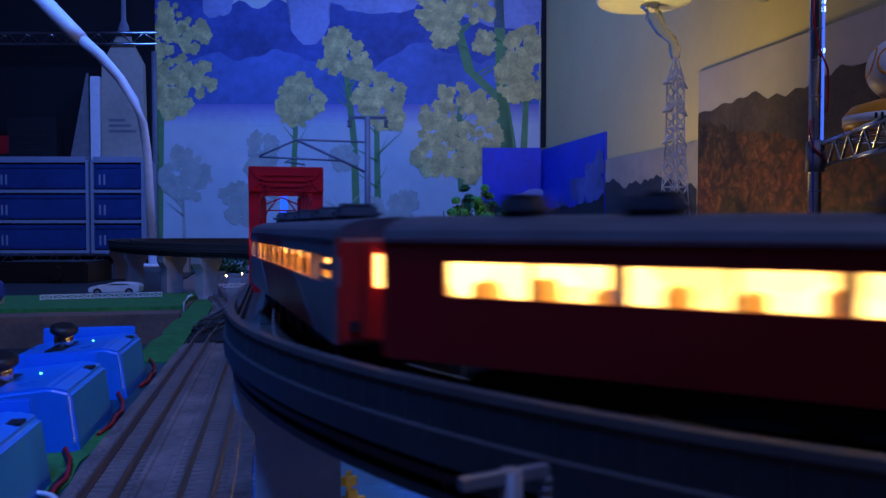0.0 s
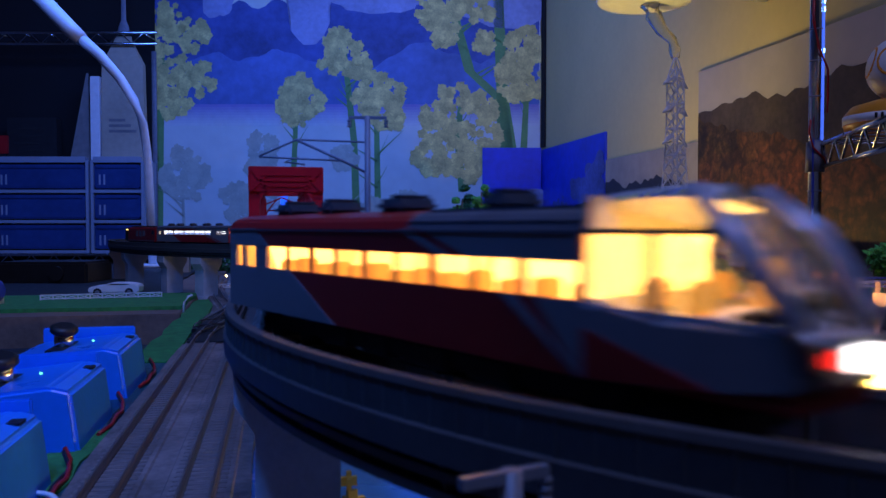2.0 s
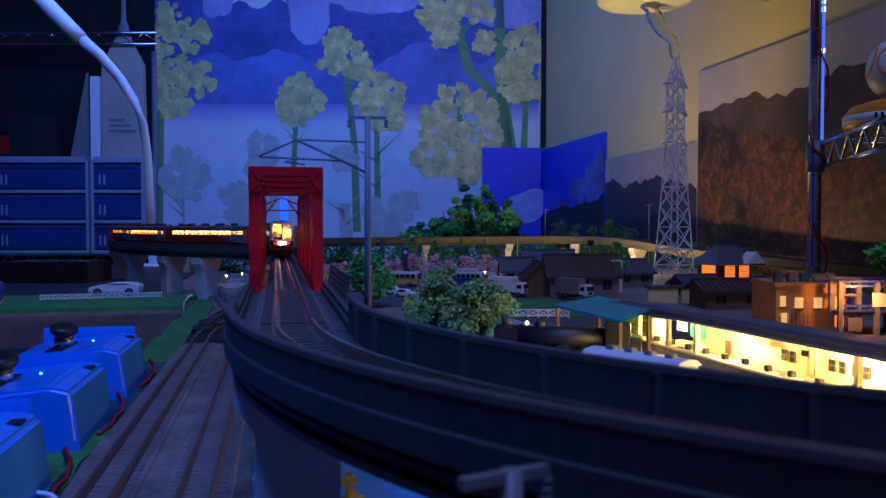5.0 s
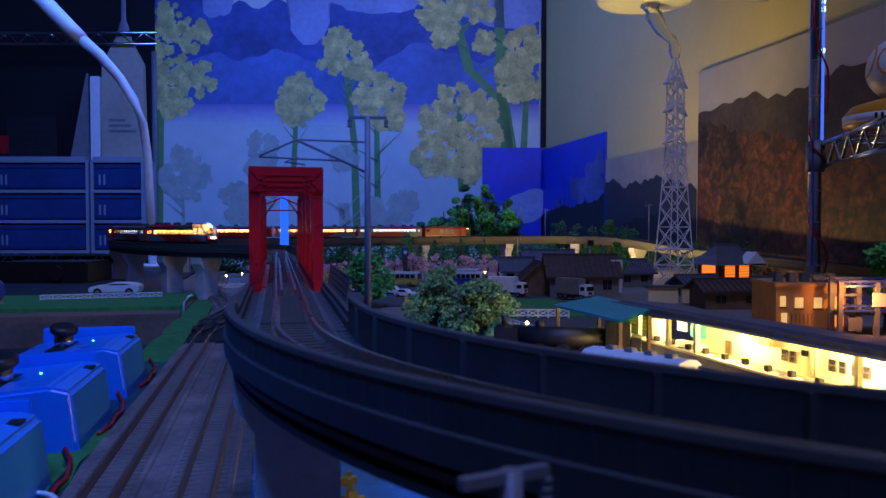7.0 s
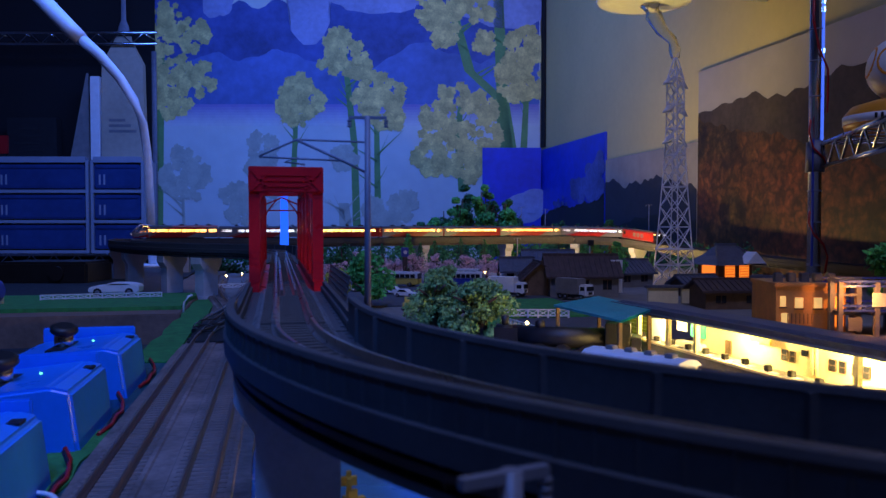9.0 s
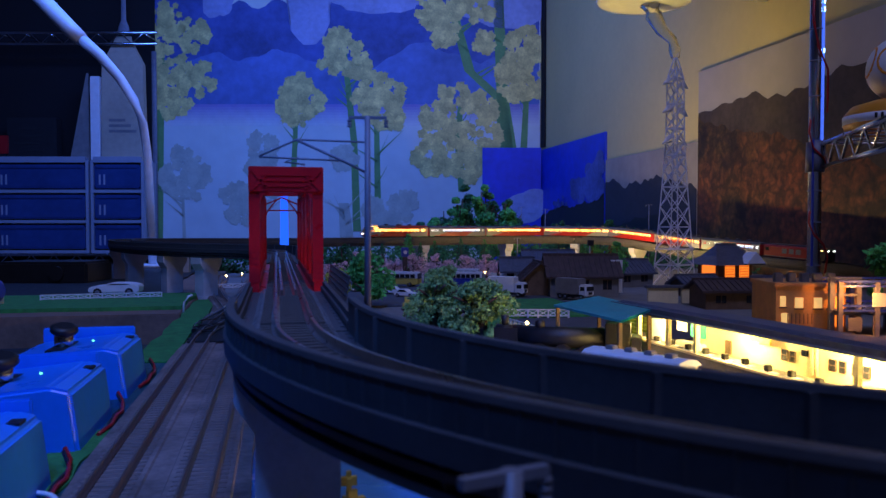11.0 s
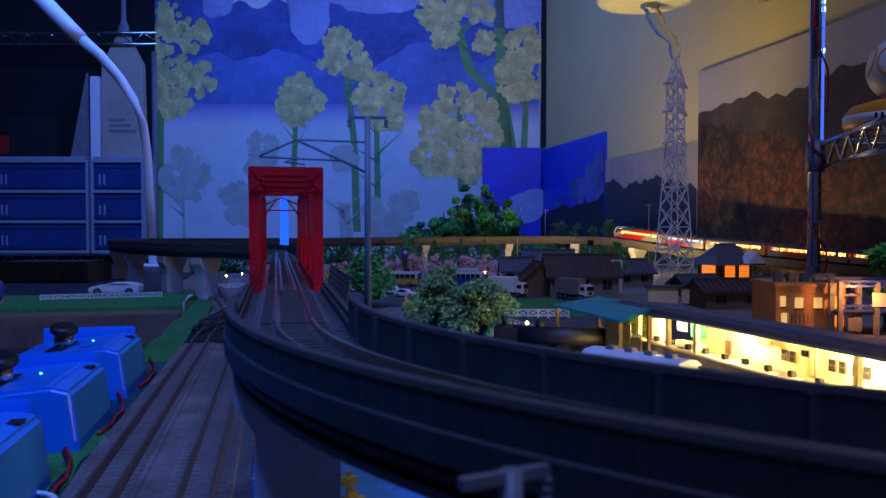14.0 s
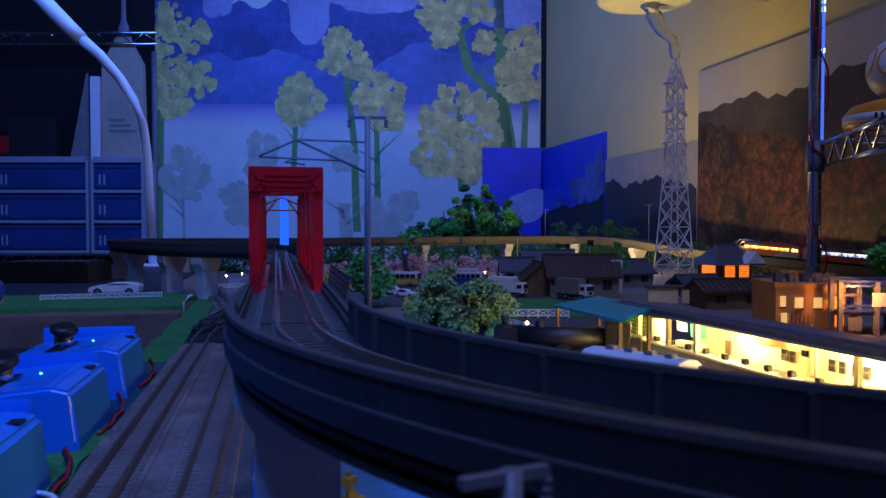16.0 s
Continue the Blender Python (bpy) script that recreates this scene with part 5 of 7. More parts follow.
def box_truck(x, y, rot, label, bodym="white"):
    t = thing("truck", pose(x, y, 0.0016, 0, 0, rot), label, "truck", "village vehicles")
    part("cargo_box", B(-0.021, 0.010, -0.0075, 0.0075, 0.0055, 0.0225, bevel=0.0005), M[bodym], t, "pale box body with a yellow side")
    cab = part("cab", B(0.0108, 0.0215, -0.007, 0.007, 0.004, 0.0165, bevel=0.0014), M["white"], t)
    part("windscreen", B(0.0212, 0.0218, -0.0058, 0.0058, 0.0098, 0.0145), M["darkglass"], cab)
    for sgn in (-1, 1):
        part("side_window", B(0.0135, 0.019, sgn * 0.0071 - 0.0002, sgn * 0.0071 + 0.0002, 0.010, 0.0142), M["darkglass"], cab)
        part("headlight", B(0.0213, 0.0219, sgn * 0.0048 - 0.001, sgn * 0.0048 + 0.001, 0.0055, 0.0070), M["white"], cab)
    part("chassis", B(-0.020, 0.020, -0.005, 0.005, 0.0028, 0.0052), M["black"], t)
    part("grille", B(0.0214, 0.0218, -0.0030, 0.0030, 0.0060, 0.0085), M["black"], cab)
    wheels(t, (-0.014, -0.007, 0.015), 0.0074, 0.003)


def bus(x, y, rot, label, lower, L=0.06):
    t = thing("bus", pose(x, y, 0.0016, 0, 0, rot), label, "bus", "village vehicles")
    part("body", B(-L / 2, L / 2, -0.0082, 0.0082, 0.003, 0.011, bevel=0.0008), M[lower], t)
    part("upper_body", B(-L / 2 + 0.0003, L / 2 - 0.0003, -0.0080, 0.0080, 0.011, 0.0192, bevel=0.0012), M["white"], t)
    for sgn in (-1, 1):
        for k in range(7):
            xx = -L / 2 + 0.003 + k * (L - 0.006) / 7
            part("window", B(xx, xx + (L - 0.012) / 7, sgn * 0.0081 - 0.0002, sgn * 0.0081 + 0.0002, 0.0115, 0.0165), M["darkglass"], t)
    part("windscreen", B(L / 2 - 0.0004, L / 2 + 0.0002, -0.007, 0.007, 0.0105, 0.0175), M["darkglass"], t)
    part("rear_window", B(-L / 2 - 0.0002, -L / 2 + 0.0004, -0.006, 0.006, 0.0120, 0.0170), M["darkglass"], t)
    wheels(t, (-L * 0.28, L * 0.3), 0.0082, 0.0032)


def small_car(x, y, z, rot, k, label, paint, low=False):
    t = thing("car", pose(x, y, z, 0, 0, rot), label, "car", "village vehicles")
    bm = bmesh.new()
    top = 0.0075 if low else 0.0095
    prof = [(-0.0135, 0.002), (0.0135, 0.002), (0.0138, 0.0045), (0.0105, 0.0058), (0.0055, 0.0062), (0.0015, top), (-0.0065, top), (-0.0115, 0.0068), (-0.0138, 0.0060)]
    prof = [(a * k, b * k) for a, b in prof]
    extrude_profile(bm, prof, -0.0055 * k, 0.0055 * k)
    bmesh.ops.rotate(bm, verts=bm.verts[:], matrix=Matrix.Rotation(radians(0), 3, "Z"))
    bmesh.ops.bevel(bm, geom=bm.edges[:], offset=0.0006 * k, segments=2, affect="EDGES", clamp_overlap=True)
    body = part("body", bm, M[paint], t)
    for sgn in (-1, 1):
        bm = bmesh.new()
        y0, y1 = sorted((sgn * 0.0056 * k, sgn * 0.0052 * k))
        extrude_profile(bm, [(-0.0095 * k, 0.0064 * k), (0.0042 * k, 0.0063 * k), (0.0010 * k, (top - 0.0006) * k), (-0.0060 * k, (top - 0.0006) * k)], y0, y1)
        part("side_window", bm, M["darkglass"], body)
    for xx in (-0.0085, 0.0085):
        for sgn in (-1, 1):
            y0, y1 = sorted((sgn * 0.0058 * k, sgn * 0.0042 * k))
            w = part("wheel", rod(bmesh.new(), [(xx * k, y0, 0.0023 * k), (xx * k, y1, 0.0023 * k)], 0.0023 * k, 14), M["black"], t)
            part("hub", rod(bmesh.new(), [(xx * k, sgn * 0.00585 * k - 0.0002, 0.0023 * k), (xx * k, sgn * 0.00585 * k + 0.0002, 0.0023 * k)], 0.0013 * k, 10), M["steel"], w)


box_truck(0.255, 0.842, -38, "white delivery truck with a box body parked on the road")
box_truck(0.318, 0.800, -60, "white truck with a dark load bed beside the farmhouse", "plaster")
bus(0.160, 1.020, -30, "cream and yellow local bus on the village road", "yellow", 0.056)
bus(0.250, 1.075, -25, "white tour bus parked beside the cherry trees", "white", 0.066)
bus(0.243, 1.000, -20, "blue and white bus on the village road", "carblue", 0.050)
small_car(0.142, 0.860, 0.0016, -40, 0.95, "small white car on the village road", "white")
small_car(0.135, 0.900, 0.0016, -30, 0.95, "small pale car on the village road", "white")
small_car(0.205, 0.900, 0.0016, 160, 0.95, "small dark blue car on the village road", "carblue")
small_car(0.10, 0.95, 0.0016, 20, 0.95, "small pale car near the cherry trees", "white")
small_car(-0.163, 0.865, 0.0085, 174, 1.85, "larger white sports car model on the side board", "white", True)
t = thing("yellow_machine", pose(0.124, 0.735, 0.0), "small yellow construction machine near the viaduct", "machine")
part("body", B(-0.006, 0.006, -0.004, 0.004, 0.003, 0.008, bevel=0.0008), M["yellow"], t)
part("cab", B(-0.004, 0.002, -0.0035, 0.0035, 0.008, 0.013, bevel=0.0006), M["yellow"], t)
part("tracks", B(-0.007, 0.007, -0.005, 0.005, 0, 0.003, bevel=0.001), M["black"], t)
t = thing("yellow_figure_block", pose(0.019, 0.202, 0.0015), "small yellow plastic lump on the blue water sheet", "ornament")
part("lump", B(-0.0035, 0.0035, -0.003, 0.003, 0, 0.010, bevel=0.0022), M["yellow"], t, m=pose(0, 0, 0, 0, 0, 20))
part("cap", B(-0.0028, 0.0012, -0.0024, 0.0018, 0.010, 0.015, bevel=0.0014), M["yellow"], t)


# ---- fences ----
def fence(a, b, h, label, z=0.0016, n=8):
    t = thing("fence", pose(0, 0, 0), label, "fence", "white fences")
    a, b = Vector((*a, z)), Vector((*b, z))
    for i in range(n + 1):
        p = a.lerp(b, i / n)
        part("post", bar(bmesh.new(), p, p + Vector((0, 0, h)), 0.0013), M["white"], t)
        if i < n:
            q = a.lerp(b, (i + 1) / n)
            bm = bar(bmesh.new(), p + Vector((0, 0, h * 0.25)), q + Vector((0, 0, h * 0.9)), 0.0007)
            bar(bm, p + Vector((0, 0, h * 0.9)), q + Vector((0, 0, h * 0.25)), 0.0007)
            part("cross_brace", bm, M["white"], t)
    for f in (0.25, 0.95):
        part("rail", bar(bmesh.new(), a + Vector((0, 0, h * f)), b + Vector((0, 0, h * f)), 0.0010), M["white"], t)


fence((0.178, 0.648), (0.246, 0.632), 0.0075, "low white lattice fence along the lawn")
fence((0.1767, 0.598), (0.183, 0.528), 0.007, "low pale lattice fence beside the road")
fence((-0.228, 0.836), (-0.116, 0.849), 0.0055, "low white fence on the side board", 0.0072, 10)
fence((-0.09, 1.02), (0.03, 1.05), 0.006, "low white fence by the far road", 0.0016, 10)

# ---- steam engine and wagons on the inner track ----
t = thing("steam_locomotive", pose(0.1590, 0.432, 0.0, 0, 0, 62), "black model steam locomotive standing near the station", "locomotive")
part("boiler", rod(bmesh.new(), [(0, -0.030, 0.0155), (0, 0.024, 0.0155)], 0.0062, 16), M["black"], t)
part("smoke_box", rod(bmesh.new(), [(0, 0.024, 0.0155), (0, 0.034, 0.0155)], 0.0066, 16), M["black"], t)
part("chimney", rod(bmesh.new(), [(0, 0.029, 0.020), (0, 0.029, 0.0275)], [0.0018, 0.0024], 10), M["black"], t)
part("dome", rod(bmesh.new(), [(0, 0.008, 0.020), (0, 0.008, 0.0245), (0, 0.008, 0.0255)], [0.0030, 0.0028, 0.0012], 12), M["black"], t)
part("cab", B(-0.008, 0.008, -0.044, -0.030, 0.007, 0.0255, bevel=0.0006), M["black"], t)
part("running_board", B(-0.0085, 0.0085, -0.044, 0.036, 0.0075, 0.0088), M["black"], t)
part("coal_bunker", B(-0.0082, 0.0082, -0.050, -0.0445, 0.007, 0.0180, bevel=0.0006), M["black"], t)
for y in (-0.02, -0.006, 0.008):
    for sgn in (-1, 1):
        part("driving_wheel", rod(bmesh.new(), [(sgn * 0.0050, y, 0.0062), (sgn * 0.0062, y, 0.0062)], 0.0060, 16), M["black"], t)
for sgn in (-1, 1):
    part("smoke_deflector", B(sgn * 0.0082 - 0.0003, sgn * 0.0082 + 0.0003, 0.020, 0.034, 0.010, 0.0210), M["black"], t)
t = thing("goods_wagon", pose(0.1465, 0.303, 0.0, 0, 0, 27), "pale grey-roofed passenger wagon with yellow end", "wagon")
part("body", B(-0.0088, 0.0088, -0.026, 0.020, 0.005, 0.0245, bevel=0.0006), M["white"], t)
bm = extrude_profile(bmesh.new(), [(-0.0095, 0.0245), (0.0095, 0.0245), (0.006, 0.0268), (0, 0.0276), (-0.006, 0.0268)], -0.027, 0.021)
part("roof", bm, M["white"], t)
part("end_panel", B(-0.0080, 0.0080, -0.0267, -0.0261, 0.008, 0.023), M["cream"], t)
part("underframe", B(-0.0065, 0.0065, -0.024, 0.018, 0.0, 0.005), M["under"], t)
for k in range(4):
    part("roof_vent", B(-0.002, 0.002, -0.021 + 0.010 * k, -0.017 + 0.010 * k, 0.0268, 0.0290, bevel=0.0003), M["plaster"], t)

# ---- lamps of the village ----
def street_lamp(x, y, h, label="small street lamp with a glowing warm bulb"):
    t = thing("street_lamp", pose(x, y, 0), label, "street lamp", "village street lamps")
    part("pole", rod(bmesh.new(), [(0, 0, 0), (0, 0, h)], 0.0007, 6), M["steel"], t)
    bm = bmesh.new()
    bmesh.ops.create_icosphere(bm, subdivisions=2, radius=0.0013)
    part("bulb", bm, M["glow_warm"], t, "glowing warm bulb", m=pose(0, 0, h + 0.0015))


for x, y, h in ((-0.066, 1.10, 0.012), (-0.046, 1.11, 0.014), (-0.082, 1.09, 0.010), (0.255, 0.94, 0.022), (0.175, 0.53, 0.010), (0.180, 0.522, 0.008), (0.185, 0.515, 0.008), (-0.03, 1.12, 0.016), (0.45, 1.0, 0.02)):
    street_lamp(x, y, h)
t = thing("clock_pillar", pose(0.185, 1.13, 0), "dark red clock pillar with a white face near the cherry trees", "clock")
part("pillar", B(-0.003, 0.003, -0.003, 0.003, 0, 0.036), M["brownroof"], t)
part("head", B(-0.005, 0.005, -0.004, 0.004, 0.036, 0.050, bevel=0.001), M["carblue"], t)
part("face", rod(bmesh.new(), [(0, -0.0046, 0.043), (0, -0.0040, 0.043)], 0.0028, 12), M["white"], t)
t = thing("lit_pillar", pose(0.0112, 1.0715, 0), "tall translucent pillar glowing bright blue", "lamp")
bm = extrude_profile(bmesh.new(), [(-0.0066, 0.004), (0.0066, 0.004), (0.0046, 0.122), (-0.0046, 0.122)], -0.004, 0.004)
part("shaft", bm, M["pillar_glow"], t)
part("foot", B(-0.009, 0.009, -0.009, 0.009, 0, 0.004), M["black"], t)
part("top_cap", B(-0.0052, 0.0052, -0.0048, 0.0048, 0.122, 0.124), M["black"], t)


# ---- switch boxes ----
def switch_box(y, label):
    t = thing("turnout_switch", pose(-0.066, y, 0.0), label, "switch", "turnout switches")
    bm = bmesh.new()
    extrude_profile(bm, [(-0.058, 0.0), (0.0, 0.0), (-0.003, 0.0235), (-0.010, 0.0255), (-0.050, 0.0215), (-0.058, 0.016)], 0.0, 0.056)
    bmesh.ops.bevel(bm, geom=bm.edges[:], offset=0.0014, segments=3, affect="EDGES", clamp_overlap=True)
    body = part("body", bm, M["bluepl"], t, "glossy blue plastic housing")
    part("back_plate", B(-0.050, -0.006, 0.0562, 0.058, 0.004, 0.0285, bevel=0.0006), M["bluepl"], t)
    part("lever_slot", B(-0.037, -0.029, 0.010, 0.040, 0.0222, 0.0236), M["black"], body)
    lever = part("lever", rod(bmesh.new(), [(-0.033, 0.026, 0.021), (-0.032, 0.023, 0.0300)], 0.0042, 14), M["chrome"], t, "chrome lever stem")
    part("knob", rod(bmesh.new(), [(-0.032, 0.023, 0.0300), (-0.0318, 0.0225, 0.0312), (-0.0316, 0.022, 0.0330), (-0.0315, 0.0218, 0.0338)], [0.0046, 0.0062, 0.0060, 0.0042], 16), M["black"], lever, "black lever knob")
    led = part("indicator", rod(bmesh.new(), [(-0.0215, 0.034, 0.0236), (-0.0215, 0.034, 0.0247)], 0.0006, 8), M["led_green"], t, "small green indicator light")
    part("label_plate", B(-0.0200, -0.0110, 0.030, 0.036, 0.0231, 0.0238), M["orangewall"], t, m=pose(0, 0, 0, 0, -5.7, 0))
    part("dark_slot", B(-0.010, -0.0045, 0.040, 0.046, 0.0242, 0.0250), M["black"], t)
    return t


M["led_green"] = mat("green_indicator_glow", (0.2, 1, 0.4), 0.4, glow=(0.15, 1.0, 0.35), power=3.0)
for y, lab in ((0.197, "blue plastic turnout switch box at the board edge"), (0.286, "blue plastic turnout switch box with a chrome lever"), (0.373, "blue plastic turnout switch box with a black knob")):
    switch_box(y, lab)
bm = B(-0.20, -0.0835, -0.1, 0.56, -0.03, 0.0, bevel=0.001)
tagged(part("switch_shelf", bm, M["black"]), "dark shelf that carries the switch boxes", "shelf", kind="structure")
for y in (0.278, 0.366, 0.455):
    t = thing("wire", pose(0, 0, 0), "thin red and black wire pair beside the switch boxes", "wire", "switch wires")
    part("strand", rod(bmesh.new(), [(-0.068, y - 0.004, 0.0075), (-0.0655, y - 0.008, 0.0050), (-0.0640, y - 0.016, 0.0040), (-0.0628, y - 0.024, 0.0034), (-0.0632, y - 0.034, 0.0042), (-0.0625, y - 0.046, 0.0036), (-0.0645, y - 0.060, 0.0034)], 0.0008, 6), M["redwire"], t)
    part("strand", rod(bmesh.new(), [(-0.068, y - 0.006, 0.0070), (-0.0640, y - 0.014, 0.0036), (-0.0650, y - 0.030, 0.0034), (-0.0630, y - 0.050, 0.0034)], 0.0007, 6), M["black"], t)
t = thing("cable", pose(0, 0, 0), "pale blue-white cable looping on the board", "cable")
part("strand", rod(bmesh.new(), [(-0.069 + 0.011 * math.cos(radians(200 - 11 * k)), 0.222 + 0.017 * math.sin(radians(200 - 11 * k)), 0.0045) for k in range(20)], 0.0008, 8), M["white"], t)
t = thing("cable", pose(0, 0, 0), "short white cable end standing beside the side board", "cable")
part("strand", rod(bmesh.new(), [(-0.082, 0.735, 0.0), (-0.081, 0.735, 0.012), (-0.078, 0.738, 0.017), (-0.075, 0.742, 0.018)], 0.0011, 8), M["white"], t)

# ---- storage behind the layout ----
SIDE = pose(-0.3880, 2.4880, 0, 0, 0, -12.1) @ Matrix.Diagonal((1.382, 0.42, 1.382, 1))
# Black sheet added in place of the unlit room behind the rack.
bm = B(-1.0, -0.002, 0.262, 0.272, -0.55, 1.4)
tagged(part("dark_room_sheet", bm, M["shadeblack"], m=SIDE), "black sheet standing in for the dark room behind the rack", "curtain", kind="structure")


def drawer_unit(x0, x1, label):
    t = thing("drawer_unit", SIDE @ pose(0, 0, 0.0), label, "drawers", "drawer units")
    h, dz = 0.203, 0.066
    for x in (x0, x1 - 0.006):
        part("side_panel", B(x, x + 0.006, 0, 0.25, 0, h, bevel=0.001), M["drawerframe"], t)
    part("back_panel", B(x0 + 0.0062, x1 - 0.0062, 0.245, 0.25, 0, h), M["drawerframe"], t)
    for k in range(4):
        part("shelf_rail", B(x0 + 0.0062, x1 - 0.0062, -0.002, 0.244, max(0, dz * k), dz * k + (0.013 if k == 3 else 0.007), bevel=0.001), M["drawerframe"], t)
    for k in range(3):
        d = part("drawer", B(x0 + 0.008, x1 - 0.008, 0.004, 0.22, dz * k + 0.010, dz * k + 0.062, bevel=0.003), M["drawer"], t, "translucent blue-grey drawer")
        part("handle", B(x0 + 0.012, x1 - 0.012, -0.004, 0.0035, dz * k + 0.054, dz * k + 0.0615, bevel=0.001), M["drawer"], d)
        for q in range(2):
            xx = x0 + 0.018 + q * 0.010
            if xx + 0.01 < x1 - 0.01:
                part("label_slip", B(xx, xx + 0.004, 0.0024, 0.0038, dz * k + 0.018, dz * k + 0.040), M["drawerframe"], d)
    return t


drawer_unit(-0.330, -0.121, "stack of three translucent blue drawers in a pale frame")
drawer_unit(-0.116, 0.000, "narrow stack of three dark blue drawers in a pale frame")


def wire_shelf(m, label, low, w=0.42):
    t = thing("wire_shelf", m, label, "shelf", "chrome wire shelves")
    part("top_wire", rod(bmesh.new(), [(-w, 0, 0), (0.03, 0, 0)], 0.003, 8), M["chrome"], t)
    part("bottom_wire", rod(bmesh.new(), [(-w, 0, -0.024), (0.03, 0, -0.024)], 0.003, 8), M["chrome"], t)
    zig = [(-w + w * k / 17, 0, 0 if k % 2 else -0.024) for k in range(18)]
    part("zigzag_wire", rod(bmesh.new(), zig, 0.0018, 6), M["chrome"], t)
    for lx, ly in ((-w, 0.0), (-w, 0.24), (-0.004, 0.24)):
        part("post", rod(bmesh.new(), [(lx, ly, -0.024), (lx, ly, low)], 0.006, 8), M["steel"], t)
    for k in range(9):
        part("cross_wire", rod(bmesh.new(), [(-w + w * k / 8, 0, 0), (-w + w * k / 8, 0.24, 0)], 0.0018, 6), M["chrome"], t)


wire_shelf(SIDE @ pose(0, 0, -0.0035), "chrome wire shelf carrying the drawer units", -0.531)
wire_shelf(SIDE @ pose(0, 0.02, 0.48), "dark wire shelf high on the storage rack", -0.485)
t = thing("paper_bag", SIDE @ pose(-0.048, 0.06, 0.204), "beige paper bag with a folded top standing on the drawers", "bag")
bm = bmesh.new()
lv = [(0, 0.046, 0.03), (0.10, 0.0465, 0.029), (0.209, 0.045, 0.024), (0.262, 0.019, 0.006), (0.271, 0.017, 0.003)]
rings = [[bm.verts.new((sx * a, sy * b, z)) for sx, sy in ((-1, -1), (1, -1), (1, 1), (-1, 1))] for z, a, b in lv]
for a, b in zip(rings, rings[1:]):
    for i in range(4):
        bm.faces.new((a[i], a[(i + 1) % 4], b[(i + 1) % 4], b[i]))
bm.faces.new(rings[0][::-1])
bm.faces.new(rings[-1])
part("body", bm, M["paperbag"], t)
for k in range(3):
    part("print_bar", B(-0.03, 0.03 - 0.012 * k, -0.0308, -0.0300, 0.06 + 0.012 * k, 0.066 + 0.012 * k), M["plaster"], t)
t = thing("white_strip", SIDE @ pose(-0.107, 0.03, 0.204), "white upright box edge beside the paper bag", "box")
part("body", B(-0.010, 0.010, -0.01, 0.05, 0, 0.182, bevel=0.001), M["white"], t)
t = thing("folded_card", SIDE @ pose(-0.145, 0.05, 0.204), "dark grey folded card leaning on the drawers", "card")
part("sheet", extrude_profile(bmesh.new(), [(-0.022, 0), (0.022, 0), (0.020, 0.19), (0.016, 0.19)], 0, 0.01), M["plaster"], t)
t = thing("dark_clutter", SIDE @ pose(-0.25, 0.08, 0.204), "dark cardboard box with dim printed bars on the drawers", "box")
part("body", B(-0.06, 0.05, 0, 0.08, 0, 0.095, bevel=0.002), M["black"], t)
for k in range(4):
    part("print_bar", B(-0.03, 0.02 - 0.01 * (k % 2), -0.0015, 0.0, 0.02 + 0.016 * k, 0.026 + 0.016 * k), M["under"], t)
t = thing("red_box", SIDE @ pose(-0.318, 0.06, 0.204), "small red box on the drawers", "box")
part("body", B(-0.025, 0.012, 0, 0.03, 0.015, 0.055, bevel=0.001), M["redwire"], t)
part("stand", B(-0.02, 0.008, 0.004, 0.026, 0, 0.015), M["black"], t)
t = thing("spray_cone", SIDE @ pose(-0.052, 0.10, 0.483), "dark slim bottle on the upper shelf", "bottle")
part("body", rod(bmesh.new(), [(0, 0, 0.0), (0, 0, 0.015), (0, 0, 0.03), (0, 0, 0.12)], [0.014, 0.012, 0.006, 0.005], 10), M["steel"], t)

# lower storage beside the side board
t = thing("grey_case", pose(-0.262, 1.10, 0.004, 0, 0, -12), "dark grey-blue equipment case on the side board", "case")
part("body", B(-0.10, 0.02, 0, 0.08, 0, 0.030, bevel=0.003), M["black"], t)
part("dial", rod(bmesh.new(), [(-0.02, -0.003, 0.015), (-0.02, 0.001, 0.015)], 0.010, 18), M["black"], t)
t = thing("blue_tank", pose(-0.262, 0.80, 0.0075, 0, 0, -12), "glossy dark blue cylindrical tank model on the side board", "tank")
part("drum", rod(bmesh.new(), [(-0.07, 0, 0.0125), (-0.02, 0, 0.0125), (0.008, 0, 0.0125), (0.012, 0, 0.0125)], [0.012, 0.012, 0.011, 0.006], 18), M["carblue"], t)
part("cradle", B(-0.05, 0.008, -0.010, 0.010, 0, 0.006), M["white"], t)

# ---- arc lamp ----
t = thing("arc_lamp", pose(0, 0, 0), "white tubular arc lamp with a bent neck", "lamp")
part("neck", rod(bmesh.new(), [(-0.3444, 1.5312, 0.4220), (-0.3110, 1.5241, 0.3919), (-0.2757, 1.5165, 0.3505), (-0.2503, 1.5111, 0.3093), (-0.2353, 1.5079, 0.2680), (-0.2282, 1.5064, 0.2163), (-0.2241, 1.5055, 0.1337), (-0.2201, 1.5046, 0.0073)],
     [0.0108, 0.0097, 0.0086, 0.0080, 0.0078, 0.0075, 0.0075, 0.0075], 14), M["white"], t)
part("head_tube", rod(bmesh.new(), [(-0.4788, 1.5595, 0.5645), (-0.3615, 1.5349, 0.4383), (-0.3420, 1.5308, 0.4197)], [0.0142, 0.0142, 0.0125], 14), M["white"], t)
part("foot", rod(bmesh.new(), [(-0.2201, 1.5046, 0.0066), (-0.2201, 1.5046, 0.012)], 0.034, 24), M["white"], t)

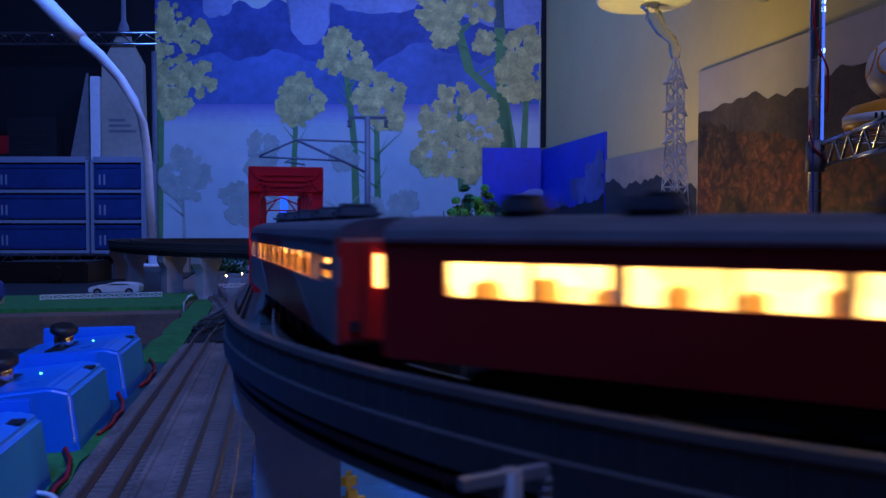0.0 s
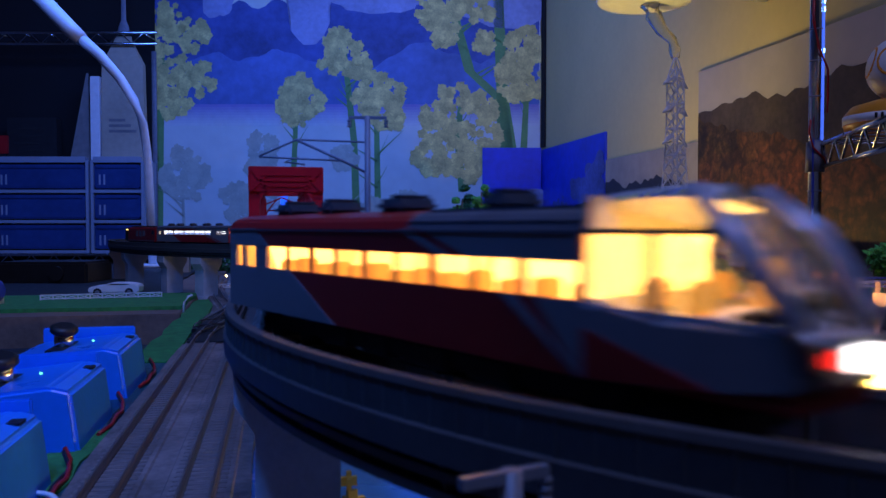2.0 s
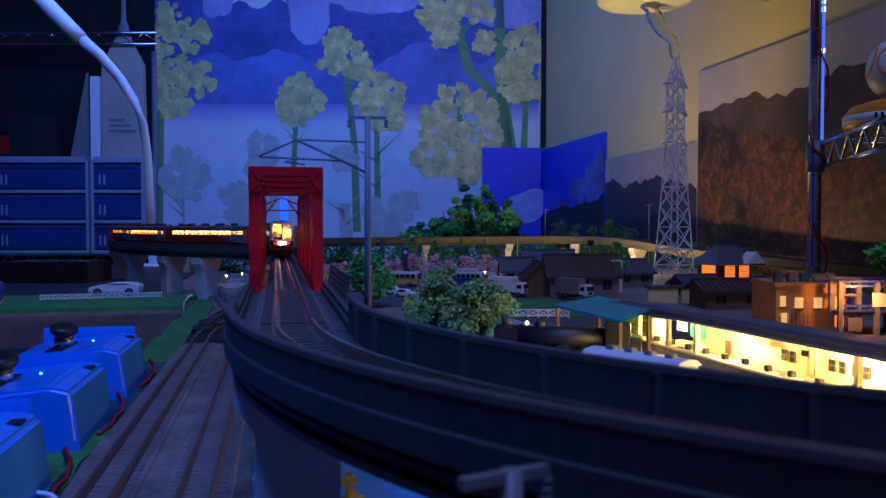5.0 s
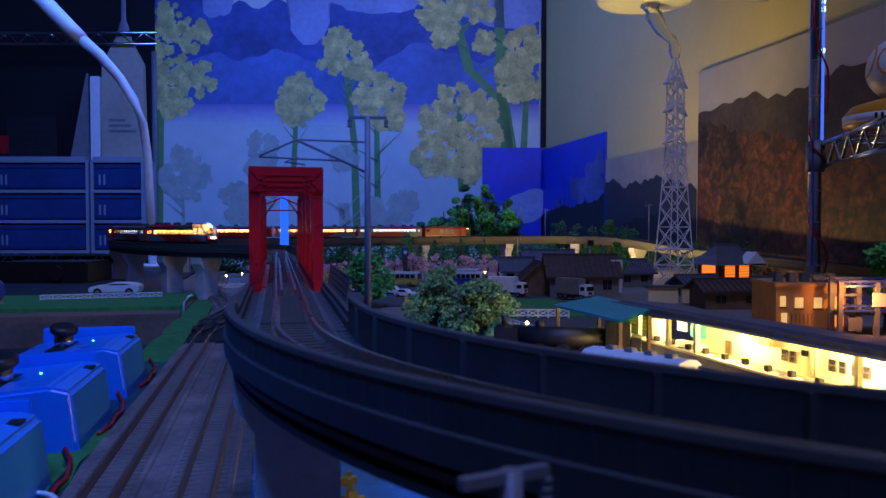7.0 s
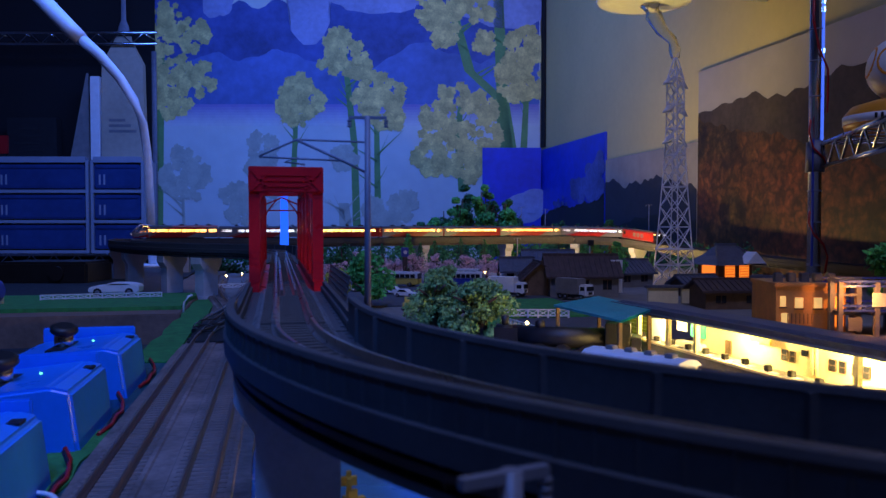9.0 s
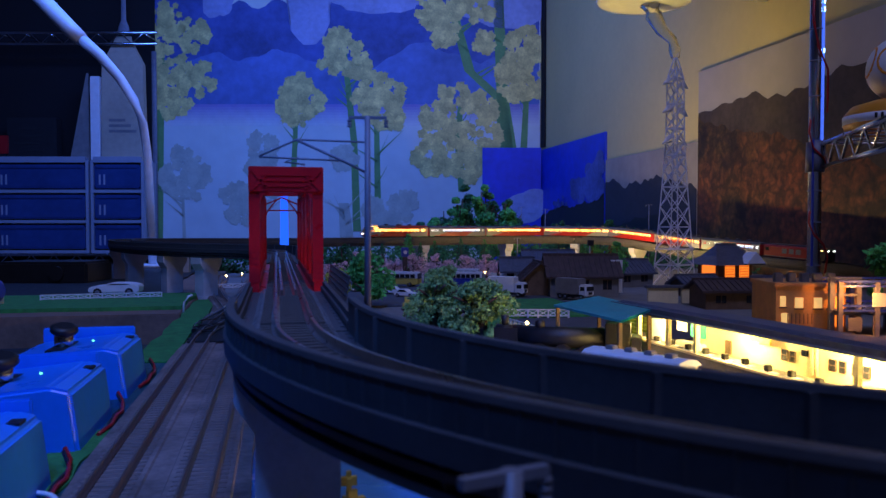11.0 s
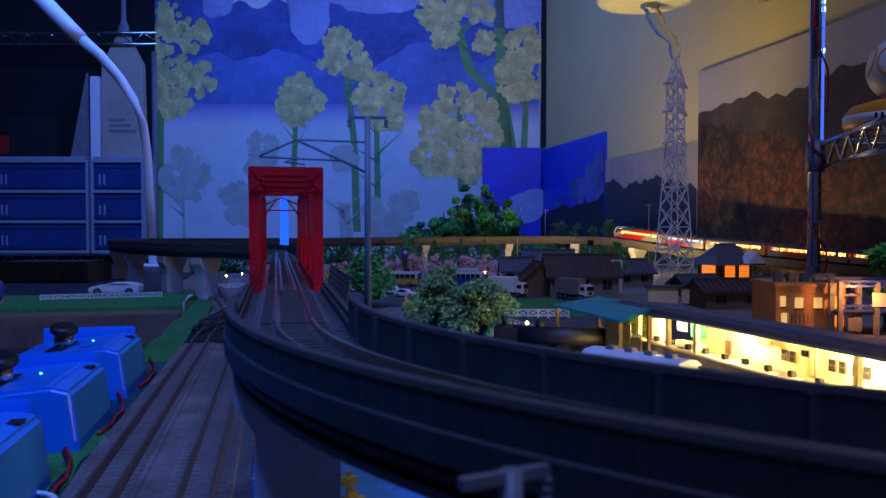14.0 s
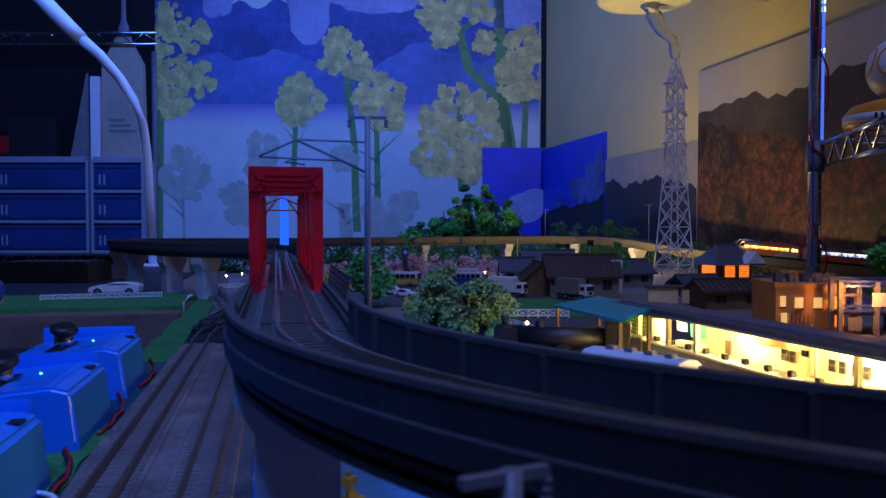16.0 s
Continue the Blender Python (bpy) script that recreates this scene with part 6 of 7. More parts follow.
# ---- rack post with light strip ----
t = thing("rack_post", pose(0.6745, 0.8781, 0), "chrome rack post with a blue light strip taped to it", "post")
part("tube", rod(bmesh.new(), [(0, 0, 0), (0, 0, 0.75)], 0.0082, 18), M["chrome"], t)
for z in (0.03, 0.085, 0.125, 0.16, 0.245, 0.29, 0.33, 0.37):
    part("groove_ring", rod(bmesh.new(), [(0, 0, z), (0, 0, z + 0.0016)], 0.0087, 18), M["steel"], t)
part("shelf_collar", rod(bmesh.new(), [(0, 0, 0.150), (0, 0, 0.188)], [0.0115, 0.0105], 18), M["steel"], t)
strip = part("light_strip", B(0.0002, 0.0024, -0.0100, -0.0083, 0.19, 0.75), M["led_blue"], t, "glowing blue light strip", m=pose(0, 0, 0, 0, 0, 18))
for k in range(7):
    z = (0.30, 0.352, 0.362, 0.372, 0.383, 0.40, 0.42)[k]
    part("diode", B(-0.0002, 0.0022, -0.0106, -0.0101, z, z + 0.0055), M["led_white"], strip, "bright blue-white diode")
part("lower_strip", B(-0.0090, -0.0070, -0.0078, -0.0060, 0.03, 0.19), M["carblue"], t, "unlit blue strip")
bm = rod(bmesh.new(), [(-0.010, -0.008, 0.38), (-0.012, -0.009, 0.34), (-0.004, -0.013, 0.30), (0.011, -0.008, 0.28), (0.013, -0.006, 0.24), (0.009, -0.010, 0.225)], 0.0014, 8)
part("red_wire", bm, M["redwire"], t, "red wire")
bm = rod(bmesh.new(), [(-0.0125, -0.008, 0.215), (-0.015, -0.008, 0.20), (-0.010, -0.010, 0.18), (0.004, -0.013, 0.166), (0.012, -0.008, 0.155)], 0.0014, 8)
part("red_wire", bm, M["redwire"], t, "red wire")
bm = rod(bmesh.new(), [(-0.0125, -0.008, 0.10), (-0.014, -0.008, 0.085), (-0.008, -0.011, 0.07), (0.005, -0.012, 0.058), (0.014, -0.008, 0.042), (0.012, -0.006, 0.02)], 0.0014, 8)
part("red_wire", bm, M["redwire"], t, "red wire")


def rack_shelf():
    t = thing("rack_shelf", pose(0, 0, 0), "chrome wire shelf edge with zigzag bracing on the rack post", "shelf")
    a, b = Vector((0.678, 0.868, 0)), Vector((0.548, 0.585, 0))
    for z, r in ((0.185, 0.0032), (0.156, 0.0032)):
        part("edge_wire", rod(bmesh.new(), [a + Vector((0, 0, z)), b + Vector((0, 0, z))], r, 10), M["chrome"], t)
    zig = [a.lerp(b, k / 11) + Vector((0, 0, 0.156 if k % 2 else 0.185)) for k in range(12)]
    part("zigzag_wire", rod(bmesh.new(), zig, 0.0018, 6), M["chrome"], t)
    for k in range(10):
        p = a.lerp(b, k / 9) + Vector((0, 0, 0.185))
        part("cross_wire", rod(bmesh.new(), [p, p + Vector((0.14, -0.06, 0))], 0.0016, 6), M["chrome"], t)


rack_shelf()
t = thing("toy_stand", pose(0.680, 0.744, 0.1885), "round white and orange plastic stand with a dark printed mark", "toy")
part("dish", rod(bmesh.new(), [(0, 0, 0), (0, 0, 0.006), (0, 0, 0.016), (0, 0, 0.026), (0, 0, 0.032)], [0.056, 0.058, 0.058, 0.050, 0.030], 32), M["orange"], t)
part("band", rod(bmesh.new(), [(0, 0, 0.006), (0, 0, 0.015)], 0.0588, 32), M["white"], t)
for k in range(4):
    a = radians(205 + 6 * k)
    part("print_bar", bar(bmesh.new(), (0.0590 * math.cos(a), 0.0590 * math.sin(a), 0.008), (0.0590 * math.cos(a), 0.0590 * math.sin(a), 0.0135), 0.004, 0.001), M["black"], t)
t = thing("toy_ball", pose(0.680, 0.744, 0.2205), "white plastic ball with orange round patches on the stand", "toy")
bm = bmesh.new()
bmesh.ops.create_uvsphere(bm, u_segments=32, v_segments=20, radius=0.036)
bmesh.ops.translate(bm, verts=bm.verts[:], vec=(0, 0, 0.035))
part("shell", bm, M["white"], t, smooth=True)
for a, e in ((215, 10), (275, 20), (150, 15)):
    d = Vector((math.cos(radians(a)) * math.cos(radians(e)), math.sin(radians(a)) * math.cos(radians(e)), math.sin(radians(e))))
    c = Vector((0, 0, 0.035))
    part("orange_patch", rod(bmesh.new(), [c + d * 0.028, c + d * 0.0325], [0.020, 0.017], 24), M["orange"], t)

# ---- wall lamp near the corner ----
t = thing("clamp_lamp", pose(0.600, 1.203, 0.452), "white dish lamp with a clear curved arm", "lamp")
part("dish", rod(bmesh.new(), [(0, 0, 0.020), (0, 0, 0.006), (0, 0, 0.0), (0, 0, -0.003)], [0.060, 0.080, 0.076, 0.060], 32), M["white"], t)
M["clear"] = glass("clear_plastic", (0.95, 0.93, 0.85), 0.15)
part("arm", rod(bmesh.new(), [(0.01, 0, -0.003), (0.015, 0, -0.02), (0.030, 0, -0.045), (0.050, 0, -0.060), (0.054, 0, -0.075), (0.056, 0, -0.090)], [0.018, 0.014, 0.010, 0.008, 0.010, 0.007], 14), M["clear"], t)
part("rod", rod(bmesh.new(), [(0, 0, 0.02), (0.226, 0, 0.02)], 0.006, 8), M["white"], t)

# Invented fixture that gives the added warm wall spot a body.
t = thing("added_spot_body", pose(0.46, 1.096, 0), "invented black flood light on a post for the added spot", "lamp")
part("post", rod(bmesh.new(), [(0, 0, 0), (0, 0, 0.052)], 0.0012, 8), M["steel"], t)
part("housing", B(-0.005, 0.005, -0.004, -0.001, 0.052, 0.060, bevel=0.0006), M["black"], t)

# ---- the train ----
CAR_L, CAR_W = 0.133, 0.00925
Z0, ZS, ZT, ZR = 0.0062, 0.0145, 0.0187, 0.0215


def side_panel(name, c, sgn, y0, y1, z0, z1, material, label="", proud=0.0, thick=0.0007):
    x0, x1 = sorted((sgn * (CAR_W + proud), sgn * (CAR_W + proud - thick)))
    return part(name, B(x0, x1, y0, y1, z0, z1), material, c, label)


def slanted(c, sgn, pts, material, label="pale grey slanting stripe", rise=0.00012):
    bm = bmesh.new()
    x0, x1 = sgn * (CAR_W + rise), sgn * (CAR_W - 0.0002)
    a = [bm.verts.new((x0, y, z)) for y, z in pts]
    b = [bm.verts.new((x1, y, z)) for y, z in pts]
    n = len(pts)
    for i in range(n):
        bm.faces.new((a[i], a[(i + 1) % n], b[(i + 1) % n], b[i]))
    bm.faces.new(a)
    bm.faces.new(b[::-1])
    bmesh.ops.recalc_face_normals(bm, faces=bm.faces[:])
    part("livery_stripe", bm, material, c, label)


def coach(inside, seat_mat, label, cab=False, front=1):
    c = thing("railway_coach", pose(0, 0, 0), label, "coach", "coaches of the train")
    h = CAR_L / 2
    back = -h + (0.027 if cab else 0.0)
    zs, zt, zr = (ZS + 0.0003, ZT + 0.0004, ZR + 0.0012) if cab else (ZS, ZT, ZR)
    grey, red = M["cargrey"], M["carred"]

    def cut(sgn, line, y_end, z0, z1):
        """Grey paint between a diagonal across the side and one end of it."""
        lo, hi = [min(max(line(z), -h + 0.0002 if not cab else back), h) for z in (z0, z1)]
        slanted(c, sgn, [(y_end, z0), (lo, z0), (hi, z1), (y_end, z1)], grey)

    rear = (lambda z: back + 0.0080 + (z - zs) * 3.0) if cab else (lambda z: back + 0.0105 + (z - Z0) * 3.2)
    nose = lambda z: h - 0.0300 + (z - zs) * 2.1
    for sgn in (-1, 1):
        side_panel("lower_side", c, sgn, back, h, Z0, zs, red)
        side_panel("upper_side", c, sgn, back, h, zt, zr, red)
        if cab:
            side_panel("solid_bay", c, sgn, back, back + 0.0008, zs, zt, grey)
            y_band0 = back + 0.0008
        else:
            side_panel("solid_bay", c, sgn, -h, -h + 0.0045, zs, zt, grey)
            side_panel("slit_frame", c, sgn, -h + 0.0045, -h + 0.0125, zs, zs + 0.0009, grey)
            side_panel("slit_frame", c, sgn, -h + 0.0045, -h + 0.0125, zs + 0.0020, zs + 0.0030, grey)
            side_panel("slit_frame", c, sgn, -h + 0.0045, -h + 0.0125, zt - 0.0004, zt, grey)
            for k in range(5):
                side_panel("louvre", c, sgn, -h + 0.0125 + 0.0020 * k, -h + 0.0132 + 0.0020 * k, zs, zt, grey)
            y_band0 = -h + (0.0310 if front == 1 else 0.0228)
            side_panel("solid_bay", c, sgn, -h + 0.0212, y_band0, zs, zt, grey)
        y_band1 = h - (0.0095, 0.0135, 0.0190)[front]
        n = 9
        for k in range(1, n):
            y = y_band0 + (y_band1 - y_band0) * k / n
            side_panel("window_pillar", c, sgn, y - 0.0003, y + 0.0003, zs, zt, M["timber"], thick=0.0004, proud=-0.0003)
            if k % 2:
                side_panel("curtain", c, sgn, y + 0.0004, y + 0.0020, zs, zt, M["curtain"], "folded pale curtain", proud=-0.0012, thick=0.0003)
        paint = red if front == 0 else grey
        bays = (((0.0095, 0.0),), ((0.0135, 0.0085), (0.0035, 0.0)), ((0.0190, 0.0140), (0.0080, 0.0070), (0.0030, 0.0)))[front]
        for a, e in bays:
            side_panel("solid_bay", c, sgn, h - a, h - e, zs, zt, paint)
        for z0, z1 in ((Z0, zs), (zt, zr)):
            cut(sgn, rear, back, z0, z1)
            if front:
                cut(sgn, nose, h, z0, z1)
            ys = [max(q, back + 0.0004 * i) for i, q in enumerate((rear(z0) + 0.0035, rear(z0) + 0.0065, rear(z1) + 0.0065, rear(z1) + 0.0035))]
            slanted(c, sgn, list(zip(ys, (z0, z0, z1, z1))), grey)
        if cab:
            slanted(c, sgn, [(back, zs - 0.0030), (back, Z0), (back - 0.0165, Z0 + 0.0012)], red, "dark red sweep on the nose")
        part("gutter", bar(bmesh.new(), (sgn * (CAR_W + 0.0001), back, zr - 0.0003), (sgn * (CAR_W + 0.0001), h, zr - 0.0003), 0.0005, 0.0003), M["roof"], c)
        part("window_glass", B(*sorted((sgn * (CAR_W - 0.0009), sgn * (CAR_W - 0.00105))), y_band0, h - 0.004, zs, zt), M["clearpane"], c).visible_shadow = False
        for k in range(13):
            y = y_band0 + 0.003 + k * (y_band1 - y_band0 - 0.006) / 12
            tall = (0.0016, 0.0022, 0.0013, 0.0019)[(k * 3) % 4]
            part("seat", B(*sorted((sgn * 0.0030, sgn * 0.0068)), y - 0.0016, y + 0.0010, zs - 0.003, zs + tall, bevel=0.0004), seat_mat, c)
    w = CAR_W
    prof = [(-w, zr), (w, zr), (w - 0.0005, zr + 0.0011), (w - 0.0016, zr + 0.0019), (w - 0.004, zr + 0.0026), (0, zr + 0.003),
            (-w + 0.004, zr + 0.0026), (-w + 0.0016, zr + 0.0019), (-w + 0.0005, zr + 0.0011)]
    if cab:
        part("roof", extrude_profile(bmesh.new(), prof, back, -0.004), M["roof"], c)
        part("front_roof", extrude_profile(bmesh.new(), prof, -0.004, h), red, c, "dark red front half of the roof")
        bm = bmesh.new()
        for sgn in (-1, 1):
            for k in range(6):
                f = k / 5
                bar(bm, (sgn * (w - 0.0004 - 0.0042 * f), back, zr + 0.0010 + 0.0018 * f), (sgn * (w - 0.0004 - 0.0042 * f), -0.004, zr + 0.0010 + 0.0018 * f), 0.0003, 0.0003)
        tagged(part("roof_ribbing", bm, M["roof"], c), kind="stuff")
    else:
        part("roof", extrude_profile(bmesh.new(), prof, back, h), M["roof"], c)
    for k, y in enumerate((-0.042, -0.020, 0.006, 0.030, 0.048)[1 if cab else 0:]):
        unit = part("roof_unit", B(-0.0042, 0.0042, y, y + (0.0075 if k % 2 else 0.0055), zr + 0.0026, zr + 0.0050, bevel=0.0009), M["roof"], c)
        part("unit_lid", B(-0.0030, 0.0030, y + 0.001, y + 0.0045, zr + 0.0051, zr + 0.0056, bevel=0.0002), M["roof"], unit)
    part("end_wall", B(-w + 0.0007, w - 0.0007, h - 0.0008, h, Z0, zr), red, c)
    part("end_lining", B(-w + 0.0011, w - 0.0011, h - 0.0013, h - 0.0009, Z0 + 0.001, zr - 0.0012), M["cream"], c, "pale cabin end lining")
    part("ceiling_panel", B(-w + 0.0009, w - 0.0009, back, h - 0.001, zr - 0.0006, zr - 0.0001), M["cream"], c)
    part("interior", B(-0.0012, 0.0012, back + 0.002, h - 0.003, Z0 + 0.001, zr - 0.0008), inside, c, "glowing cabin interior")
    part("ceiling_lights", B(-0.006, 0.006, back + 0.003, h - 0.004, zr - 0.0011, zr - 0.0007), inside, c, "glowing ceiling light strip")
    part("floor_pan", B(-w + 0.0009, w - 0.0009, back, h - 0.001, Z0, Z0 + 0.0006), M["under"], c)
    part("underframe", B(-0.0072, 0.0072, -h + 0.022, h - 0.022, 0.0028, 0.0060, bevel=0.0004), M["under"], c)
    for k, y in enumerate((-0.026, -0.012, 0.004, 0.017)):
        part("equipment_box", B(-0.0078, 0.0078, y, y + (0.009, 0.012, 0.008, 0.010)[k], 0.0022, 0.0058, bevel=0.0004), M["under"], c)
    part("coupler", B(-0.0013, 0.0013, h - 0.001, h + 0.0040, 0.0040, 0.0058, bevel=0.0003), M["black"], c, "black hooked coupler")
    for y in (-0.045, 0.045):
        bg = part("bogie", B(-0.0062, 0.0062, y - 0.011, y + 0.011, 0.0022, 0.0046, bevel=0.0004), M["under"], c)
        for dy in (-0.007, 0.007):
            part("wheelset", rod(bmesh.new(), [(-0.0052, y + dy, 0.0026), (-0.0040, y + dy, 0.0026), (0.0040, y + dy, 0.0026), (0.0052, y + dy, 0.0026)], [0.0025, 0.0026, 0.0026, 0.0025], 14), M["under"], bg)
    if cab:
        cab_end(c, back, inside, zs, zr)
    else:
        part("end_wall", B(-w + 0.0007, w - 0.0007, -h, -h + 0.0008, Z0, zr), M["litred"], c, "red coach end with lamp light put in its colour")
        # lit pane of the end door, with thin uprights
        pane = part("end_door_window", B(-0.0036, 0.0036, -h - 0.0002, -h + 0.0001, zs - 0.0002, zt + 0.0004), inside, c, "glowing end door window")
        for x in (-0.0016, 0.0016):
            part("glazing_bar", B(x - 0.0002, x + 0.0002, -h - 0.0005, -h - 0.00015, zs - 0.0002, zt + 0.0004), grey, pane)
        part("tail_panel", B(-0.0072, -0.0058, -h - 0.0004, -h, 0.008, 0.0095), M["under"], c)
        for sgn in (-1, 1):
            part("gangway_edge", B(sgn * 0.0048 - 0.0005, sgn * 0.0048 + 0.0005, -h - 0.0012, -h - 0.0001, Z0 + 0.001, zr - 0.001), M["litred"], c)
    return c


def cab_end(c, back, inside, zs, zr):
    """The driving end: deep nose, raised glazed canopy over the cab, raked screen and a row of lights."""
    w = CAR_W
    belt, top = zs - 0.0011, zr + 0.0048
    # nose below the glazing
    bm = bmesh.new()
    rings = []
    for dy, k, zb in ((0.0, 0.0, Z0), (0.010, 0.0, Z0 + 0.0006), (0.0175, 0.0006, Z0 + 0.0012), (0.0225, 0.0018, Z0 + 0.0018), (0.0252, 0.0038, Z0 + 0.0024), (0.0262, 0.0062, Z0 + 0.0029)):
        hw, y = w - k, back - dy
        z1 = belt + (0.0014 if dy == 0.0 else 0.0) - (0.0006 if dy > 0.0235 else 0.0)
        rings.append([bm.verts.new(p) for p in ((-hw, y, zb), (hw, y, zb), (hw, y, z1 - 0.0006), (hw - 0.0008, y, z1), (-hw + 0.0008, y, z1), (-hw, y, z1 - 0.0006))])
    for a, b in zip(rings, rings[1:]):
        for i in range(6):
            bm.faces.new((a[i], a[(i + 1) % 6], b[(i + 1) % 6], b[i]))
    bm.faces.new(rings[0][::-1])
    bm.faces.new(rings[-1])
    bmesh.ops.recalc_face_normals(bm, faces=bm.faces[:])
    nose = part("nose", bm, M["cargrey"], c, "silver-grey rounded cab nose")
    part("skirt", B(-w + 0.0020, w - 0.0020, back - 0.0238, back - 0.0070, Z0 - 0.0004, Z0 + 0.0014, bevel=0.0006), M["carred"], c, "red lower skirt")
    part("light_recess", B(-0.0080, 0.0080, back - 0.0258, back - 0.0244, 0.0098, 0.0126, bevel=0.0003), M["black"], nose)
    for sgn in (-1, 1):
        for k in range(3):
            x = sgn * (0.0041 + 0.0015 * k)
            part("tail_light", B(x - 0.0006, x + 0.0006, back - 0.0264 + 0.0006 * k, back - 0.0247, 0.0104, 0.0120, bevel=0.0002), M["taillight"], nose, "glowing red tail light")
    part("destination_light", B(-0.0030, 0.0030, back - 0.0270, back - 0.0261, 0.0101, 0.0123, bevel=0.0002), M["headlight"], nose, "bright white glowing lamp panel")
    # outline of the glazing: foot and head of the raked screen
    yb, yt = back - 0.0244, back - 0.0120
    mid = zr - 0.0002
    ym = yb + (yt - yb) * (mid - belt) / (top - belt) - 0.0012
    for sgn in (-1, 1):
        foot, knee, head = Vector((sgn * (w - 0.0022), yb, belt)), Vector((sgn * (w - 0.0012), ym, mid)), Vector((sgn * (w - 0.0034), yt, top - 0.0004))
        part("corner_pillar", rod(bmesh.new(), [foot, knee, head], [0.0011, 0.0010, 0.0008], 8), M["silver"], c, "pale silver screen pillar")
        part("waist_rail", bar(bmesh.new(), (sgn * (w - 0.0003), back, mid), knee, 0.0006, 0.0006), M["black"], c)
        part("belt_rail", bar(bmesh.new(), (sgn * (w - 0.0002), back, belt + 0.0005), foot, 0.0007, 0.0006), M["silver"], c)
        part("door_pillar", bar(bmesh.new(), (sgn * (w - 0.0004), back - 0.0092, belt), (sgn * (w - 0.0008), back - 0.0088, mid), 0.0008), M["cargrey"], c)
        for name, q in (("side_pane", [(sgn * (w - 0.0006), back, belt), foot, knee, (sgn * (w - 0.0006), back, mid)]),
                        ("roof_pane", [(sgn * (w - 0.0006), back, mid), knee, head, (sgn * (w - 0.0030), back, top - 0.0012)]),
                        ("windscreen", [(sgn * 0.0003, yb - 0.0014, belt), foot, knee, (sgn * 0.0003, ym - 0.0008, mid)]),
                        ("upper_screen", [(sgn * 0.0003, ym - 0.0008, mid), knee, head, (sgn * 0.0003, yt - 0.0004, top)])):
            bm = bmesh.new()
            bm.faces.new([bm.verts.new(p) for p in q])
            bmesh.ops.solidify(bm, geom=bm.faces[:], thickness=0.0002)
            part(name, bm, M["clearpane"], c).visible_shadow = False
        part("wiper", bar(bmesh.new(), (sgn * 0.001, yb - 0.0017, belt + 0.0004), (sgn * 0.0058, yb - 0.0012, belt + 0.0014), 0.00025), M["black"], c)
        part("cab_light", B(*sorted((sgn * 0.0014, sgn * 0.0066)), back - 0.0098, back - 0.0012, mid - 0.0003, mid + 0.0002), M["lit_cab"], c, "glowing cab ceiling light")
    part("centre_pillar", rod(bmesh.new(), [(0, yb - 0.0016, belt), (0, ym - 0.0010, mid), (0, yt - 0.0006, top)], 0.00035, 8), M["black"], c)
    part("bulkhead", B(-w + 0.0006, w - 0.0006, back - 0.0005, back - 0.0001, zr + 0.0002, top - 0.0010), M["cream"], c)
    # roof cap of the canopy
    bm = bmesh.new()
    rings = []
    for dy, k, dz in ((-0.004, 0.60, -0.0016), (0.0, 0.64, -0.0004), (0.006, 0.64, 0.0), (0.0110, 0.60, -0.0001), (0.0128, 0.52, -0.0007)):
        y = back - dy
        rings.append([bm.verts.new((x * k, y, z + dz)) for x, z in ((-w, top - 0.0012), (-w * 0.7, top - 0.0003), (0, top + 0.0002), (w * 0.7, top - 0.0003), (w, top - 0.0012), (w * 0.7, top - 0.0014), (-w * 0.7, top - 0.0014))])
    for a, b in zip(rings, rings[1:]):
        for i in range(7):
            bm.faces.new((a[i], a[(i + 1) % 7], b[(i + 1) % 7], b[i]))
    bm.faces.new(rings[0][::-1])
    bm.faces.new(rings[-1])
    bmesh.ops.recalc_face_normals(bm, faces=bm.faces[:])
    part("cab_roof", bm, M["silver"], c, "silver-blue cab roof cap")
    part("cab_back_wall", B(-w + 0.001, w - 0.001, back - 0.0004, back + 0.0002, belt, zr - 0.0004), M["lit_cab"], c, "glowing cab back wall")
    part("cab_floor", B(-w + 0.0012, w - 0.0012, back - 0.0190, back - 0.0006, belt - 0.0004, belt + 0.0001), M["cream"], c)
    for x in (-0.0046, 0.0046):
        for y in (0.0045, 0.0105):
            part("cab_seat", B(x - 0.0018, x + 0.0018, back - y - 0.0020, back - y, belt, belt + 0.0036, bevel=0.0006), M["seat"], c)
    part("console", B(-0.0062, 0.0062, back - 0.0200, back - 0.0165, belt, belt + 0.0010, bevel=0.0003), M["black"], c)


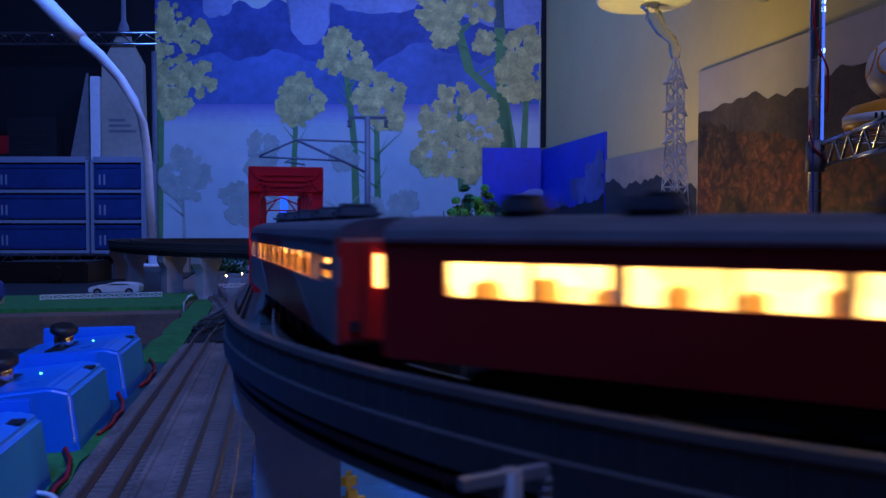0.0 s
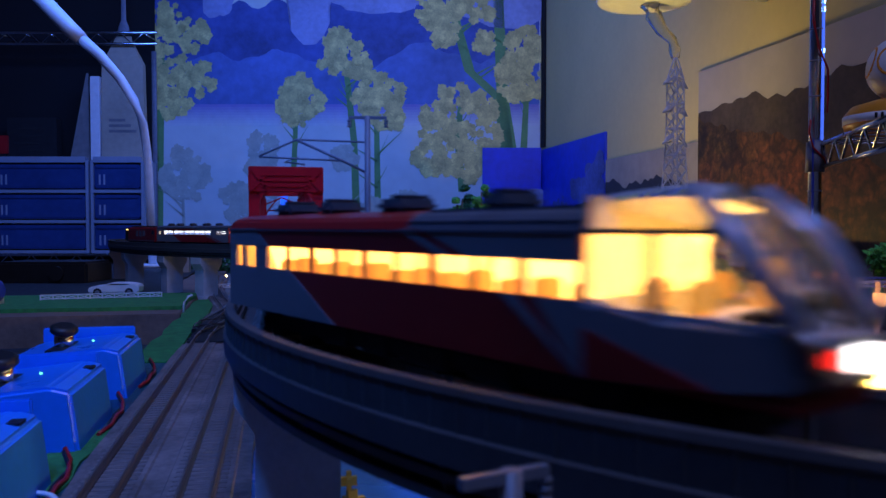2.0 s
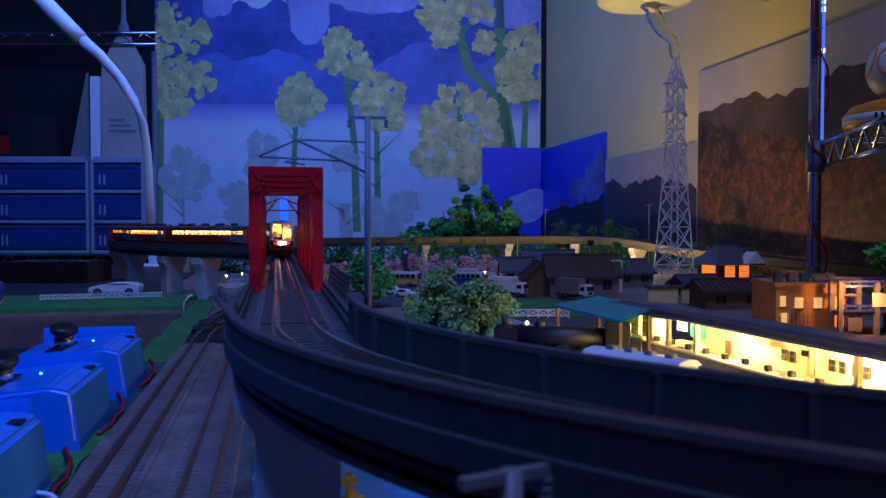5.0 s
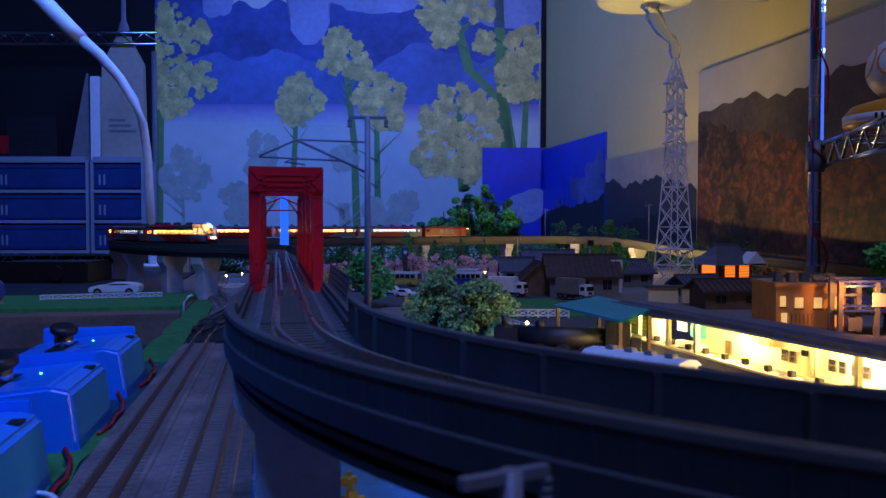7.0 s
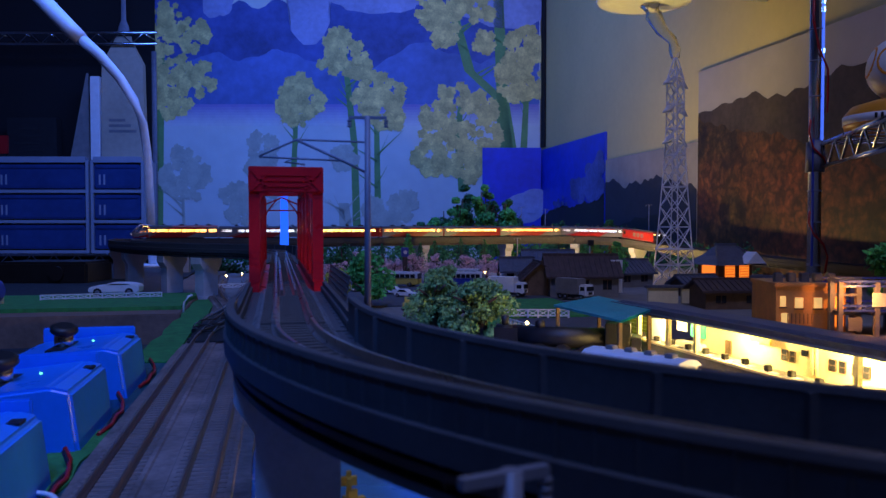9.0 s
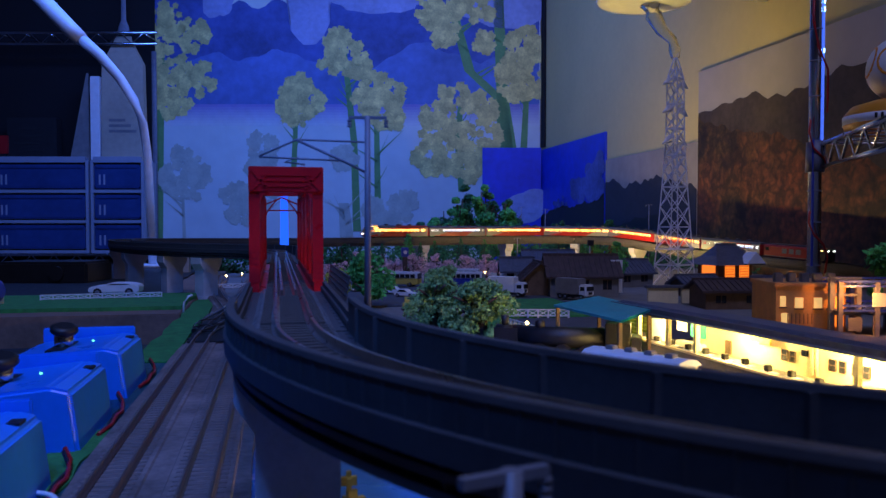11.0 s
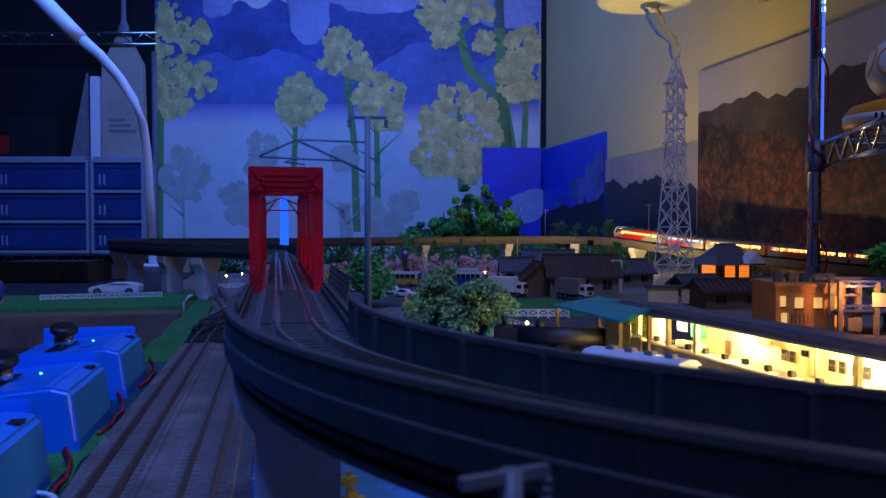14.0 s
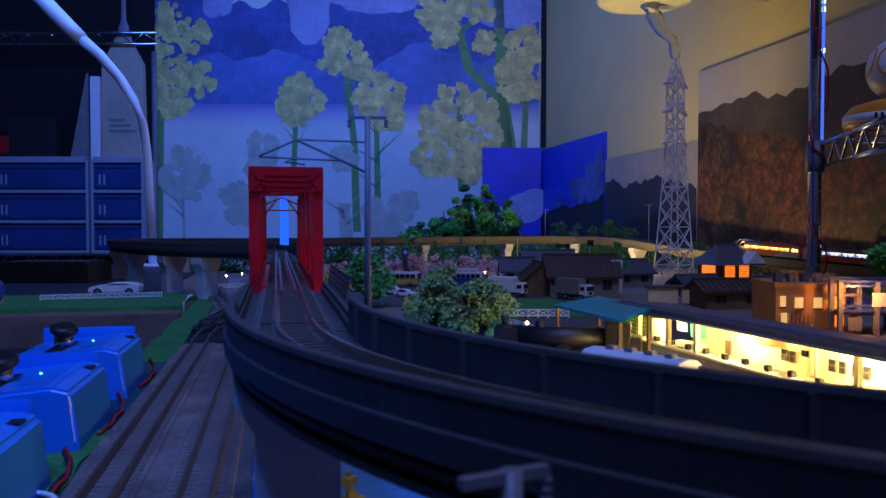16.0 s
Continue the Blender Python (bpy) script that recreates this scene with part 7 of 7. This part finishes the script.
def engine():
    c = thing("locomotive", pose(0, 0, 0), "red model locomotive with pale marking bars and lit lamps", "locomotive")
    h, w = 0.054, 0.0090
    bm = extrude_profile(bmesh.new(), [(-w, 0.0055), (w, 0.0055), (w, 0.0205), (w - 0.0012, 0.0226), (-w + 0.0012, 0.0226), (-w, 0.0205)], -h, h - 0.012)
    part("body", bm, M["carred"], c)
    part("cab", B(-w, w, h - 0.0119, h, 0.0055, 0.0218, bevel=0.0008), M["black"], c, "black front cab")
    part("roof", B(-0.006, 0.006, -h + 0.006, h - 0.018, 0.0227, 0.0245, bevel=0.0004), M["roof"], c)
    for sgn in (-1, 1):
        for k in range(3):
            y = 0.012 - 0.012 * k
            part("marking_bar", B(*sorted((sgn * (w + 0.0002), sgn * (w - 0.0004))), y - 0.008, y, 0.0115, 0.0185), M["cargrey"], c, "pale pink marking bar")
        part("side_stripe", B(*sorted((sgn * (w + 0.0002), sgn * (w - 0.0004))), -h + 0.001, h - 0.013, 0.0062, 0.0072), M["cargrey"], c)
        part("headlight", rod(bmesh.new(), [(sgn * 0.0055, h - 0.0004, 0.0195), (sgn * 0.0055, h + 0.0006, 0.0195)], 0.0011, 10), M["headlight"], c, "glowing headlight")
        part("marker_light", B(*sorted((sgn * (w + 0.0003), sgn * (w - 0.0004))), h - 0.011, h - 0.006, 0.0190, 0.0205), M["lit_yellow"], c)
        part("cab_window", B(*sorted((sgn * (w + 0.0002), sgn * (w - 0.0004))), -h + 0.003, -h + 0.010, 0.0140, 0.0190), M["darkglass"], c)
    for y in (-0.033, 0.033):
        bg = part("bogie", B(-0.0064, 0.0064, y - 0.014, y + 0.014, 0.0020, 0.0052, bevel=0.0004), M["under"], c)
        for dy in (-0.008, 0.008):
            part("wheelset", rod(bmesh.new(), [(-0.0052, y + dy, 0.0030), (0.0052, y + dy, 0.0030)], 0.0030, 14), M["under"], bg)
    part("fuel_tank", B(-0.0066, 0.0066, -0.014, 0.014, 0.0024, 0.0054, bevel=0.0005), M["under"], c)
    return c


M["curtain"] = mat("folded_curtain", (0.72, 0.45, 0.25), 0.8, 0, 0.2, 200, 0.2)
# Brighter copy of the train red, for lamp light on the coach ends.
M["litred"] = mat("lamp_lit_train_red", (0.62, 0.03, 0.02), 0.35, 0, 0.1, 60, 0.03)
M["silver"] = mat("silver_blue_cab_paint", (0.50, 0.52, 0.60), 0.3, 0.2, 0.08, 80, 0.03)
M["clearpane"] = glass("clear_window_pane", (1, 1, 1), 0.02)
INS = [("lit_orange", "seat", "orange"), ("lit_white", "self_lit_blue_seat", "cold white"), ("lit_yellow", "seat", "yellow"), ("lit_orange", "seat", "orange"),
       ("lit_yellow", "seat", "yellow"), ("lit_orange", "seat", "orange"), ("lit_white", "self_lit_blue_seat", "cold white")]
TRAIN = [coach(M[a], M[b], f"red and grey model coach with {w} lit windows" + (" and glazed cab" if i == 0 else ""), i == 0, (2, 1, 0, 2, 0, 2, 1)[i]) for i, (a, b, w) in enumerate(INS)]
TRAIN.append(engine())
PITCH = 0.1375
KNOTS_T = (0.0, 0.9, 1.5, 2.0, 3.0, 3.6, 4.2, 6.3, 7.0, 7.5, 8.0, 8.5, 9.0, 11.3, 12.5, 13.5, 14.5, 16.0)
KNOTS_S = (-0.3020, -0.1436, -0.0400, 0.0492, 0.2265, 0.340, 0.446, 0.783, 0.907, 1.014, 1.125, 1.245, 1.368, 1.803, 2.053, 2.228, 2.383, 2.643)


def tail_at(t):
    """Distance of the train's rear end along the line, a smooth curve through the knots."""
    T, S = np.array(KNOTS_T), np.array(KNOTS_S)
    sl = np.diff(S) / np.diff(T)
    m = np.concatenate([[sl[0]], (sl[:-1] + sl[1:]) / 2, [sl[-1]]])
    i = int(np.clip(np.searchsorted(T, t, side="right") - 1, 0, len(T) - 2))
    d = T[i + 1] - T[i]
    u = (t - T[i]) / d
    return float((2 * u**3 - 3 * u * u + 1) * S[i] + (u**3 - 2 * u * u + u) * d * m[i] + (-2 * u**3 + 3 * u * u) * S[i + 1] + (u**3 - u * u) * d * m[i + 1])


def car_pose(s, half=0.045):
    a, b = on_line(s - half), on_line(s + half)
    turn = (b - a).to_track_quat("Y", "Z").to_matrix().to_4x4()
    return Matrix.Translation((a + b) / 2) @ turn


def motions():
    for i, car in enumerate(TRAIN):
        ahead = PITCH * i + 0.0665 if i < 7 else PITCH * 7 + 0.057
        walk(car, [(k / 10, car_pose(tail_at(k / 10) + ahead, 0.045 if i < 7 else 0.033)) for k in range(0, 161)])


motions()
